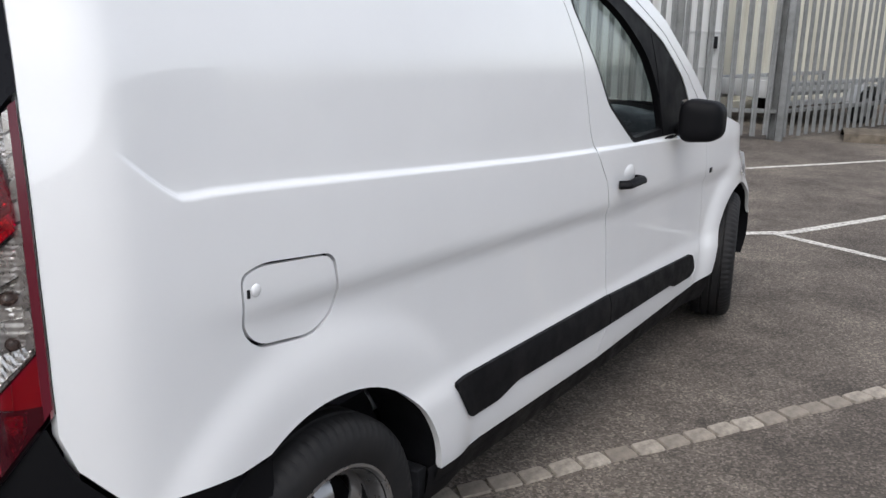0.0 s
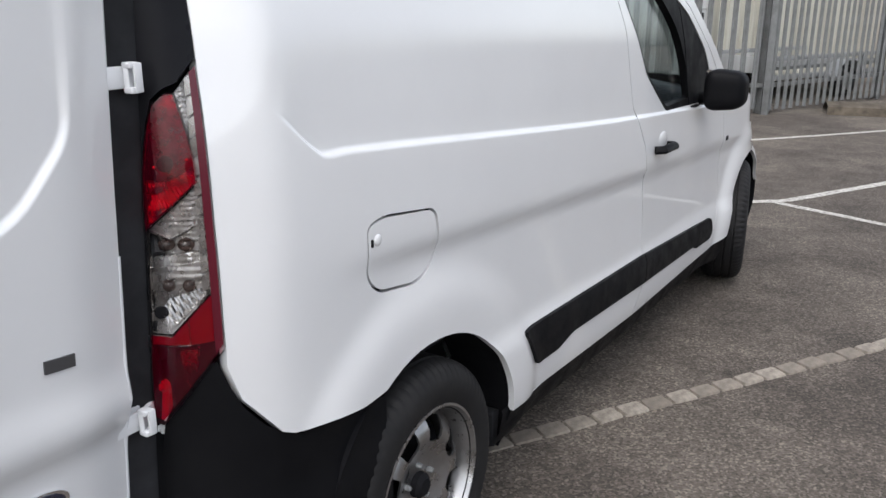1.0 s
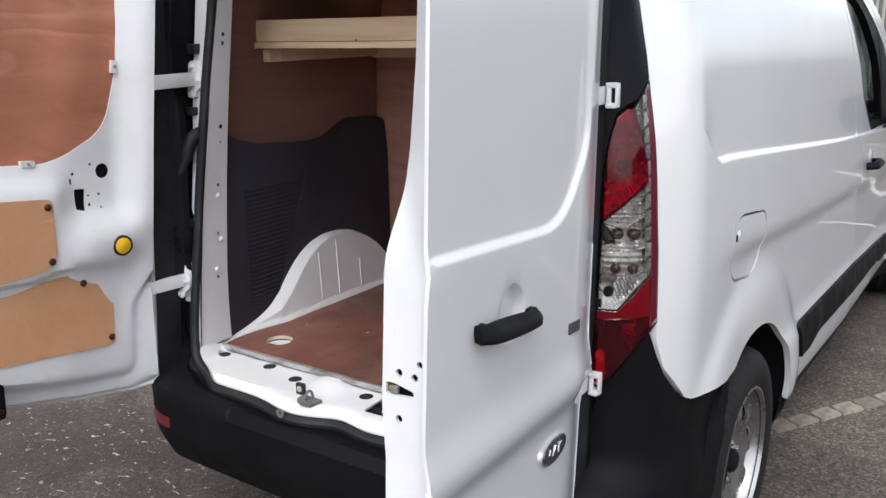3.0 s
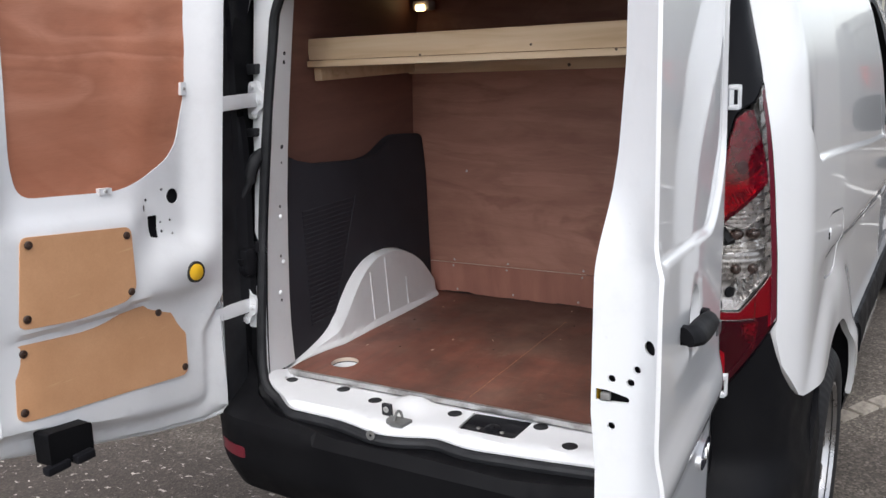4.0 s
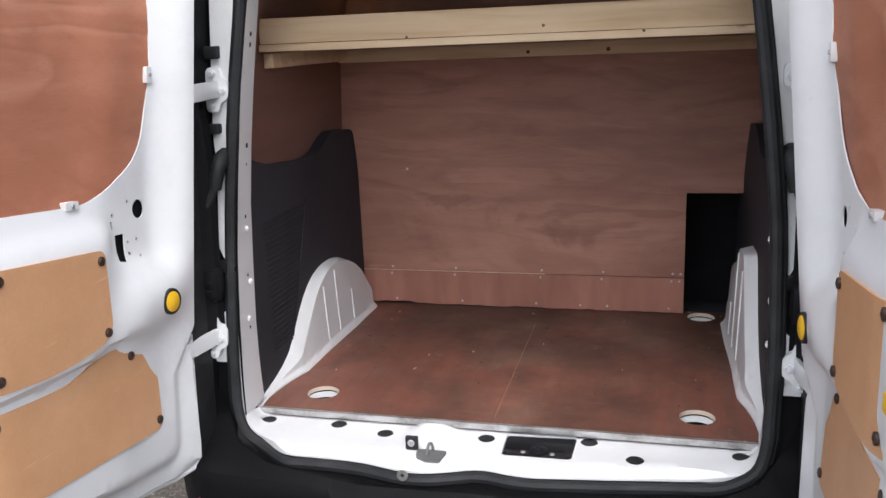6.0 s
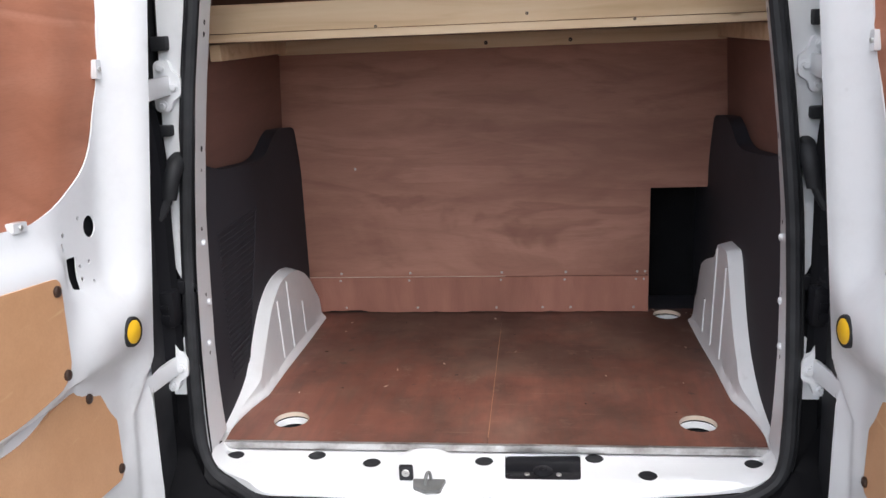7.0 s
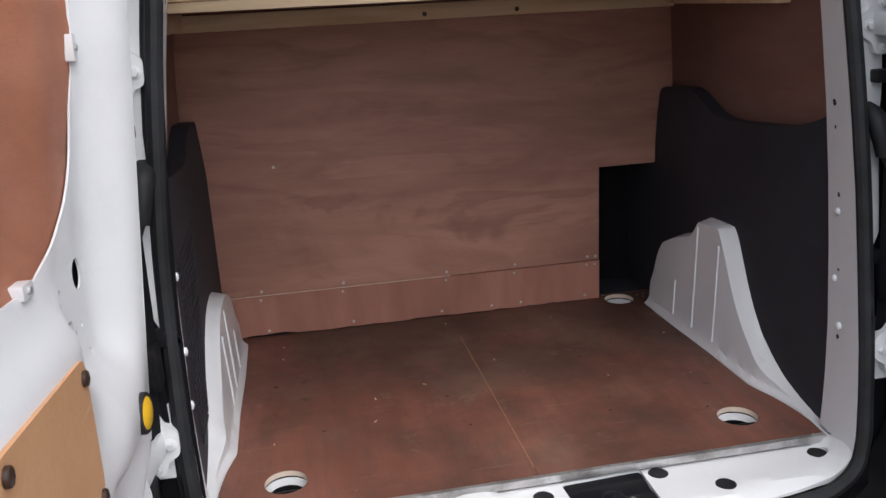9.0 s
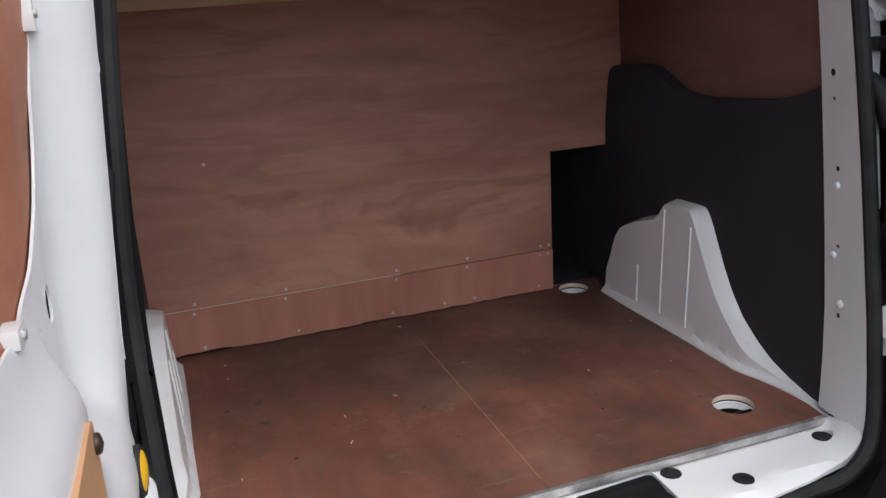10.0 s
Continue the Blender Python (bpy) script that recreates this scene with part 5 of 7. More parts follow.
def build_pillar_covers():
    """Black covers over the rear pillars above the lamps, and the dark jamb behind the hinges."""
    for s in (1, -1):
        top = [(0.0, 1.228), (0.027, 1.268), (0.095, 1.315), (0.195, 1.353), (0.40, 1.371), (0.62, 1.379), (0.94, 1.414), (1.0, 1.417), (1.0, 1.80), (0.0, 1.80)]
        f, g = lamp_at(s, -0.002), lamp_at(s, -0.02)
        bm = sheet([(a * 0.12, z) for a, z in top], lambda p, z: f(p / 0.12, z), lambda p, z: g(p / 0.12, z), step=0.03, flip=(s > 0))
        part("pillar_cover", recalc(bm), TRIM, van, "black plastic cover over the rear pillar")
        bm = bmesh.new()
        zs = np.linspace(0.52, 1.78, 26)
        cols = [0.0, 0.25, 0.5, 0.75, 0.76, 0.88, 1.0]

        def jamb(z, t):
            x0, x1 = open_half(z) + 0.012, 0.683
            y0 = rear_y(z) + 0.012
            y1 = 0.108 + LEAN_Y * 0.9 * (z - 0.8)
            if t <= 0.75:
                return (s * (x0 + (x1 - x0) * t / 0.75), y0 + 0.006 * t, z)
            return (s * x1, y0 + (y1 - y0) * (t - 0.75) / 0.25, z)

        grid(jamb, zs, cols, bm)
        part("door_jamb", recalc(bm), PLASTIC, van, "black rear door jamb")
        bm = bmesh.new()
        zs = np.linspace(0.955, 1.78, 30)

        def white(z, t):
            x0 = open_half(z) + 0.020
            x1 = 0.676 - 0.008 * smooth((1.30 - z) / 0.1) - 0.050 * smooth((1.0 - z) / 0.045)
            p = jamb(z, 0.75 * (x0 + (x1 - x0) * t - open_half(z) - 0.012) / (0.683 - open_half(z) - 0.012))
            return (p[0], p[1] - 0.005, p[2])

        grid(white, zs, [0, 0.5, 1.0], bm)
        # added black strip stands in for the dark gap beside the hinge pillar
        edge = lambda z, t: (s * (0.676 + 0.006 * t), 0.028 + LEAN_Y * (z - 0.8) + 0.093 * t, z)
        part("pillar_edge_seal", recalc(grid(edge, np.linspace(0.50, 1.78, 20), [0, 0.5, 1.0])), RUBBER, van, "added black strip filling the dark gap along the hinge pillar")
        part("jamb_flange", recalc(bm), PAINT_IN, van, "white painted jamb flange beside the seal")
        pad = soften([(0.640, 0.728), (0.684, 0.728), (0.684, 0.838), (0.664, 0.846), (0.640, 0.868)], 0.004, 2)
        on_jamb = lambda x, z, d: (s * x, rear_y(z) + 0.012 - d, z)
        bm = sheet(pad, lambda x, z: on_jamb(x, z, 0.004), lambda x, z: on_jamb(x, z, -0.004), step=0.03, flip=(s < 0))
        part("hinge_pad", recalc(bm), PAINT_IN, van, "white painted pad behind the lower hinge")


build_pillar_covers()


OPEN_Z = [0.56, 0.62, 0.75, 0.9, 1.1, 1.3, 1.45, 1.72]
OPEN_REAR = {1: ([0.598, 0.604, 0.611, 0.612, 0.606, 0.587, 0.568, 0.532], [0.106, 0.112, 0.130, 0.155, 0.182, 0.200, 0.213, 0.236]), -1: ([0.604, 0.612, 0.622, 0.626, 0.622, 0.606, 0.590, 0.552], [0.112, 0.122, 0.146, 0.177, 0.207, 0.230, 0.247, 0.276])}
OPEN_LOAD = {1: ([0.616, 0.622, 0.628, 0.631, 0.626, 0.608, 0.586, 0.545], [0.236, 0.240, 0.248, 0.266, 0.286, 0.294, 0.298, 0.304]), -1: ([0.620, 0.627, 0.634, 0.633, 0.631, 0.614, 0.592, 0.548], [0.252, 0.256, 0.264, 0.276, 0.296, 0.307, 0.311, 0.316])}


def opening(z, s, rows):
    """Half width and place along the van of the opening's edge on one side."""
    return float(np.interp(z, OPEN_Z, rows[s][0])), float(np.interp(z, OPEN_Z, rows[s][1]))


def seal_path(grow=0.0, front=0.0):
    """The seal's line round the opening: up one side, over the top, down and along the sill."""
    zs = [0.70, 0.8, 0.95, 1.1, 1.25, 1.4, 1.55, 1.63]
    up = {}
    for s in (1, -1):
        up[s] = [(s * (opening(z, s, OPEN_REAR)[0] - 0.004 + grow), opening(z, s, OPEN_REAR)[1] + front, z) for z in zs]
    top = [(0.515 + grow, rear_y(1.70) + front, 1.695 + grow * 0.5), (0.40, rear_y(1.74) + front, 1.735 + grow)]
    low = [(x, sill_edge(x) + 0.004 + front, 0.536 - grow) for x in np.linspace(-0.47, 0.47, 24)]
    turn = {s: [(s * (opening(0.62, s, OPEN_REAR)[0] - 0.004 + grow), opening(0.62, s, OPEN_REAR)[1] + front, 0.622), (s * (0.582 + grow * 0.8), 0.100 + front, 0.574 - grow * 0.6), (s * 0.535, 0.088 + front, 0.548 - grow)] for s in (1, -1)}
    path = up[-1][::-1] + turn[-1] + low + turn[1][::-1] + up[1]
    path += top + [(-x, y, z) for x, y, z in top[::-1]]
    return path


seal = part("door_seal", tube(curve_through(seal_path(0.018, -0.010), 3, True), 0.0148, 10, True), RUBBER, van, "black rubber door seal round the opening")
part("seal_lip", tube(curve_through(seal_path(0.032, -0.002), 3, True), 0.0085, 8, True), RUBBER, van)


def build_sill():
    xs = np.linspace(-0.604, 0.604, 66)
    end = lambda x: smooth((abs(x) - 0.45) / 0.15)
    out = [(x, (sill_edge(x) - 0.004) * (1 - end(x)) + 0.104 * end(x)) for x in xs] + [(0.624, 0.27), (-0.624, 0.27)]
    spots = [(-0.578, 0.179), (-0.387, 0.184), (-0.255, 0.155), (-0.005, 0.170), (0.237, 0.190), (0.344, 0.121), (0.574, 0.176)]
    holes = [ring_of(p, 0.0205, 0.018, 20) for p in spots]
    plate = soften([(0.044, 0.096), (0.204, 0.098), (0.208, 0.212), (0.040, 0.203)], 0.012, 4)

    def top(x, y):
        rise = 0.021 * smooth((0.082 - abs(x + 0.135)) / 0.06) * smooth((y - 0.085) / 0.095) * (1 - smooth((y - 0.190) / 0.010))
        roll = 0.016 * smooth((sill_edge(x) + 0.018 - y) / 0.022)
        deep = smooth((y - 0.11) / 0.14)
        x0, x1 = 0.556 + 0.026 * deep, 0.609 + 0.016 * deep
        k = min(1.0, max(0.0, (abs(x) - x0) / (x1 - x0)))
        up = 0.066 * (1 - math.sqrt(1 - 0.97 * k * k)) * (1 - 0.5 * deep)
        return (x, y, 0.557 + rise - roll * (1 - k) + up)

    bm = sheet(out, top, lambda x, y: (x, y, 0.535), holes + [plate], 0.02)
    sill = part("load_sill", recalc(bm), PAINT_IN, van, "white painted load sill with drain holes, scuffed")
    for p in spots:
        part("rubber_plug", disc(bmesh.new(), (p[0], p[1], 0.5535), (0, 0, 1), 0.0204, 0.0045, 20, -0.002), RUBBER, sill)
    bm = sheet(shrink(plate, 0.001), lambda x, y: (x, y, 0.552 - 0.006 * smooth((0.012 - abs(y - 0.15)) / 0.01)), lambda x, y: (x, y, 0.53), step=0.02)
    part("lock_cover", recalc(bm), TRIM, sill, "black plastic lock cover plate")
    bm = disc(bmesh.new(), (0.124, 0.140, 0.548), (0, 0, 1), 0.022, 0.008, 22, 0.002)
    disc(bm, (0.124, 0.140, 0.555), (0, 0, 1), 0.009, 0.005, 14, 0.001)
    part("cover_knob", bm, TRIM, sill)
    for x in (0.090, 0.158):
        part("screw", disc(bmesh.new(), (x, 0.125, 0.552), (0, 0, 1), 0.006, 0.003, 10), ZINC, sill)
    bm = sheet(soften([(-0.150, 0.078), (-0.146, 0.046), (-0.120, 0.034), (-0.088, 0.036), (-0.080, 0.078)], 0.005, 3), lambda x, y: (x, y, 0.5645), lambda x, y: (x, y, 0.556), step=0.05)
    part("striker_plate", recalc(bm), GALV, sill, "zinc lock striker")
    bm = tube(curve_through([(-0.122, 0.052, 0.562), (-0.120, 0.057, 0.578), (-0.117, 0.064, 0.587), (-0.113, 0.071, 0.582), (-0.111, 0.075, 0.562)], 4), 0.0036, 8)
    part("striker_loop", bm, GALV, sill)
    bm = one_box((-0.166, 0.086, 0.574), (0.030, 0.012, 0.034), 0.004)
    part("bump_stop", bm, RUBBER, sill)
    part("nut", disc(bmesh.new(), (-0.166, 0.081, 0.576), (0, -1, 0), 0.0085, 0.004, 12), ZINC, sill)
    bm = lathe([(0.005, 0.0), (0.013, 0.0), (0.013, 0.004), (0.005, 0.004)], lambda a, b, h: (-0.166 + a, 0.004 - h, 0.535 + b), 20)
    part("washer", bm, ZINC, sill)


build_sill()


def build_pillars():
    """The white inner pillar faces between the seal and the load space, with their small fixings."""
    for s in (1, -1):
        zs = [0.585, 0.60, 0.64, 0.70, 0.8, 0.95, 1.1, 1.25, 1.4, 1.55, 1.7, 1.76]

        def face(z, t):
            (x0, y0), (x1, y1) = opening(z, s, OPEN_REAR), opening(z, s, OPEN_LOAD)
            return (s * (x0 + (x1 - x0) * t), y0 - 0.006 + (y1 - y0 + 0.006) * t, z)

        bm = grid(face, zs, [0, 0.2, 0.5, 0.8, 1.0])
        # the turned edge at the load space
        rows = [bm.verts.new(face(z, 1.0)) for z in zs]
        deep = [bm.verts.new((face(z, 1.0)[0] + s * 0.10, face(z, 1.0)[1] + 0.004, z)) for z in zs]
        for i in range(len(zs) - 1):
            bm.faces.new((rows[i], rows[i + 1], deep[i + 1], deep[i]))
        pillar = part("inner_pillar", recalc(bm), PAINT_IN, van, "white painted inner rear pillar")

        def on(z, t, lift=0.0):
            p, a, b = Vector(face(z, t)), Vector(face(z + 0.01, t)), Vector(face(z, t + 0.05))
            n = (a - p).cross(b - p).normalized()
            n = n if n.x * s < 0 else -n
            return p + n * lift, n

        for z, t, r in ((1.284, 0.45, 0.0055), (1.284, 0.68, 0.0055), (1.252, 0.64, 0.007), (1.205, 0.64, 0.0035), (1.075, 0.60, 0.005), (0.925, 0.64, 0.005), (0.79, 0.66, 0.005), (1.52, 0.5, 0.006), (1.495, 0.5, 0.007)):
            p, n = on(z, t, -0.001)
            part("hole", disc(bmesh.new(), p, n, r, 0.0016, 10), DARK, pillar)
        for z, t in ((1.043, 0.62), (0.905, 0.76), (0.815, 0.60)):
            p, n = on(z, t, -0.001)
            part("clip_stud", disc(bmesh.new(), p, n, 0.008, 0.007, 12, 0.002), PAINT_IN, pillar)


build_pillars()


def build_header():
    bm = bmesh.new()
    box(bm, (0, 0.20, 1.755), (1.04, 0.16, 0.06), 0.012)
    part("roof_header", bm, PAINT_IN, van, "white header over the rear door opening")


build_header()


# ---- the van: load space ----
FLOOR_Z = 0.575
BULK_Y = 1.118


def flat_z(z, thick):
    return (lambda x, y: (x, y, z)), (lambda x, y: (x, y, z - thick))


def build_floor():
    up, down = flat_z(FLOOR_Z, 0.012)
    rings = {-1: [(-0.486, 0.327)], 1: [(0.484, 0.330), (0.522, 1.095)]}
    for s in (-1, 1):
        edge = [(s * 0.0004, 0.208), (s * 0.612, 0.208), (s * 0.622, 0.30), (s * 0.612, 0.60), (s * 0.61, 1.0), (s * 0.665, 1.06), (s * 0.665, 1.150), (s * 0.0004, 1.150)]
        holes = [ring_of(c, 0.043, n=28) for c in rings[s]]
        bm = sheet(edge, up, down, holes, 0.12, flip=(s < 0))
        board = part("floor_board", recalc(bm), PLY_FLOOR, van, "worn reddish-brown plywood floor board, scuffed and stained")
        for c in rings[s]:
            place = lambda a, b, h: (c[0] + a, c[1] + b, h)
            bm = lathe([(0.0425, FLOOR_Z - 0.0005), (0.0425, FLOOR_Z - 0.012)], place, 28)
            part("cut_edge", recalc(bm), CUT_EDGE, board, "pale cut edge of the plywood")
            bm = lathe([(0.0455, FLOOR_Z - 0.0125), (0.0450, FLOOR_Z - 0.0165)], place, 28)
            part("cup_gap", recalc(bm), DARK, board)
            bm = lathe([(0.0450, FLOOR_Z - 0.0165), (0.0415, FLOOR_Z - 0.0172), (0.0375, FLOOR_Z - 0.030)], place, 28)
            part("lashing_cup", recalc(bm), PAINT_IN, board, "white steel lashing eye recess")
            bm = lathe([(0.0375, FLOOR_Z - 0.030), (0.036, FLOOR_Z - 0.044), (0.001, FLOOR_Z - 0.046)], place, 28)
            part("cup_floor", recalc(bm), DARK, board)
            bm = tube([(c[0] - 0.036, c[1] - 0.012, FLOOR_Z - 0.020), (c[0], c[1] - 0.020, FLOOR_Z - 0.014), (c[0] + 0.036, c[1] - 0.012, FLOOR_Z - 0.020)], 0.0055, 8)
            part("lashing_eye", bm, TRIM, board)
    bm = bmesh.new()
    box(bm, (0, 0.2040, FLOOR_Z - 0.005), (1.222, 0.005, 0.014), 0.0015)
    box(bm, (0, 0.2070, FLOOR_Z + 0.0022), (1.222, 0.011, 0.0026), 0.001)
    strip = part("edge_strip", bm, ALU, van, "scuffed aluminium edging along the floor")
    for x in (-0.57, -0.33, -0.09, 0.14, 0.36, 0.585):
        part("screw", disc(bmesh.new(), (x, 0.2075, FLOOR_Z + 0.0034), (0, 0, 1), 0.0045, 0.0015, 10), ZINC, strip)
    part("seam_edge", one_box((0.0, 0.60, FLOOR_Z - 0.0004), (0.0008, 0.70, 0.0012), 0.0), BOARD, van)
    # dark floor piece paints in the shade behind the cut-out
    part("footwell_floor", one_box((0.56, 1.227, FLOOR_Z - 0.010), (0.24, 0.150, 0.012), 0.002), LINER, van, "floor behind the cut-out, its shade put into the dark colour")
    part("floor_pan", one_box((0, 0.75, 0.50), (1.30, 1.1, 0.06), 0.01), PAINT_IN, van)


build_floor()


def build_bulkhead():
    wall = [(-0.70, 0.700), (0.466, 0.700), (0.466, 0.981), (0.645, 0.981), (0.70, 1.2), (0.66, 1.74), (-0.66, 1.74), (-0.70, 1.2)]
    bm = sheet(wall, lambda x, z: (x, BULK_Y, z), lambda x, z: (x, BULK_Y + 0.009, z), step=0.15)
    board = part("bulkhead_board", recalc(bm), PLY_WALL, van, "brown plywood bulkhead sheet with a cut-out corner")
    rng = random.Random(21)
    ragged = [(-0.66 + 1.126 * i / 36, 0.5795 + (0.0050 if 2 < i < 7 else 0.0) + rng.uniform(-0.0022, 0.0022)) for i in range(37)]
    kick = ragged + [(0.466, 0.6982), (-0.66, 0.6982)]
    bm = sheet(kick, lambda x, z: (x, BULK_Y - 0.004, z), lambda x, z: (x, BULK_Y + 0.006, z), step=0.2)
    lower = part("kick_board", recalc(bm), PLY_KICK, van, "reddish plywood strip below the bulkhead sheet")
    part("sawn_edge", one_box((-0.32, BULK_Y + 0.001, 0.6992), (0.66, 0.006, 0.0012), 0.0004), CUT_EDGE, board, "pale sawn plywood edge")
    for x in (-0.53, -0.30, 0.0, 0.205, 0.43, 0.455):
        part("screw", disc(bmesh.new(), (x, BULK_Y, 0.712), (0, -1, 0), 0.0042, 0.002, 10), ZINC, board)
        part("screw", disc(bmesh.new(), (x - 0.004, BULK_Y - 0.004, 0.688), (0, -1, 0), 0.0038, 0.002, 10), ZINC, lower)
    for x in (-0.52, -0.28, -0.02, 0.13, 0.22, 0.42):
        part("screw", disc(bmesh.new(), (x, BULK_Y - 0.004, 0.594), (0, -1, 0), 0.004, 0.002, 10), ZINC, lower)
    part("screw", disc(bmesh.new(), (-0.46, BULK_Y, 1.06), (0, -1, 0), 0.004, 0.002, 10), ZINC, board)
    # dark strip paints the shadow in the gap below the kick board
    part("shadow_gap", one_box((-0.095, BULK_Y + 0.010, 0.582), (1.13, 0.006, 0.016), 0.0), DARK, van)
    # near-black sheets paint the shade of the hollow behind the cut-out
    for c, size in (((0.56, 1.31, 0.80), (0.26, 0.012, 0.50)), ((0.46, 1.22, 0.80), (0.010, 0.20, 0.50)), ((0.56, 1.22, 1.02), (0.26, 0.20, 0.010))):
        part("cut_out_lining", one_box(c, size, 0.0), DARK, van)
    # litter of wood splinters on the boards
    rng = random.Random(12)
    for i in range(34):
        x, y = rng.uniform(-0.55, 0.56), rng.uniform(0.25, 1.09)
        if i > 25:
            x, y = rng.uniform(0.48, 0.61), rng.uniform(1.06, 1.15)
        ln = rng.uniform(0.003, 0.011)
        m = pose(x, y, FLOOR_Z + 0.0014, rng.uniform(-8, 8), rng.uniform(-8, 8), rng.uniform(0, 180))
        bm = one_box((0, 0, 0), (ln, rng.uniform(0.0012, 0.003), 0.0014), 0.0)
        chip = part("wood_chip", bm, CUT_EDGE if rng.random() < 0.65 else BROWN_CAP, None)
        chip.matrix_basis = m
        tagged(chip, "small loose splinter of wood on the plywood floor", "wood chip", "splinters on the load floor")


build_bulkhead()


def build_side_linings():
    """Dark lower linings with a raised front end, brown plywood above, white wheel boxes."""
    low = [(0.246, 0.575), (1.112, 0.575), (1.112, 1.190), (1.08, 1.204), (0.935, 1.214), (0.885, 1.200), (0.80, 1.160), (0.72, 1.152), (0.46, 1.174), (0.36, 1.20), (0.300, 1.232), (0.246, 1.236)]
    rad = [0, 0, 0.035, 0.02, 0.03, 0.03, 0.04, 0.04, 0.04, 0.03, 0.02, 0]
    for s in (1, -1):
        if s > 0:
            low, rad = [low[0], (1.305, 0.575), (1.305, 0.985), (1.112, 0.985)] + low[2:], [0, 0, 0, 0] + rad[2:]
        else:
            low, rad = [low[0], (1.112, 0.575)] + low[4:], [0, 0] + rad[4:]
        bm = sheet(soften(low, rad, 4), lambda y, z: (s * (0.637 + 0.01 * smooth((z - 1.05) / 0.15)), y, z), lambda y, z: (s * 0.685, y, z), step=0.06, flip=(s < 0))
        liner = part("side_lining", recalc(bm), LINER, van, "dark lower side lining of the load space")
        if s < 0:
            slot = part("vent_slot", one_box((0, 0, 0), (0.0042, 1.0, 0.0060), 0.0), LINER, liner)
            for i in range(26):
                z = 1.034 - i * 0.0147
                y0, y1 = 0.365, 0.640 - 0.43 * (1.034 - z)
                m = pose(s * 0.6365, (y0 + y1) / 2, z) @ Matrix.Diagonal((1, y1 - y0, 1, 1))
                if i:
                    again(slot, m, liner)
                else:
                    slot.matrix_basis = m
            ridge = [(s * 0.6365, 0.650 - 0.43 * (1.044 - z), z) for z in (1.044, 0.95, 0.85, 0.75, 0.65)]
            part("grille_edge", tube(ridge, 0.0022, 6), LINER, liner)

        def wall(y, z):
            return (s * float(np.interp(z, [1.0, 1.2, 1.45, 1.74], [0.688, 0.688, 0.675, 0.615])), y, z)

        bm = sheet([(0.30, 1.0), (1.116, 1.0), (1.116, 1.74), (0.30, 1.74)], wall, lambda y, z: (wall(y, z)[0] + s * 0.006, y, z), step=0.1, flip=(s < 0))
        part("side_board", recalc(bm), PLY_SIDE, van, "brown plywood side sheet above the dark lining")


build_side_linings()


def build_wheel_boxes():
    shapes = {
        1: ([0.215, 0.28, 0.34, 0.40, 0.45, 0.50, 0.54, 0.57, 0.60, 0.625, 0.645, 0.770, 0.790, 0.81, 0.90, 0.97, 1.00, 1.03, 1.05], [0.578, 0.586, 0.598, 0.616, 0.642, 0.680, 0.728, 0.775, 0.832, 0.880, 0.906, 0.900, 0.868, 0.850, 0.822, 0.790, 0.752, 0.67, 0.60]),
        -1: ([0.215, 0.28, 0.34, 0.40, 0.45, 0.49, 0.53, 0.57, 0.61, 0.66, 0.72, 0.80, 0.87, 0.93, 0.99, 1.04, 1.075, 1.10], [0.578, 0.586, 0.598, 0.614, 0.636, 0.675, 0.722, 0.760, 0.788, 0.810, 0.822, 0.822, 0.808, 0.782, 0.742, 0.69, 0.64, 0.60]),
    }
    for s, (ys, hs) in shapes.items():
        h = table(ys, hs, 0.005 if s > 0 else 0.008)

        def skin(y, t):
            z1 = max(h(y), 0.578)
            z0 = max(0.574, min(z1 - 0.010, h(y - (0.030 if s > 0 else 0.040)) - 0.004))
            depth = (0.036 if s > 0 else 0.034) * smooth((z1 - 0.575) / 0.08)
            x_in = 0.632 - depth - 0.006 * smooth((y - 0.6) / 0.3)
            x_top = x_in + 0.010 * smooth((z1 - 0.6) / 0.1)
            if t <= 1:
                z = 0.572 + (z0 - 0.572) * t
                foot = 0.012 * smooth((0.592 - z) / 0.014)
                return (s * (x_in + (x_top - x_in) * t - foot), y, z)
            u = t - 1
            return (s * (x_top + (0.66 - x_top) * u), y, z0 + (z1 - z0) * min(1.0, u * 1.9))

        bm = grid(skin, np.linspace(ys[0], ys[-1], 110), [0, 0.04, 0.1, 0.2, 0.35, 0.5, 0.65, 0.8, 0.9, 0.97, 1.0, 1.06, 1.15, 1.3, 1.6, 2.0])
        end = [bm.verts.new(skin(ys[-1], t)) for t in (0, 0.5, 1.0, 1.3, 2.0)] + [bm.verts.new((s * 0.66, ys[-1], 0.572))]
        bm.faces.new(end)
        wheel_box = part("wheel_box", recalc(bm), PAINT_IN, van, "white painted inner wheel arch with pressed ribs")
        ribs = [(0.660, True), (0.766, True), (0.872, False)] if s > 0 else [(0.66, True), (0.75, True), (0.87, False)]
        for y, tall in ribs:
            top = min(h(y), h(y - 0.04)) - 0.022
            z0 = 0.60
            z1 = top if tall else z0 + 0.10
            p = lambda z: Vector(skin(y, min(1, (z - 0.572) / max(0.02, min(h(y) - 0.010, h(y - 0.035) - 0.004) - 0.572)))) + Vector((-s * 0.0005, 0, 0))
            part("rib", tube([p(z0 + (z1 - z0) * i / 8) for i in range(9)], 0.0030, 6), PAINT_IN, wheel_box)


build_wheel_boxes()


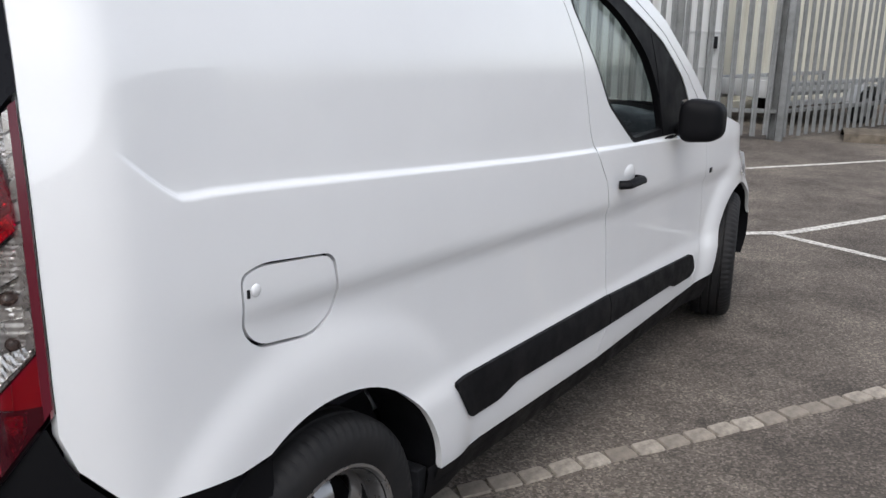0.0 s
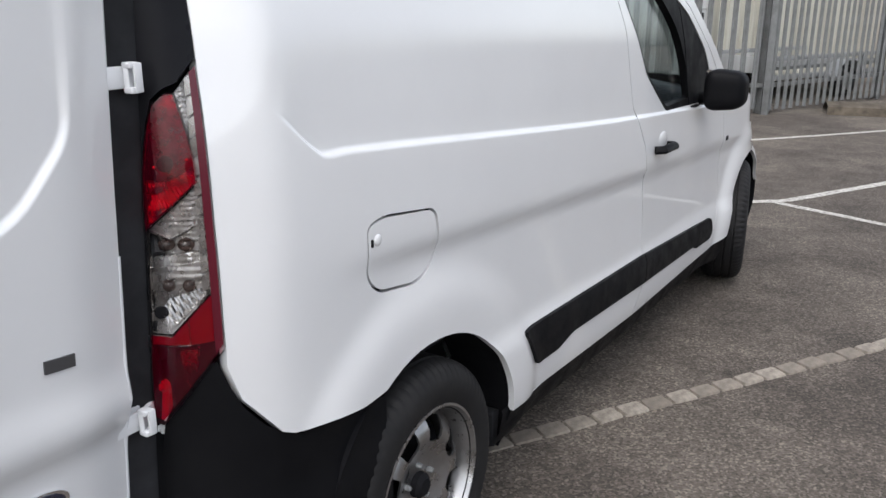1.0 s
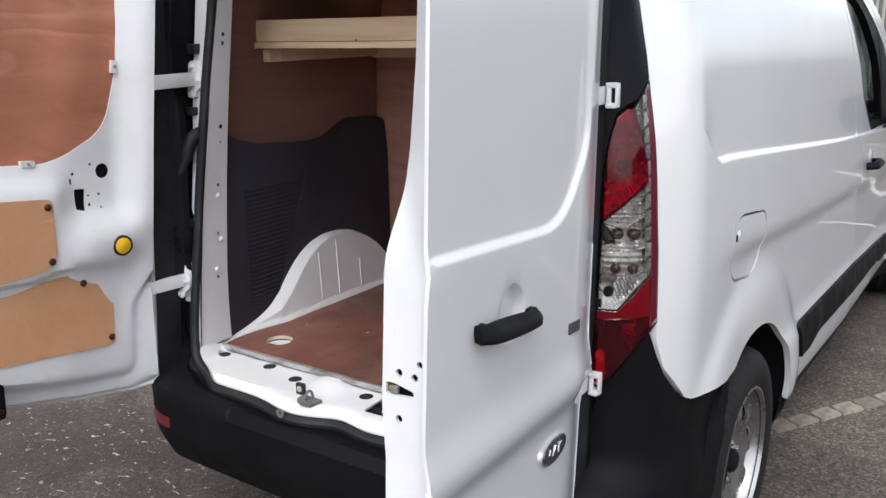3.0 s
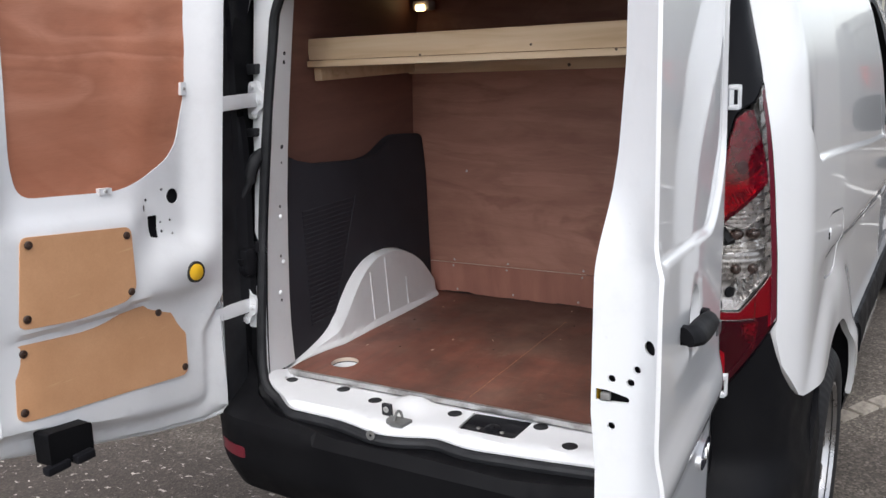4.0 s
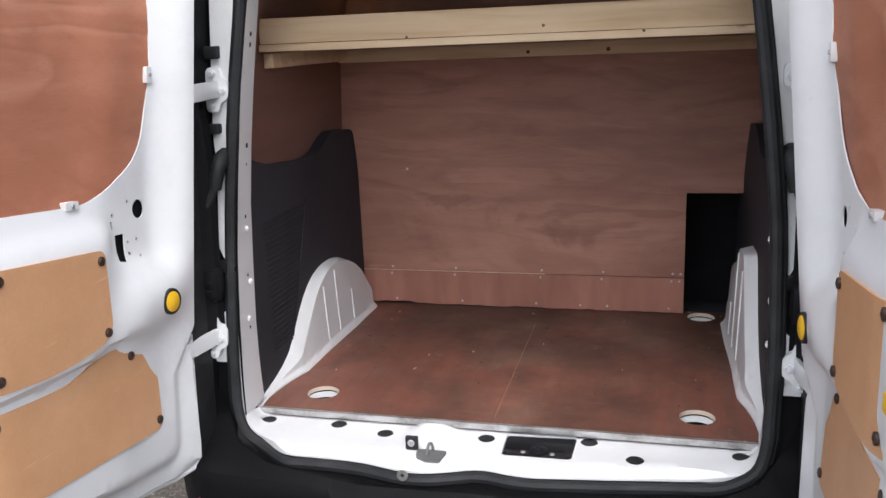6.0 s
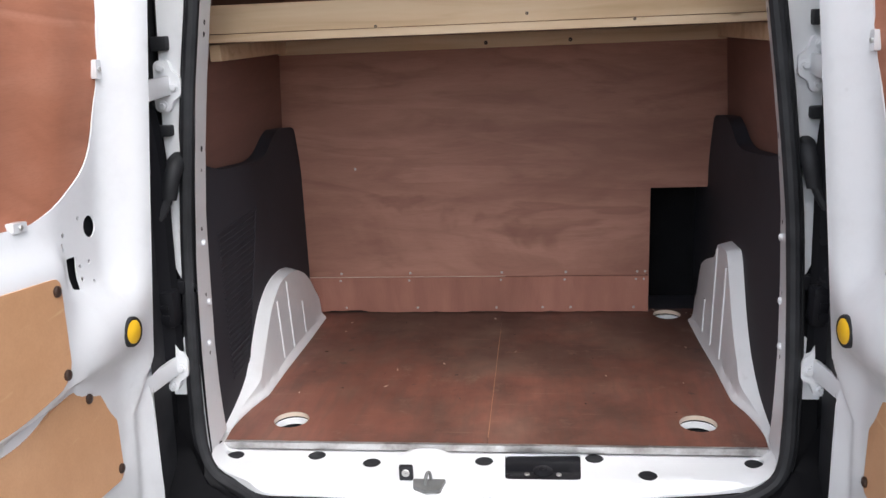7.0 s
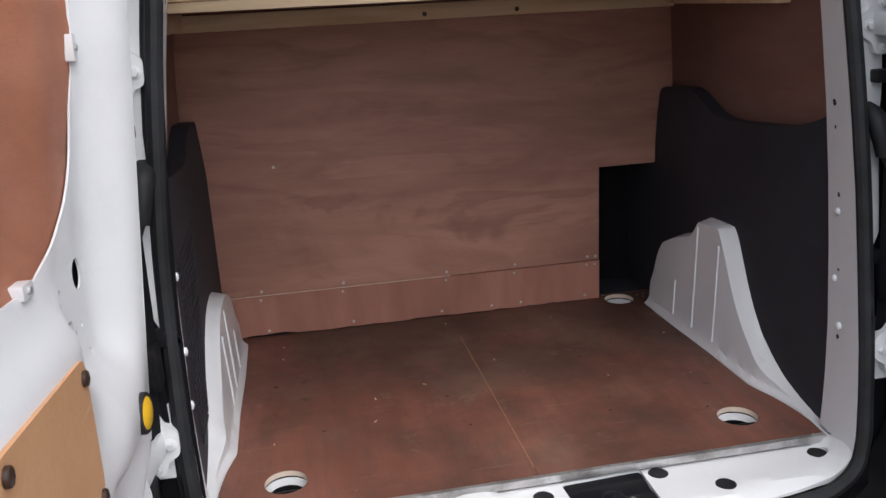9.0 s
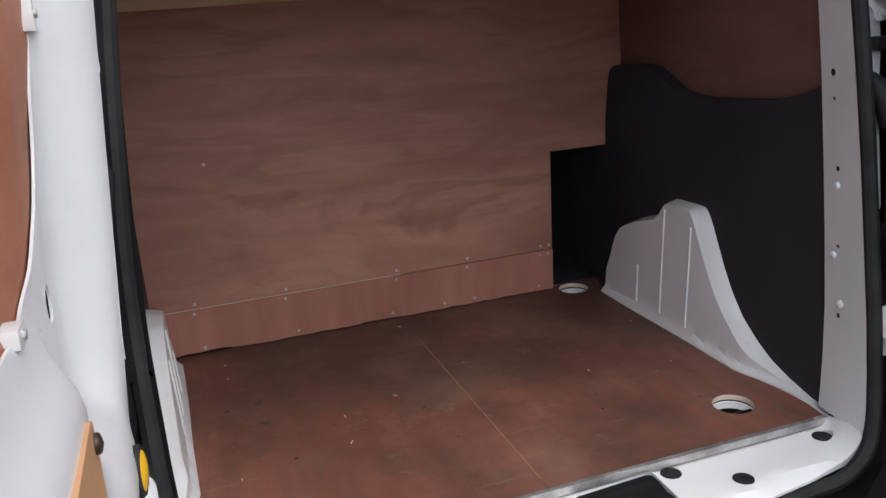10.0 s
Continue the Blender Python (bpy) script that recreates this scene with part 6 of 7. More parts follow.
def build_timbers():
    """The shelf frame: a front beam and rails round the walls."""
    bm = bmesh.new()
    box(bm, (0.0, 0.497, 1.527), (1.318, 0.022, 0.066), 0.003)
    beam = part("shelf_beam", bm, PINE, van, "pale softwood beam across the load space")
    bm = bmesh.new()
    box(bm, (0.0, 0.492, 1.4835), (1.318, 0.032, 0.019), 0.002)
    part("beam_lip", bm, PINE, beam)
    for x, z in ((0.10, 1.512), (-0.25, 1.497), (0.34, 1.490)):
        part("knot", disc(bmesh.new(), (x, 0.486 if z > 1.494 else 0.476, z), (0, -1, 0), 0.0036, 0.0006, 12), BROWN_CAP, beam)
    rail_bm = one_box((0, 1.098, 1.444), (1.34, 0.036, 0.042), 0.003)
    rail = part("back_rail", rail_bm, PINE, van, "pale softwood rail along the bulkhead")
    for x in (-0.03, 0.22):
        part("knot", disc(bmesh.new(), (x, 1.080, 1.438), (0, -1, 0), 0.006, 0.0006, 12), BROWN_CAP, rail)
    # unseen deck inferred from the rails, added to shade the bulkhead's top
    part("shelf_deck", one_box((0.0, 0.808, 1.4765), (1.30, 0.598, 0.009), 0.001), PLY_SIDE, van, "unseen plywood shelf deck, added on the softwood rails")
    for s in (1, -1):
        bm = one_box((s * 0.655, 0.80, 1.450), (0.028, 0.56, 0.040), 0.003)
        part("side_rail", bm, PINE, van, "pale softwood rail along the side wall")


build_timbers()


def build_ceiling():
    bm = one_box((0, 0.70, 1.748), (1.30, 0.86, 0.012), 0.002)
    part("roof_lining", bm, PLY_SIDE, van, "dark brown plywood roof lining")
    bm = bmesh.new()
    box(bm, (-0.575, 1.06, 1.664), (0.07, 0.05, 0.036), 0.01)
    lamp = part("load_lamp", bm, PAINT_IN, van, "small lit load space lamp")
    bm = bmesh.new()
    box(bm, (-0.575, 1.032, 1.655), (0.035, 0.012, 0.022), 0.004)
    part("bulb_cover", bm, BULB, lamp)


build_ceiling()


def build_cab():
    """Seats, dashboard and wheel, dimly seen through the side window."""
    bm = one_box((0, 1.93, 1.15), (1.5, 0.04, 1.2), 0.01)
    part("cab_bulkhead", bm, SEAT_CLOTH, van)
    part("cab_floor", one_box((0, 2.7, 0.50), (1.6, 1.5, 0.06), 0.01), SEAT_CLOTH, van)
    for s in (1, -1):
        bm = bmesh.new()
        box(bm, (s * 0.42, 2.50, 0.80), (0.50, 0.50, 0.16), 0.05)
        seat = part("cab_seat", bm, SEAT_CLOTH, van, "charcoal cloth cab seat")
        bm = bmesh.new()
        box(bm, (s * 0.42, 2.20, 1.02), (0.46, 0.13, 0.46), 0.05)
        bmesh.ops.rotate(bm, cent=(s * 0.42, 2.25, 0.85), matrix=Matrix.Rotation(0.2, 3, "X"), verts=bm.verts)
        part("backrest", bm, SEAT_CLOTH, seat)

    def dash(x, t):
        y = [3.62, 3.36, 3.12, 3.00, 2.97, 3.02][t]
        z = [1.06, 1.08, 1.075, 1.02, 0.86, 0.62][t]
        return (x, y, z + (0.035 * math.exp(-(((x - 0.40) / 0.2) ** 2)) if t in (1, 2) else 0))

    part("dashboard", recalc(grid(dash, np.linspace(-0.78, 0.78, 24), [0, 1, 2, 3, 4, 5])), TRIM, van, "black dashboard")
    c, n = Vector((0.40, 2.84, 0.99)), Vector((0, -0.9, 0.45)).normalized()
    q = n.to_track_quat("Z", "Y").to_matrix()
    bm = tube([c + q @ Vector((0.185 * math.cos(a), 0.185 * math.sin(a), 0)) for a in np.linspace(0, 2 * math.pi, 33)[:-1]], 0.015, 8, True)
    wheel = part("steering_wheel", bm, TRIM, van, "black steering wheel")
    bm = bmesh.new()
    for a in (0.1, math.pi - 0.1, -math.pi / 2):
        tube([c, c + q @ Vector((0.18 * math.cos(a), 0.18 * math.sin(a), 0))], 0.018, 6, bm=bm)
    disc(bm, c, n, 0.06, 0.03)
    part("wheel_spokes", bm, TRIM, wheel)
    for s in (1, -1):
        bm = sheet(soften([(2.30, 0.55), (3.15, 0.55), (3.15, 1.06), (2.40, 1.08), (2.25, 0.95)], 0.04), lambda y, z: (s * (side_x(y, z) - 0.06), y, z), step=0.1, flip=(s > 0))
        part("door_card", bm, TRIM, van)


build_cab()


# ---- the van: rear doors ----
HINGE_X, HINGE_Y, HINGE_Z = 0.700, 0.100, 1.0
_c, _s = 0.997, 0.0767


def door_at(s):
    """Door coordinates: u from the hinge to the free edge, v along the hinge's axis, w outwards."""

    def place(u, v, w):
        return Vector((s * (HINGE_X + w), HINGE_Y - u * _c + v * _s, HINGE_Z + u * _s + v * _c))

    return place


FREE = 0.688


def skin_end(v):
    """Where the outer skin's folded edge lies: it overhangs the door's edge face."""
    return 0.740 - 0.014 * smooth((v - 0.14) / 0.045)


out_up = table([-0.50, -0.205, -0.188, -0.165, -0.135, -0.085, 0.0, 0.16, 0.75], [-0.012, -0.010, -0.004, 0.010, 0.012, 0.0, 0.0, -0.001, -0.010], 0.009)


def field(d=0.0):
    """The pressed field on the door's outside, its lower hinge-side corner cut off aslant."""
    line = soften([(0.142 + d, 0.72), (0.148 + d, 0.308 + 0.4 * d), (0.266 + 0.4 * d, 0.167 + d), (0.735, 0.178 + d), (0.9, 0.9)], [0, 0.035, 0.085, 0, 0], 7)
    return [p for a, b in zip(line[:-2], line[1:-1]) for p in refine([a, b], 0.02)[: max(1, int(math.dist(a, b) / 0.02 + 0.5))]] + [line[-2]]


FIELD = np.array(field())


def field_depth(u, v):
    """The distance into the pressed field from its outline, less than nothing outside it."""
    a, b = FIELD[:-1], FIELD[1:]
    p, d = np.array((u, v)), b - a
    k = np.clip(((p - a) * d).sum(1) / (d * d).sum(1), 0, 1)
    off = p - a - k[:, None] * d
    i = int(np.argmin((off * off).sum(1)))
    side = d[i][0] * off[i][1] - d[i][1] * off[i][0]
    return math.copysign(math.hypot(*off[i]), side)


def skin_w(u, v):
    """How far the outer skin stands off the hinge line."""
    w = 0.079 - 0.084 * (0.74 - u) - 0.023 * smooth((0.20 - u) / 0.17) ** 1.5 + out_up(v + 0.02 * (0.5 - u))
    d = field_depth(u, v)
    w -= 0.010 * smooth(d / (0.013 + 0.03 * smooth((v - 0.31) / 0.2)) + 0.5)
    r = math.hypot(u - 0.474, v - 0.054)
    w -= 0.022 * smooth((0.050 - r) / 0.013)
    return w


def skin_lines():
    out = []
    for d in (-0.010, -0.0066, -0.0033, 0.0, 0.0033, 0.0066, 0.010):
        out.append([(u, v) for u, v in field(d) if u < 0.736 and v < 0.722])
    for r in (0.052, 0.048, 0.044, 0.040, 0.034):
        out.append([(0.474 + r * math.cos(a), 0.054 + r * math.sin(a)) for a in np.linspace(0, 2 * math.pi, 40)])
    return out


BOTTOM = [(0.046, -0.43), (0.050, -0.472), (0.070, -0.496), (0.13, -0.503), (0.30, -0.487), (0.50, -0.452), (0.72, -0.412), (0.74, -0.395)]
DOOR_LINE = [(0.056, 0.735), (0.051, 0.2), (0.047, -0.1)] + BOTTOM + [(skin_end(v), v) for v in np.linspace(-0.1, 0.755, 24)] + [(0.10, 0.77)]
# openings in the inner panel
PLY_LINE = soften([(0.157, 0.70), (0.160, 0.43), (0.192, 0.262), (0.345, 0.176), (0.638, 0.182), (0.652, 0.26), (0.652, 0.70)], [0.03, 0.08, 0.06, 0.06, 0.07, 0.04, 0.04], 6)
UPPER_CARD = soften([(0.668, 0.102), (0.372, 0.090), (0.366, -0.068), (0.395, -0.094), (0.53, -0.112), (0.688, -0.103)], [0.02, 0.02, 0.03, 0.05, 0.06, 0.02], 5)
LOWER_CARD = soften([(0.698, -0.140), (0.485, -0.150), (0.372, -0.124), (0.270, -0.126), (0.224, -0.166), (0.190, -0.214), (0.196, -0.344), (0.708, -0.314)], [0.02, 0.08, 0.05, 0.03, 0.03, 0.03, 0.025, 0.025], 5)


def lower_card_w(u, v):
    return -0.012 - 0.045 * (u - 0.28) + 0.060 * (v + 0.153)


boss_up = table([-0.5, -0.20, -0.150, -0.118, -0.095, -0.05, -0.022, 0.0, 0.022, 0.042, 0.070, 0.16, 0.25, 0.44, 0.75], [-0.018, -0.012, -0.010, -0.022, -0.050, -0.058, -0.055, -0.044, -0.026, -0.011, -0.004, -0.003, -0.010, -0.029, -0.036], 0.009)
card_up = table([-0.5, -0.10, 0.095, 0.110, 0.145, 0.19, 0.25, 0.44, 0.75], [-0.037, -0.037, -0.037, -0.034, -0.012, 0.002, 0.003, -0.006, -0.012], 0.006)
FREE_UP = ([-0.4, -0.13, -0.05, 0.15, 0.32, 0.44, 0.75], [-0.022, -0.026, -0.034, -0.033, -0.011, -0.004, -0.002])


def inner_w(u, v, free=FREE):
    """The inner panel: a bulge under the upper card and the buffer, recesses for the window sheet and the lower card, rolled borders."""
    step = float(np.interp(u, [0.10, 0.20, 0.27, 0.33, 0.40, 0.55, 0.69], [-0.110, -0.105, -0.101, -0.108, -0.119, -0.130, -0.124]))
    upper = card_up(v)
    lower = lower_card_w(u, v) + 0.003
    plate = upper + (lower - upper) * smooth((step + 0.013 - v) / 0.026)
    start = 0.255 + 0.026 * smooth((v - 0.02) / 0.05)
    w = boss_up(v) + (plate - boss_up(v)) * smooth((u - start) / (0.365 - start))
    w += 0.006 * math.exp(-(((v - step + 0.006) / 0.007) ** 2)) * smooth((u - 0.26) / 0.1)
    edge = -0.052 - 0.083 * v
    w += (edge - w) * (1 - smooth((u - 0.076) / 0.10)) * smooth((v + 0.44) / 0.10)
    w += (float(np.interp(v, *FREE_UP)) - w) * smooth((u - free + 0.088) / 0.085)
    low = np.interp(u, [0.085, 0.13, 0.3, 0.5, 0.69], [-0.485, -0.50, -0.487, -0.452, -0.405])
    a, b, big = v - low, (u - 0.070) + 0.7 * max(0.0, v + 0.24), 0.10
    d = big - math.hypot(big - a, big - b) if a < big and b < big else min(a, b)
    out = skin_w(u, v)
    w += (min(0.004, out - 0.022) - w) * (1 - smooth((d - 0.040) / 0.034))
    w += (min(0.016, out - 0.008) - w) * (1 - smooth((a + 0.002) / 0.016))
    return w


def flange_lines():
    """Lines along the pressed lower border of the inner panel."""
    out, big = [], 0.10
    low = lambda u: float(np.interp(u, [0.085, 0.13, 0.3, 0.5, 0.69], [-0.485, -0.50, -0.487, -0.452, -0.405]))
    for d in (0.040, 0.048, 0.057, 0.066, 0.074):
        pts = [(0.070 + d - 0.7 * max(0.0, v + 0.24), v) for v in np.arange(-0.14, -0.385, -0.02)]
        pts += [(0.070 + big - (big - d) * math.cos(t), low(0.070 + big - (big - d) * math.cos(t)) + big - (big - d) * math.sin(t)) for t in np.linspace(0, math.pi / 2, 12)]
        pts += [(u, low(u) + d) for u in np.arange(0.070 + big + 0.02, 0.67, 0.02)]
        out.append([p for p in pts if p[0] > 0.078])
    return out


def build_rear_door(s):
    at = door_at(s)
    flip = s > 0
    free = FREE if s > 0 else 0.742
    panel_w = lambda u, v: inner_w(u, v, free)
    bm = sheet(DOOR_LINE, lambda u, v: at(u, v, skin_w(u, v)), lambda u, v: at(u, v, skin_w(u, v) - 0.006), (), 0.02, flip=not flip, lines=skin_lines())
    door = part("rear_door", recalc(bm), PAINT, van, "white rear door standing wide open")
    spots = [((0.200, 0.149), 0.0205), ((0.236, 0.169), 0.004), ((0.289, 0.146), 0.0045), ((0.214, 0.086), 0.004), ((0.246, 0.060), 0.0045), ((0.246, 0.084), 0.0035), ((0.212, 0.050), 0.0035)]
    holes = [PLY_LINE] + [ring_of(c, r, n=14) for c, r in spots] + [soften([(0.256, 0.104), (0.288, 0.104), (0.288, 0.050), (0.262, 0.044)], 0.004), soften([(0.294, 0.134), (0.301, 0.134), (0.301, 0.118), (0.294, 0.118)], 0.001)]
    inner_line = [(0.080, 0.725), (0.078, 0.2), (0.074, -0.1), (0.070, -0.30), (0.064, -0.43), (0.066, -0.470), (0.082, -0.487), (0.135, -0.491), (0.30, -0.475), (0.50, -0.440), (free - 0.001, -0.398), (free - 0.001, 0.16), (free - 0.014, 0.22), (free - 0.027, 0.28), (free - 0.027, 0.745), (0.11, 0.758)]
    bm = sheet(inner_line, lambda u, v: at(u, v, panel_w(u, v)), lambda u, v: at(u, v, panel_w(u, v) + 0.003), holes, 0.016, flip=flip, lines=flange_lines())
    part("inner_panel", recalc(bm), PAINT_IN, door, "white pressed steel inner door panel")
    # near-black sheet paints the shade seen through the panel's holes
    part("hollow", recalc(sheet([(0.10, 0.2), (0.10, 0.0), (0.32, 0.0), (0.32, 0.17), (0.24, 0.21)], lambda u, v: at(u, v, panel_w(u, v) + 0.009), step=0.012)), DARK, door)
    rim = [(0.050, 0.1), (0.046, -0.30)] + BOTTOM + [(0.738, -0.1)]
    rim = [(a[0] + (b[0] - a[0]) * i / 8, a[1] + (b[1] - a[1]) * i / 8) for a, b in zip(rim, rim[1:]) for i in range(8)]
    hem = [at(u, v, skin_w(u, v) - 0.004) for u, v in rim]
    part("folded_hem", tube(hem, 0.0055, 8), PAINT_IN, door)
    # the hinge-side wall of the shell
    def wall(v, t):
        u = 0.0785 - 0.013 * smooth((0.1 - v) / 0.5)
        a, b = inner_w(u, v), skin_w(0.046, v) - 0.003
        return at(u + (0.048 - u) * smooth(t * 1.4 - 0.4), v, a + (b - a) * t)

    bm = grid(wall, np.linspace(-0.44, 0.73, 40), [0, 0.15, 0.4, 0.7, 1.0])
    part("hinge_side_wall", recalc(bm), PAINT_IN, door)
    # the free edge, with lock slot and round holes
    vs = np.linspace(-0.402, 0.745, 60)

    slant = lambda v: smooth((v - 0.16) / 0.12)

    def edge_w(v, t):
        a, b = panel_w(free, v), skin_w(skin_end(v), v) - 0.001
        return a + (b - a) * t

    def edge_at(w, v, deep=0.0):
        """The edge face: flat by the lock, curling out to the skin's folded edge."""
        w1 = skin_w(skin_end(v), v)
        w0 = min(0.030, w1 - 0.042)
        curl = (skin_end(v) - 0.001 - free) * max(0.0, (w - w0) / (w1 - w0)) ** 1.7
        k, wi = slant(v), panel_w(free, v)
        flat = -0.027 + (skin_end(v) - 0.001 - free + 0.027) * (w - wi) / (w1 - wi)
        return at(free + 0.001 + curl * (1 - k) + flat * k - deep, v, w)

    edge_line = [(edge_w(v, 0), v) for v in vs] + [(edge_w(v, 1), v) for v in vs[::-1]]
    slot = soften([(-0.052, -0.014), (-0.012, -0.014), (0.022, -0.021), (0.022, -0.029), (-0.010, -0.031), (-0.052, -0.031)], 0.004, 3)
    slot = [(max(w, -0.027), v) for w, v in slot]
    round_holes = [((0.053, 0.058), 0.0100), ((0.032, 0.021), 0.0054), ((0.023, 0.001), 0.0056), ((-0.004, 0.003), 0.0056), ((-0.003, -0.066), 0.0056)]
    holes = [slot] + [ring_of(c, r, n=16) for c, r in round_holes]
    bm = sheet(edge_line, edge_at, lambda w, v: edge_at(w, v, 0.005), holes, 0.012, flip=flip)
    part("door_edge", recalc(bm), PAINT_IN, door, "white door edge with lock slot")
    # near-black sheet paints the shade behind the lock slot and holes
    part("edge_hollow", recalc(sheet([(-0.024, -0.09), (0.030, -0.09), (0.036, 0.040), (0.068, 0.042), (0.068, 0.074), (-0.024, 0.074)], lambda w, v: edge_at(w, v, 0.013), step=0.02)), DARK, door)
    bm = bmesh.new()
    box(bm, at(free + 0.001, -0.023, -0.012), (0.014, 0.008, 0.010), 0.002)
    part("lock_latch", bm, ZINC, door)
    if s > 0:
        bm = bmesh.new()
        box(bm, at(free - 0.016, -0.023, -0.032), (0.010, 0.022, 0.026), 0.003)
        part("latch_tab", bm, YELLOW, door, "yellow plastic latch tab")
    # timber cards
    bm = sheet(shrink(PLY_LINE, -0.012), lambda u, v: at(u, v, panel_w(u, v) + 0.0055), lambda u, v: at(u, v, panel_w(u, v) + 0.0105), step=0.05, flip=flip)
    part("plywood_card", recalc(bm), PLY_DOOR, door, "orange-brown swirling plywood panel in the window opening")
    for (u, v), turn in (((0.168, 0.430), 0), ((0.412, 0.180), 1)):
        size = (0.018, 0.034) if not turn else (0.036, 0.016)
        line = soften([(u - size[0] / 2, v - size[1] / 2), (u + size[0] / 2, v - size[1] / 2), (u + size[0] / 2, v + size[1] / 2), (u - size[0] / 2, v + size[1] / 2)], 0.003, 2)
        bm = sheet(line, lambda a, b: at(a, b, inner_w(u, v) - 0.007), lambda a, b: at(a, b, inner_w(u, v) + 0.008), step=0.1, flip=flip)
        part("panel_clip", recalc(bm), PAINT_IN, door)
        part("clip_screw", disc(bmesh.new(), at(u, v, inner_w(u, v) - 0.007), (-s, 0, 0), 0.0045, 0.003, 10), ZINC, door)
    for line, card_w, tag, caps in (
        (UPPER_CARD, lambda u, v: -0.0405, "tan hardboard upper door card with dark fixings", [(0.651, 0.084), (0.387, 0.070), (0.669, -0.081), (0.384, -0.073)]),
        (LOWER_CARD, lower_card_w, "tan hardboard lower door card with dark fixings", [(0.679, -0.160), (0.281, -0.153), (0.207, -0.321), (0.692, -0.293)]),
    ):
        line = [(min(u, free - 0.030), v) for u, v in line]
        curl = lambda u: 0.012 * smooth((u - free + 0.088) / 0.085)
        bm = sheet(line, lambda u, v: at(u, v, card_w(u, v) + curl(u)), lambda u, v: at(u, v, card_w(u, v) + curl(u) + 0.009), step=0.03, flip=flip)
        part("hardboard_card", recalc(bm), BOARD, door, tag)
        for u, v in caps:
            u = min(u, free - 0.046)
            part("fixing_cap", disc(bmesh.new(), at(u, v, card_w(u, v) + curl(u)), (-s, 0, 0), 0.0095, 0.005, 14, 0.002), BROWN_CAP, door, "dark brown fixing cap")
    pad_w = inner_w(0.184, -0.056) - 0.001
    ring_bm = lathe([(0.0215, 0.002), (0.023, 0.004), (0.0275, 0.004), (0.029, 0.002), (0.029, -0.01)], lambda a, b, h: at(0.184 + a, -0.056 + b, pad_w + 0.10 * a - h), 28)
    part("buffer_ring", recalc(ring_bm), RUBBER, door)
    part("buffer_pad", disc(bmesh.new(), at(0.184, -0.056, pad_w), (-s, -0.10, 0.02), 0.0225, 0.006, 24, 0.002), YELLOW, door, "yellow round door buffer")
    if s < 0:
        bm = bmesh.new()
        sheet(soften([(0.552, -0.352), (0.668, -0.345), (0.664, -0.428), (0.550, -0.436)], 0.01), lambda u, v: at(u, v, -0.074), lambda u, v: at(u, v, -0.02), step=0.1, flip=flip, bm=bm)
        part("lower_lock", recalc(bm), PLASTIC, door, "black lower door lock housing")
        bm = bmesh.new()
        p = at(0.585, -0.425, -0.078)
        box(bm, p, (0.03, 0.05, 0.022), 0.006)
        box(bm, at(0.65, -0.430, -0.072), (0.026, 0.06, 0.02), 0.006)
        part("lock_lever", bm, TRIM, door)
    # outside: pull handle, script bar and oval badge
    if s > 0:
        def handle(t):
            u = 0.610 - 0.214 * t
            v = 0.054 - 0.018 * t
            w = 0.098 - 0.084 * (0.74 - u) - 0.010 * smooth((0.12 - t) / 0.12) - 0.010 * smooth((t - 0.86) / 0.14)
            return at(u, v, w)

        bm = tube([handle(t) for t in np.linspace(0, 1, 18)], lambda t: 0.0168 * (0.72 + 0.28 * math.sin(math.pi * min(1, 0.18 + t * 0.8))), 12, squash=(0.66, 1.1))
        pull = part("pull_handle", recalc(bm), PLASTIC, door, "black plastic pull handle")
        for u, v, ln in ((0.592, 0.052, 0.026), (0.412, 0.038, 0.026)):
            part("handle_foot", one_box(at(u, v, 0.079 - 0.084 * (0.74 - u)), (0.026, ln, 0.026), 0.006), PLASTIC, pull)
        line = [(0.164, -0.048), (0.220, -0.045), (0.220, -0.024), (0.164, -0.027)]
        bm = sheet(soften(line, 0.001), lambda u, v: at(u, v, skin_w(u, v) + 0.003), lambda u, v: at(u, v, skin_w(u, v) - 0.002), step=0.02, flip=not flip)
        part("script_bar", recalc(bm), SCRIPT, door, "small grey script plate")
        for r, lift, mat, nm in ((1.0, 0.003, CHROME, "badge_rim"), (0.86, 0.0042, BADGE, "badge_field")):
            bm = sheet(ring_of((0.246, -0.264), 0.061 * r, 0.0255 * r, 36), lambda u, v: at(u, v, skin_w(u, v) + lift + 0.002), lambda u, v: at(u, v, skin_w(u, v) - 0.001), step=0.02, flip=not flip)
            part(nm, recalc(bm), mat, door)
        bm = bmesh.new()
        path = [(0.276 - 0.06 * t, -0.264 + 0.009 * math.sin(t * 15)) for t in np.linspace(0, 1, 22)]
        tube([at(u, v, skin_w(u, v) + 0.0068) for u, v in path], 0.0017, 6, bm=bm)
        part("badge_mark", bm, CHROME, door)
    # hinges and their plates on the jamb
    for v in (0.392, -0.205):
        k = at(0.015, v, 0.006)
        bm = bmesh.new()
        box(bm, (k.x, k.y, k.z + 0.020), (0.021, 0.019, 0.010), 0.003)
        box(bm, (k.x, k.y, k.z - 0.020), (0.021, 0.019, 0.010), 0.003)
        box(bm, (k.x + s * 0.010, k.y + 0.005, k.z), (0.006, 0.015, 0.048), 0.0025)
        part("door_hinge", bm, PAINT_IN, door, "white painted door hinge")
        bm = bmesh.new()
        xc = 0.655 + 0.026 * (1.39 - k.z)
        yj = rear_y(k.z) + (0.006 if v > 0 else -0.003)
        a, b = Vector((s * (xc - 0.005), yj - 0.008, k.z)), Vector((s * 0.703, k.y - 0.008, k.z))
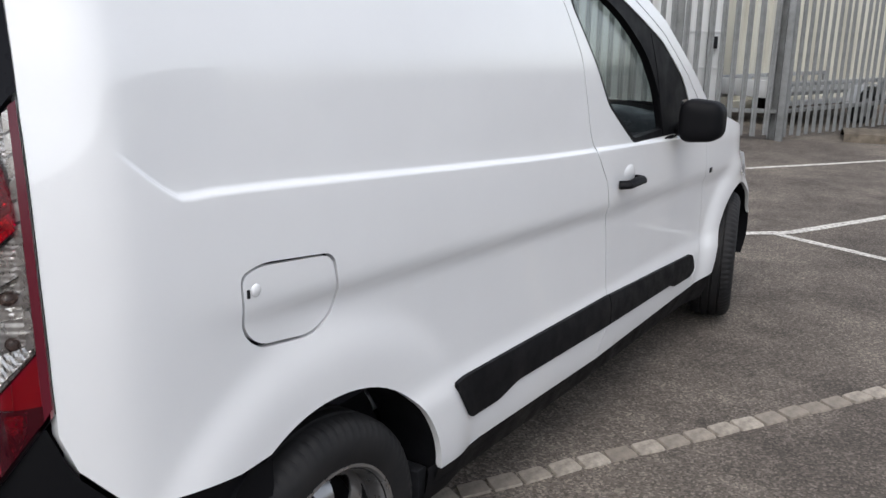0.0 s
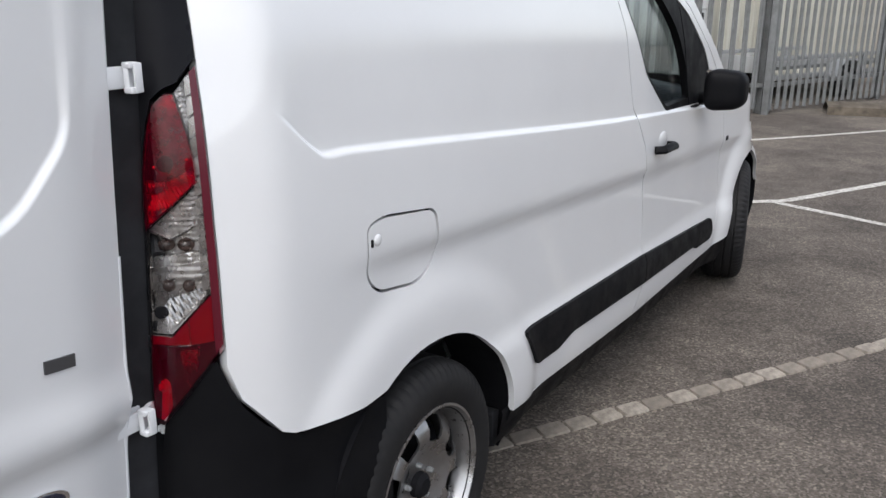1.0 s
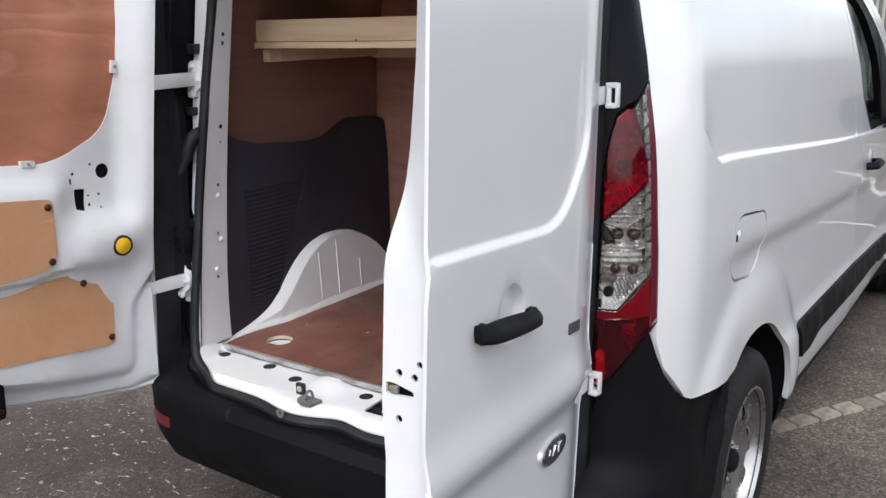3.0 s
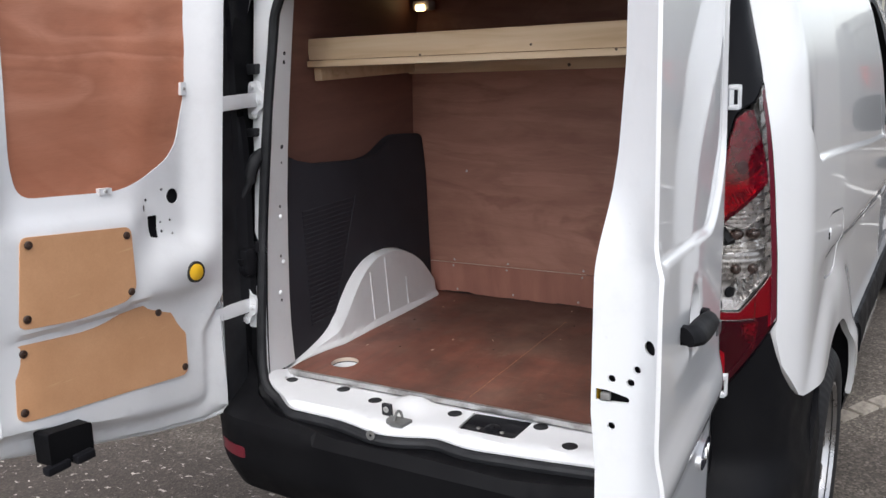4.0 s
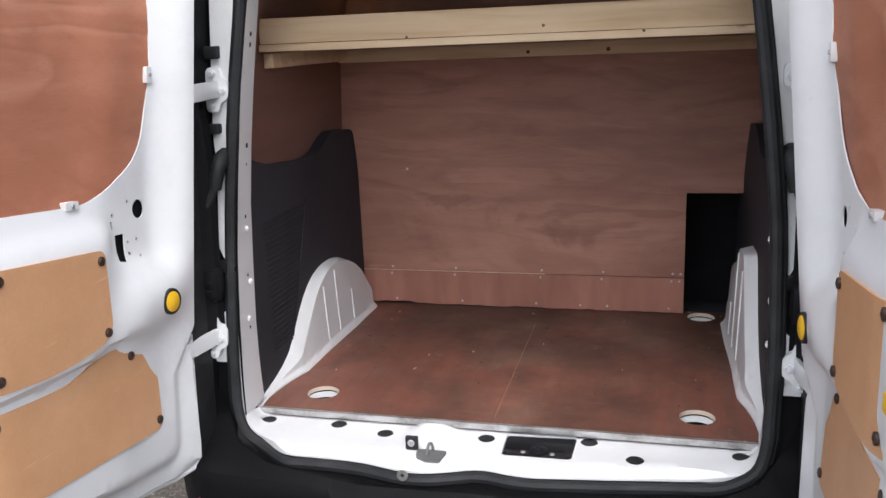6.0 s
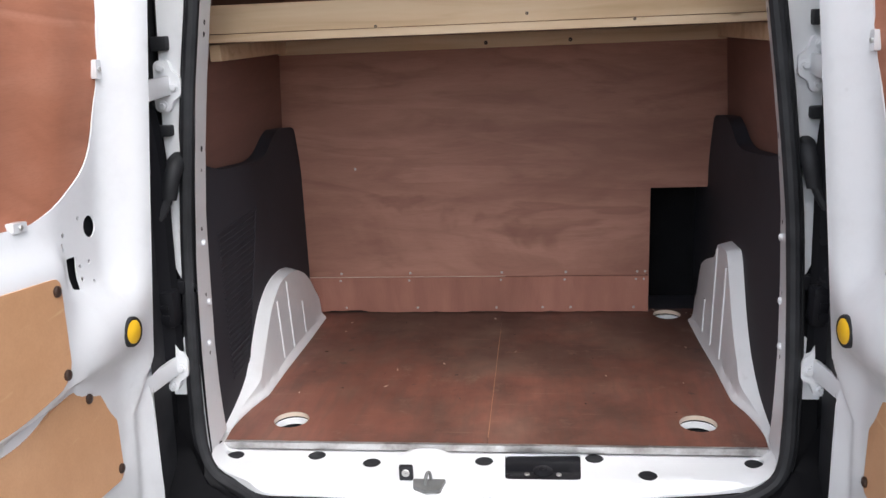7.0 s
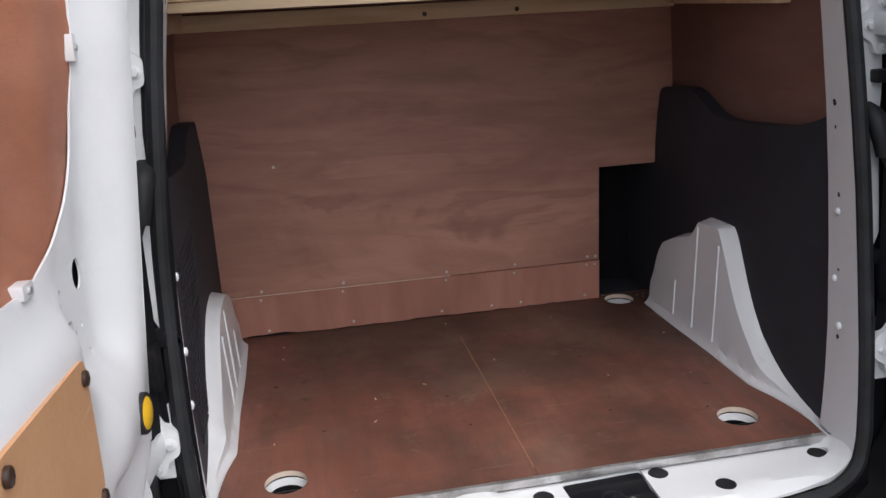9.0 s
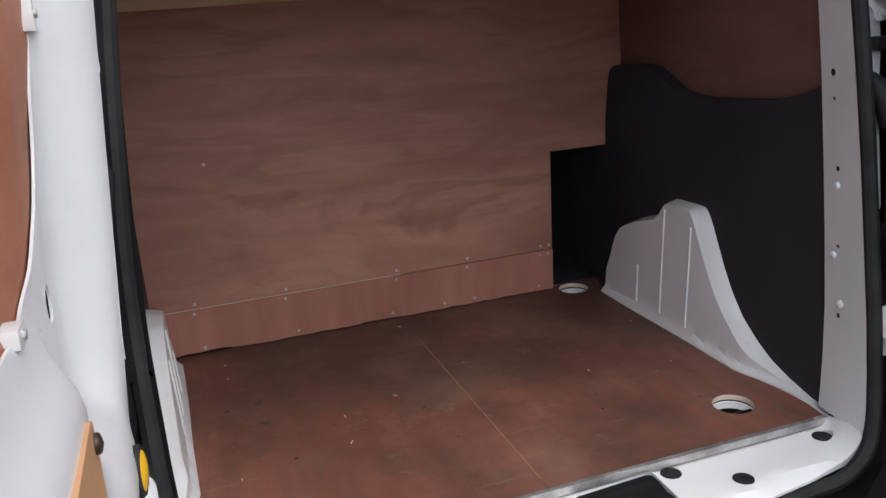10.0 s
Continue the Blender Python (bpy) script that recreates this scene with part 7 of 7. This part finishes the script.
        arm = pose(0, 0, 0, 0, 0, math.degrees(math.atan2((b - a).y, (b - a).x)))
        arm.translation = (a + b) / 2
        box(bm, (0, 0, 0), ((b - a).length, 0.010, 0.036), 0.003, arm)
        box(bm, (s * 0.690, k.y - 0.028, k.z), (0.008, 0.062, 0.036), 0.003)
        d0, d1 = at(0.076, v, inner_w(0.076, v) + 0.006), Vector((s * (xc - 0.002), yj - 0.012, k.z))
        bar = pose(0, 0, 0, 0, 0, math.degrees(math.atan2((d1 - d0).y, (d1 - d0).x)))
        bar.translation = (d0 + d1) / 2
        box(bm, (0, 0, 0), ((d1 - d0).length + 0.012, 0.010, 0.040), 0.003, bar)
        part("hinge_arm", recalc(bm), PAINT_IN, door)
        line = soften([(-0.028, 0.052), (0.004, 0.056), (0.010, 0.03), (0.030, 0.020), (0.030, -0.022), (0.010, -0.030), (0.006, -0.054), (-0.026, -0.052), (-0.030, 0.0)], 0.012, 4)
        f = lambda a, b, d: (s * (xc - a), yj + LEAN_Y * 2 * b - d, k.z + b)
        bm = sheet(line, lambda a, b: f(a, b, 0.010), lambda a, b: f(a, b, -0.01), step=0.05)
        part("hinge_plate", recalc(bm), PAINT_IN, van, "white painted hinge plate bolted to the jamb")
        for a, b in ((-0.012, 0.038), (0.016, -0.002), (-0.010, -0.040)):
            bm = disc(bmesh.new(), f(a, b, 0.010), (0, -1, 0), 0.0115, 0.003, 14)
            disc(bm, f(a, b, 0.012), (0, -1, 0), 0.0075, 0.007, 6)
            part("bolt", bm, PAINT_IN, van)
    # wiring boot, check strap and stops on the jamb
    y0 = rear_y(1.24)
    elbow = curve_through([(s * 0.645, y0 + 0.02, 1.235), (s * 0.646, y0 - 0.012, 1.225), (s * 0.650, y0 - 0.030, 1.195), (s * 0.656, y0 - 0.036, 1.160)], 4)
    part("wiring_boot", tube(elbow, lambda t: 0.022 - 0.006 * t, 12), RUBBER, van, "black rubber wiring boot on the jamb")
    hose = curve_through([(s * 0.656, y0 - 0.034, 1.168), (s * 0.668, y0 - 0.044, 1.138), (s * 0.686, y0 - 0.056, 1.108), (s * 0.704, y0 - 0.070, 1.088)], 10)
    part("wiring_hose", tube(hose, lambda t: 0.0115 + 0.0020 * math.sin(t * 30 * math.pi / 1.0) * (1 if t < 0.97 else 0), 10), RUBBER, van, "black ribbed hose between jamb and door")
    for z, h in ((1.480, 0.030), (1.300, 0.024)):
        part("jamb_stop", one_box((s * 0.668, rear_y(z) + 0.004, z), (0.036, 0.03, h), 0.005), RUBBER, van)
    bm = bmesh.new()
    box(bm, (s * 0.674, rear_y(0.92) - 0.014, 0.928), (0.046, 0.05, 0.084), 0.016)
    box(bm, (s * 0.655, rear_y(0.97) + 0.004, 0.968), (0.028, 0.02, 0.03), 0.005)
    box(bm, (s * 0.674, rear_y(0.92) - 0.041, 0.935), (0.020, 0.006, 0.012), 0.003)
    box(bm, (s * 0.674, rear_y(0.92) - 0.041, 0.910), (0.024, 0.006, 0.018), 0.003)
    part("check_strap_housing", bm, TRIM, van, "black door check housing on the jamb")


for s in (1, -1):
    build_rear_door(s)
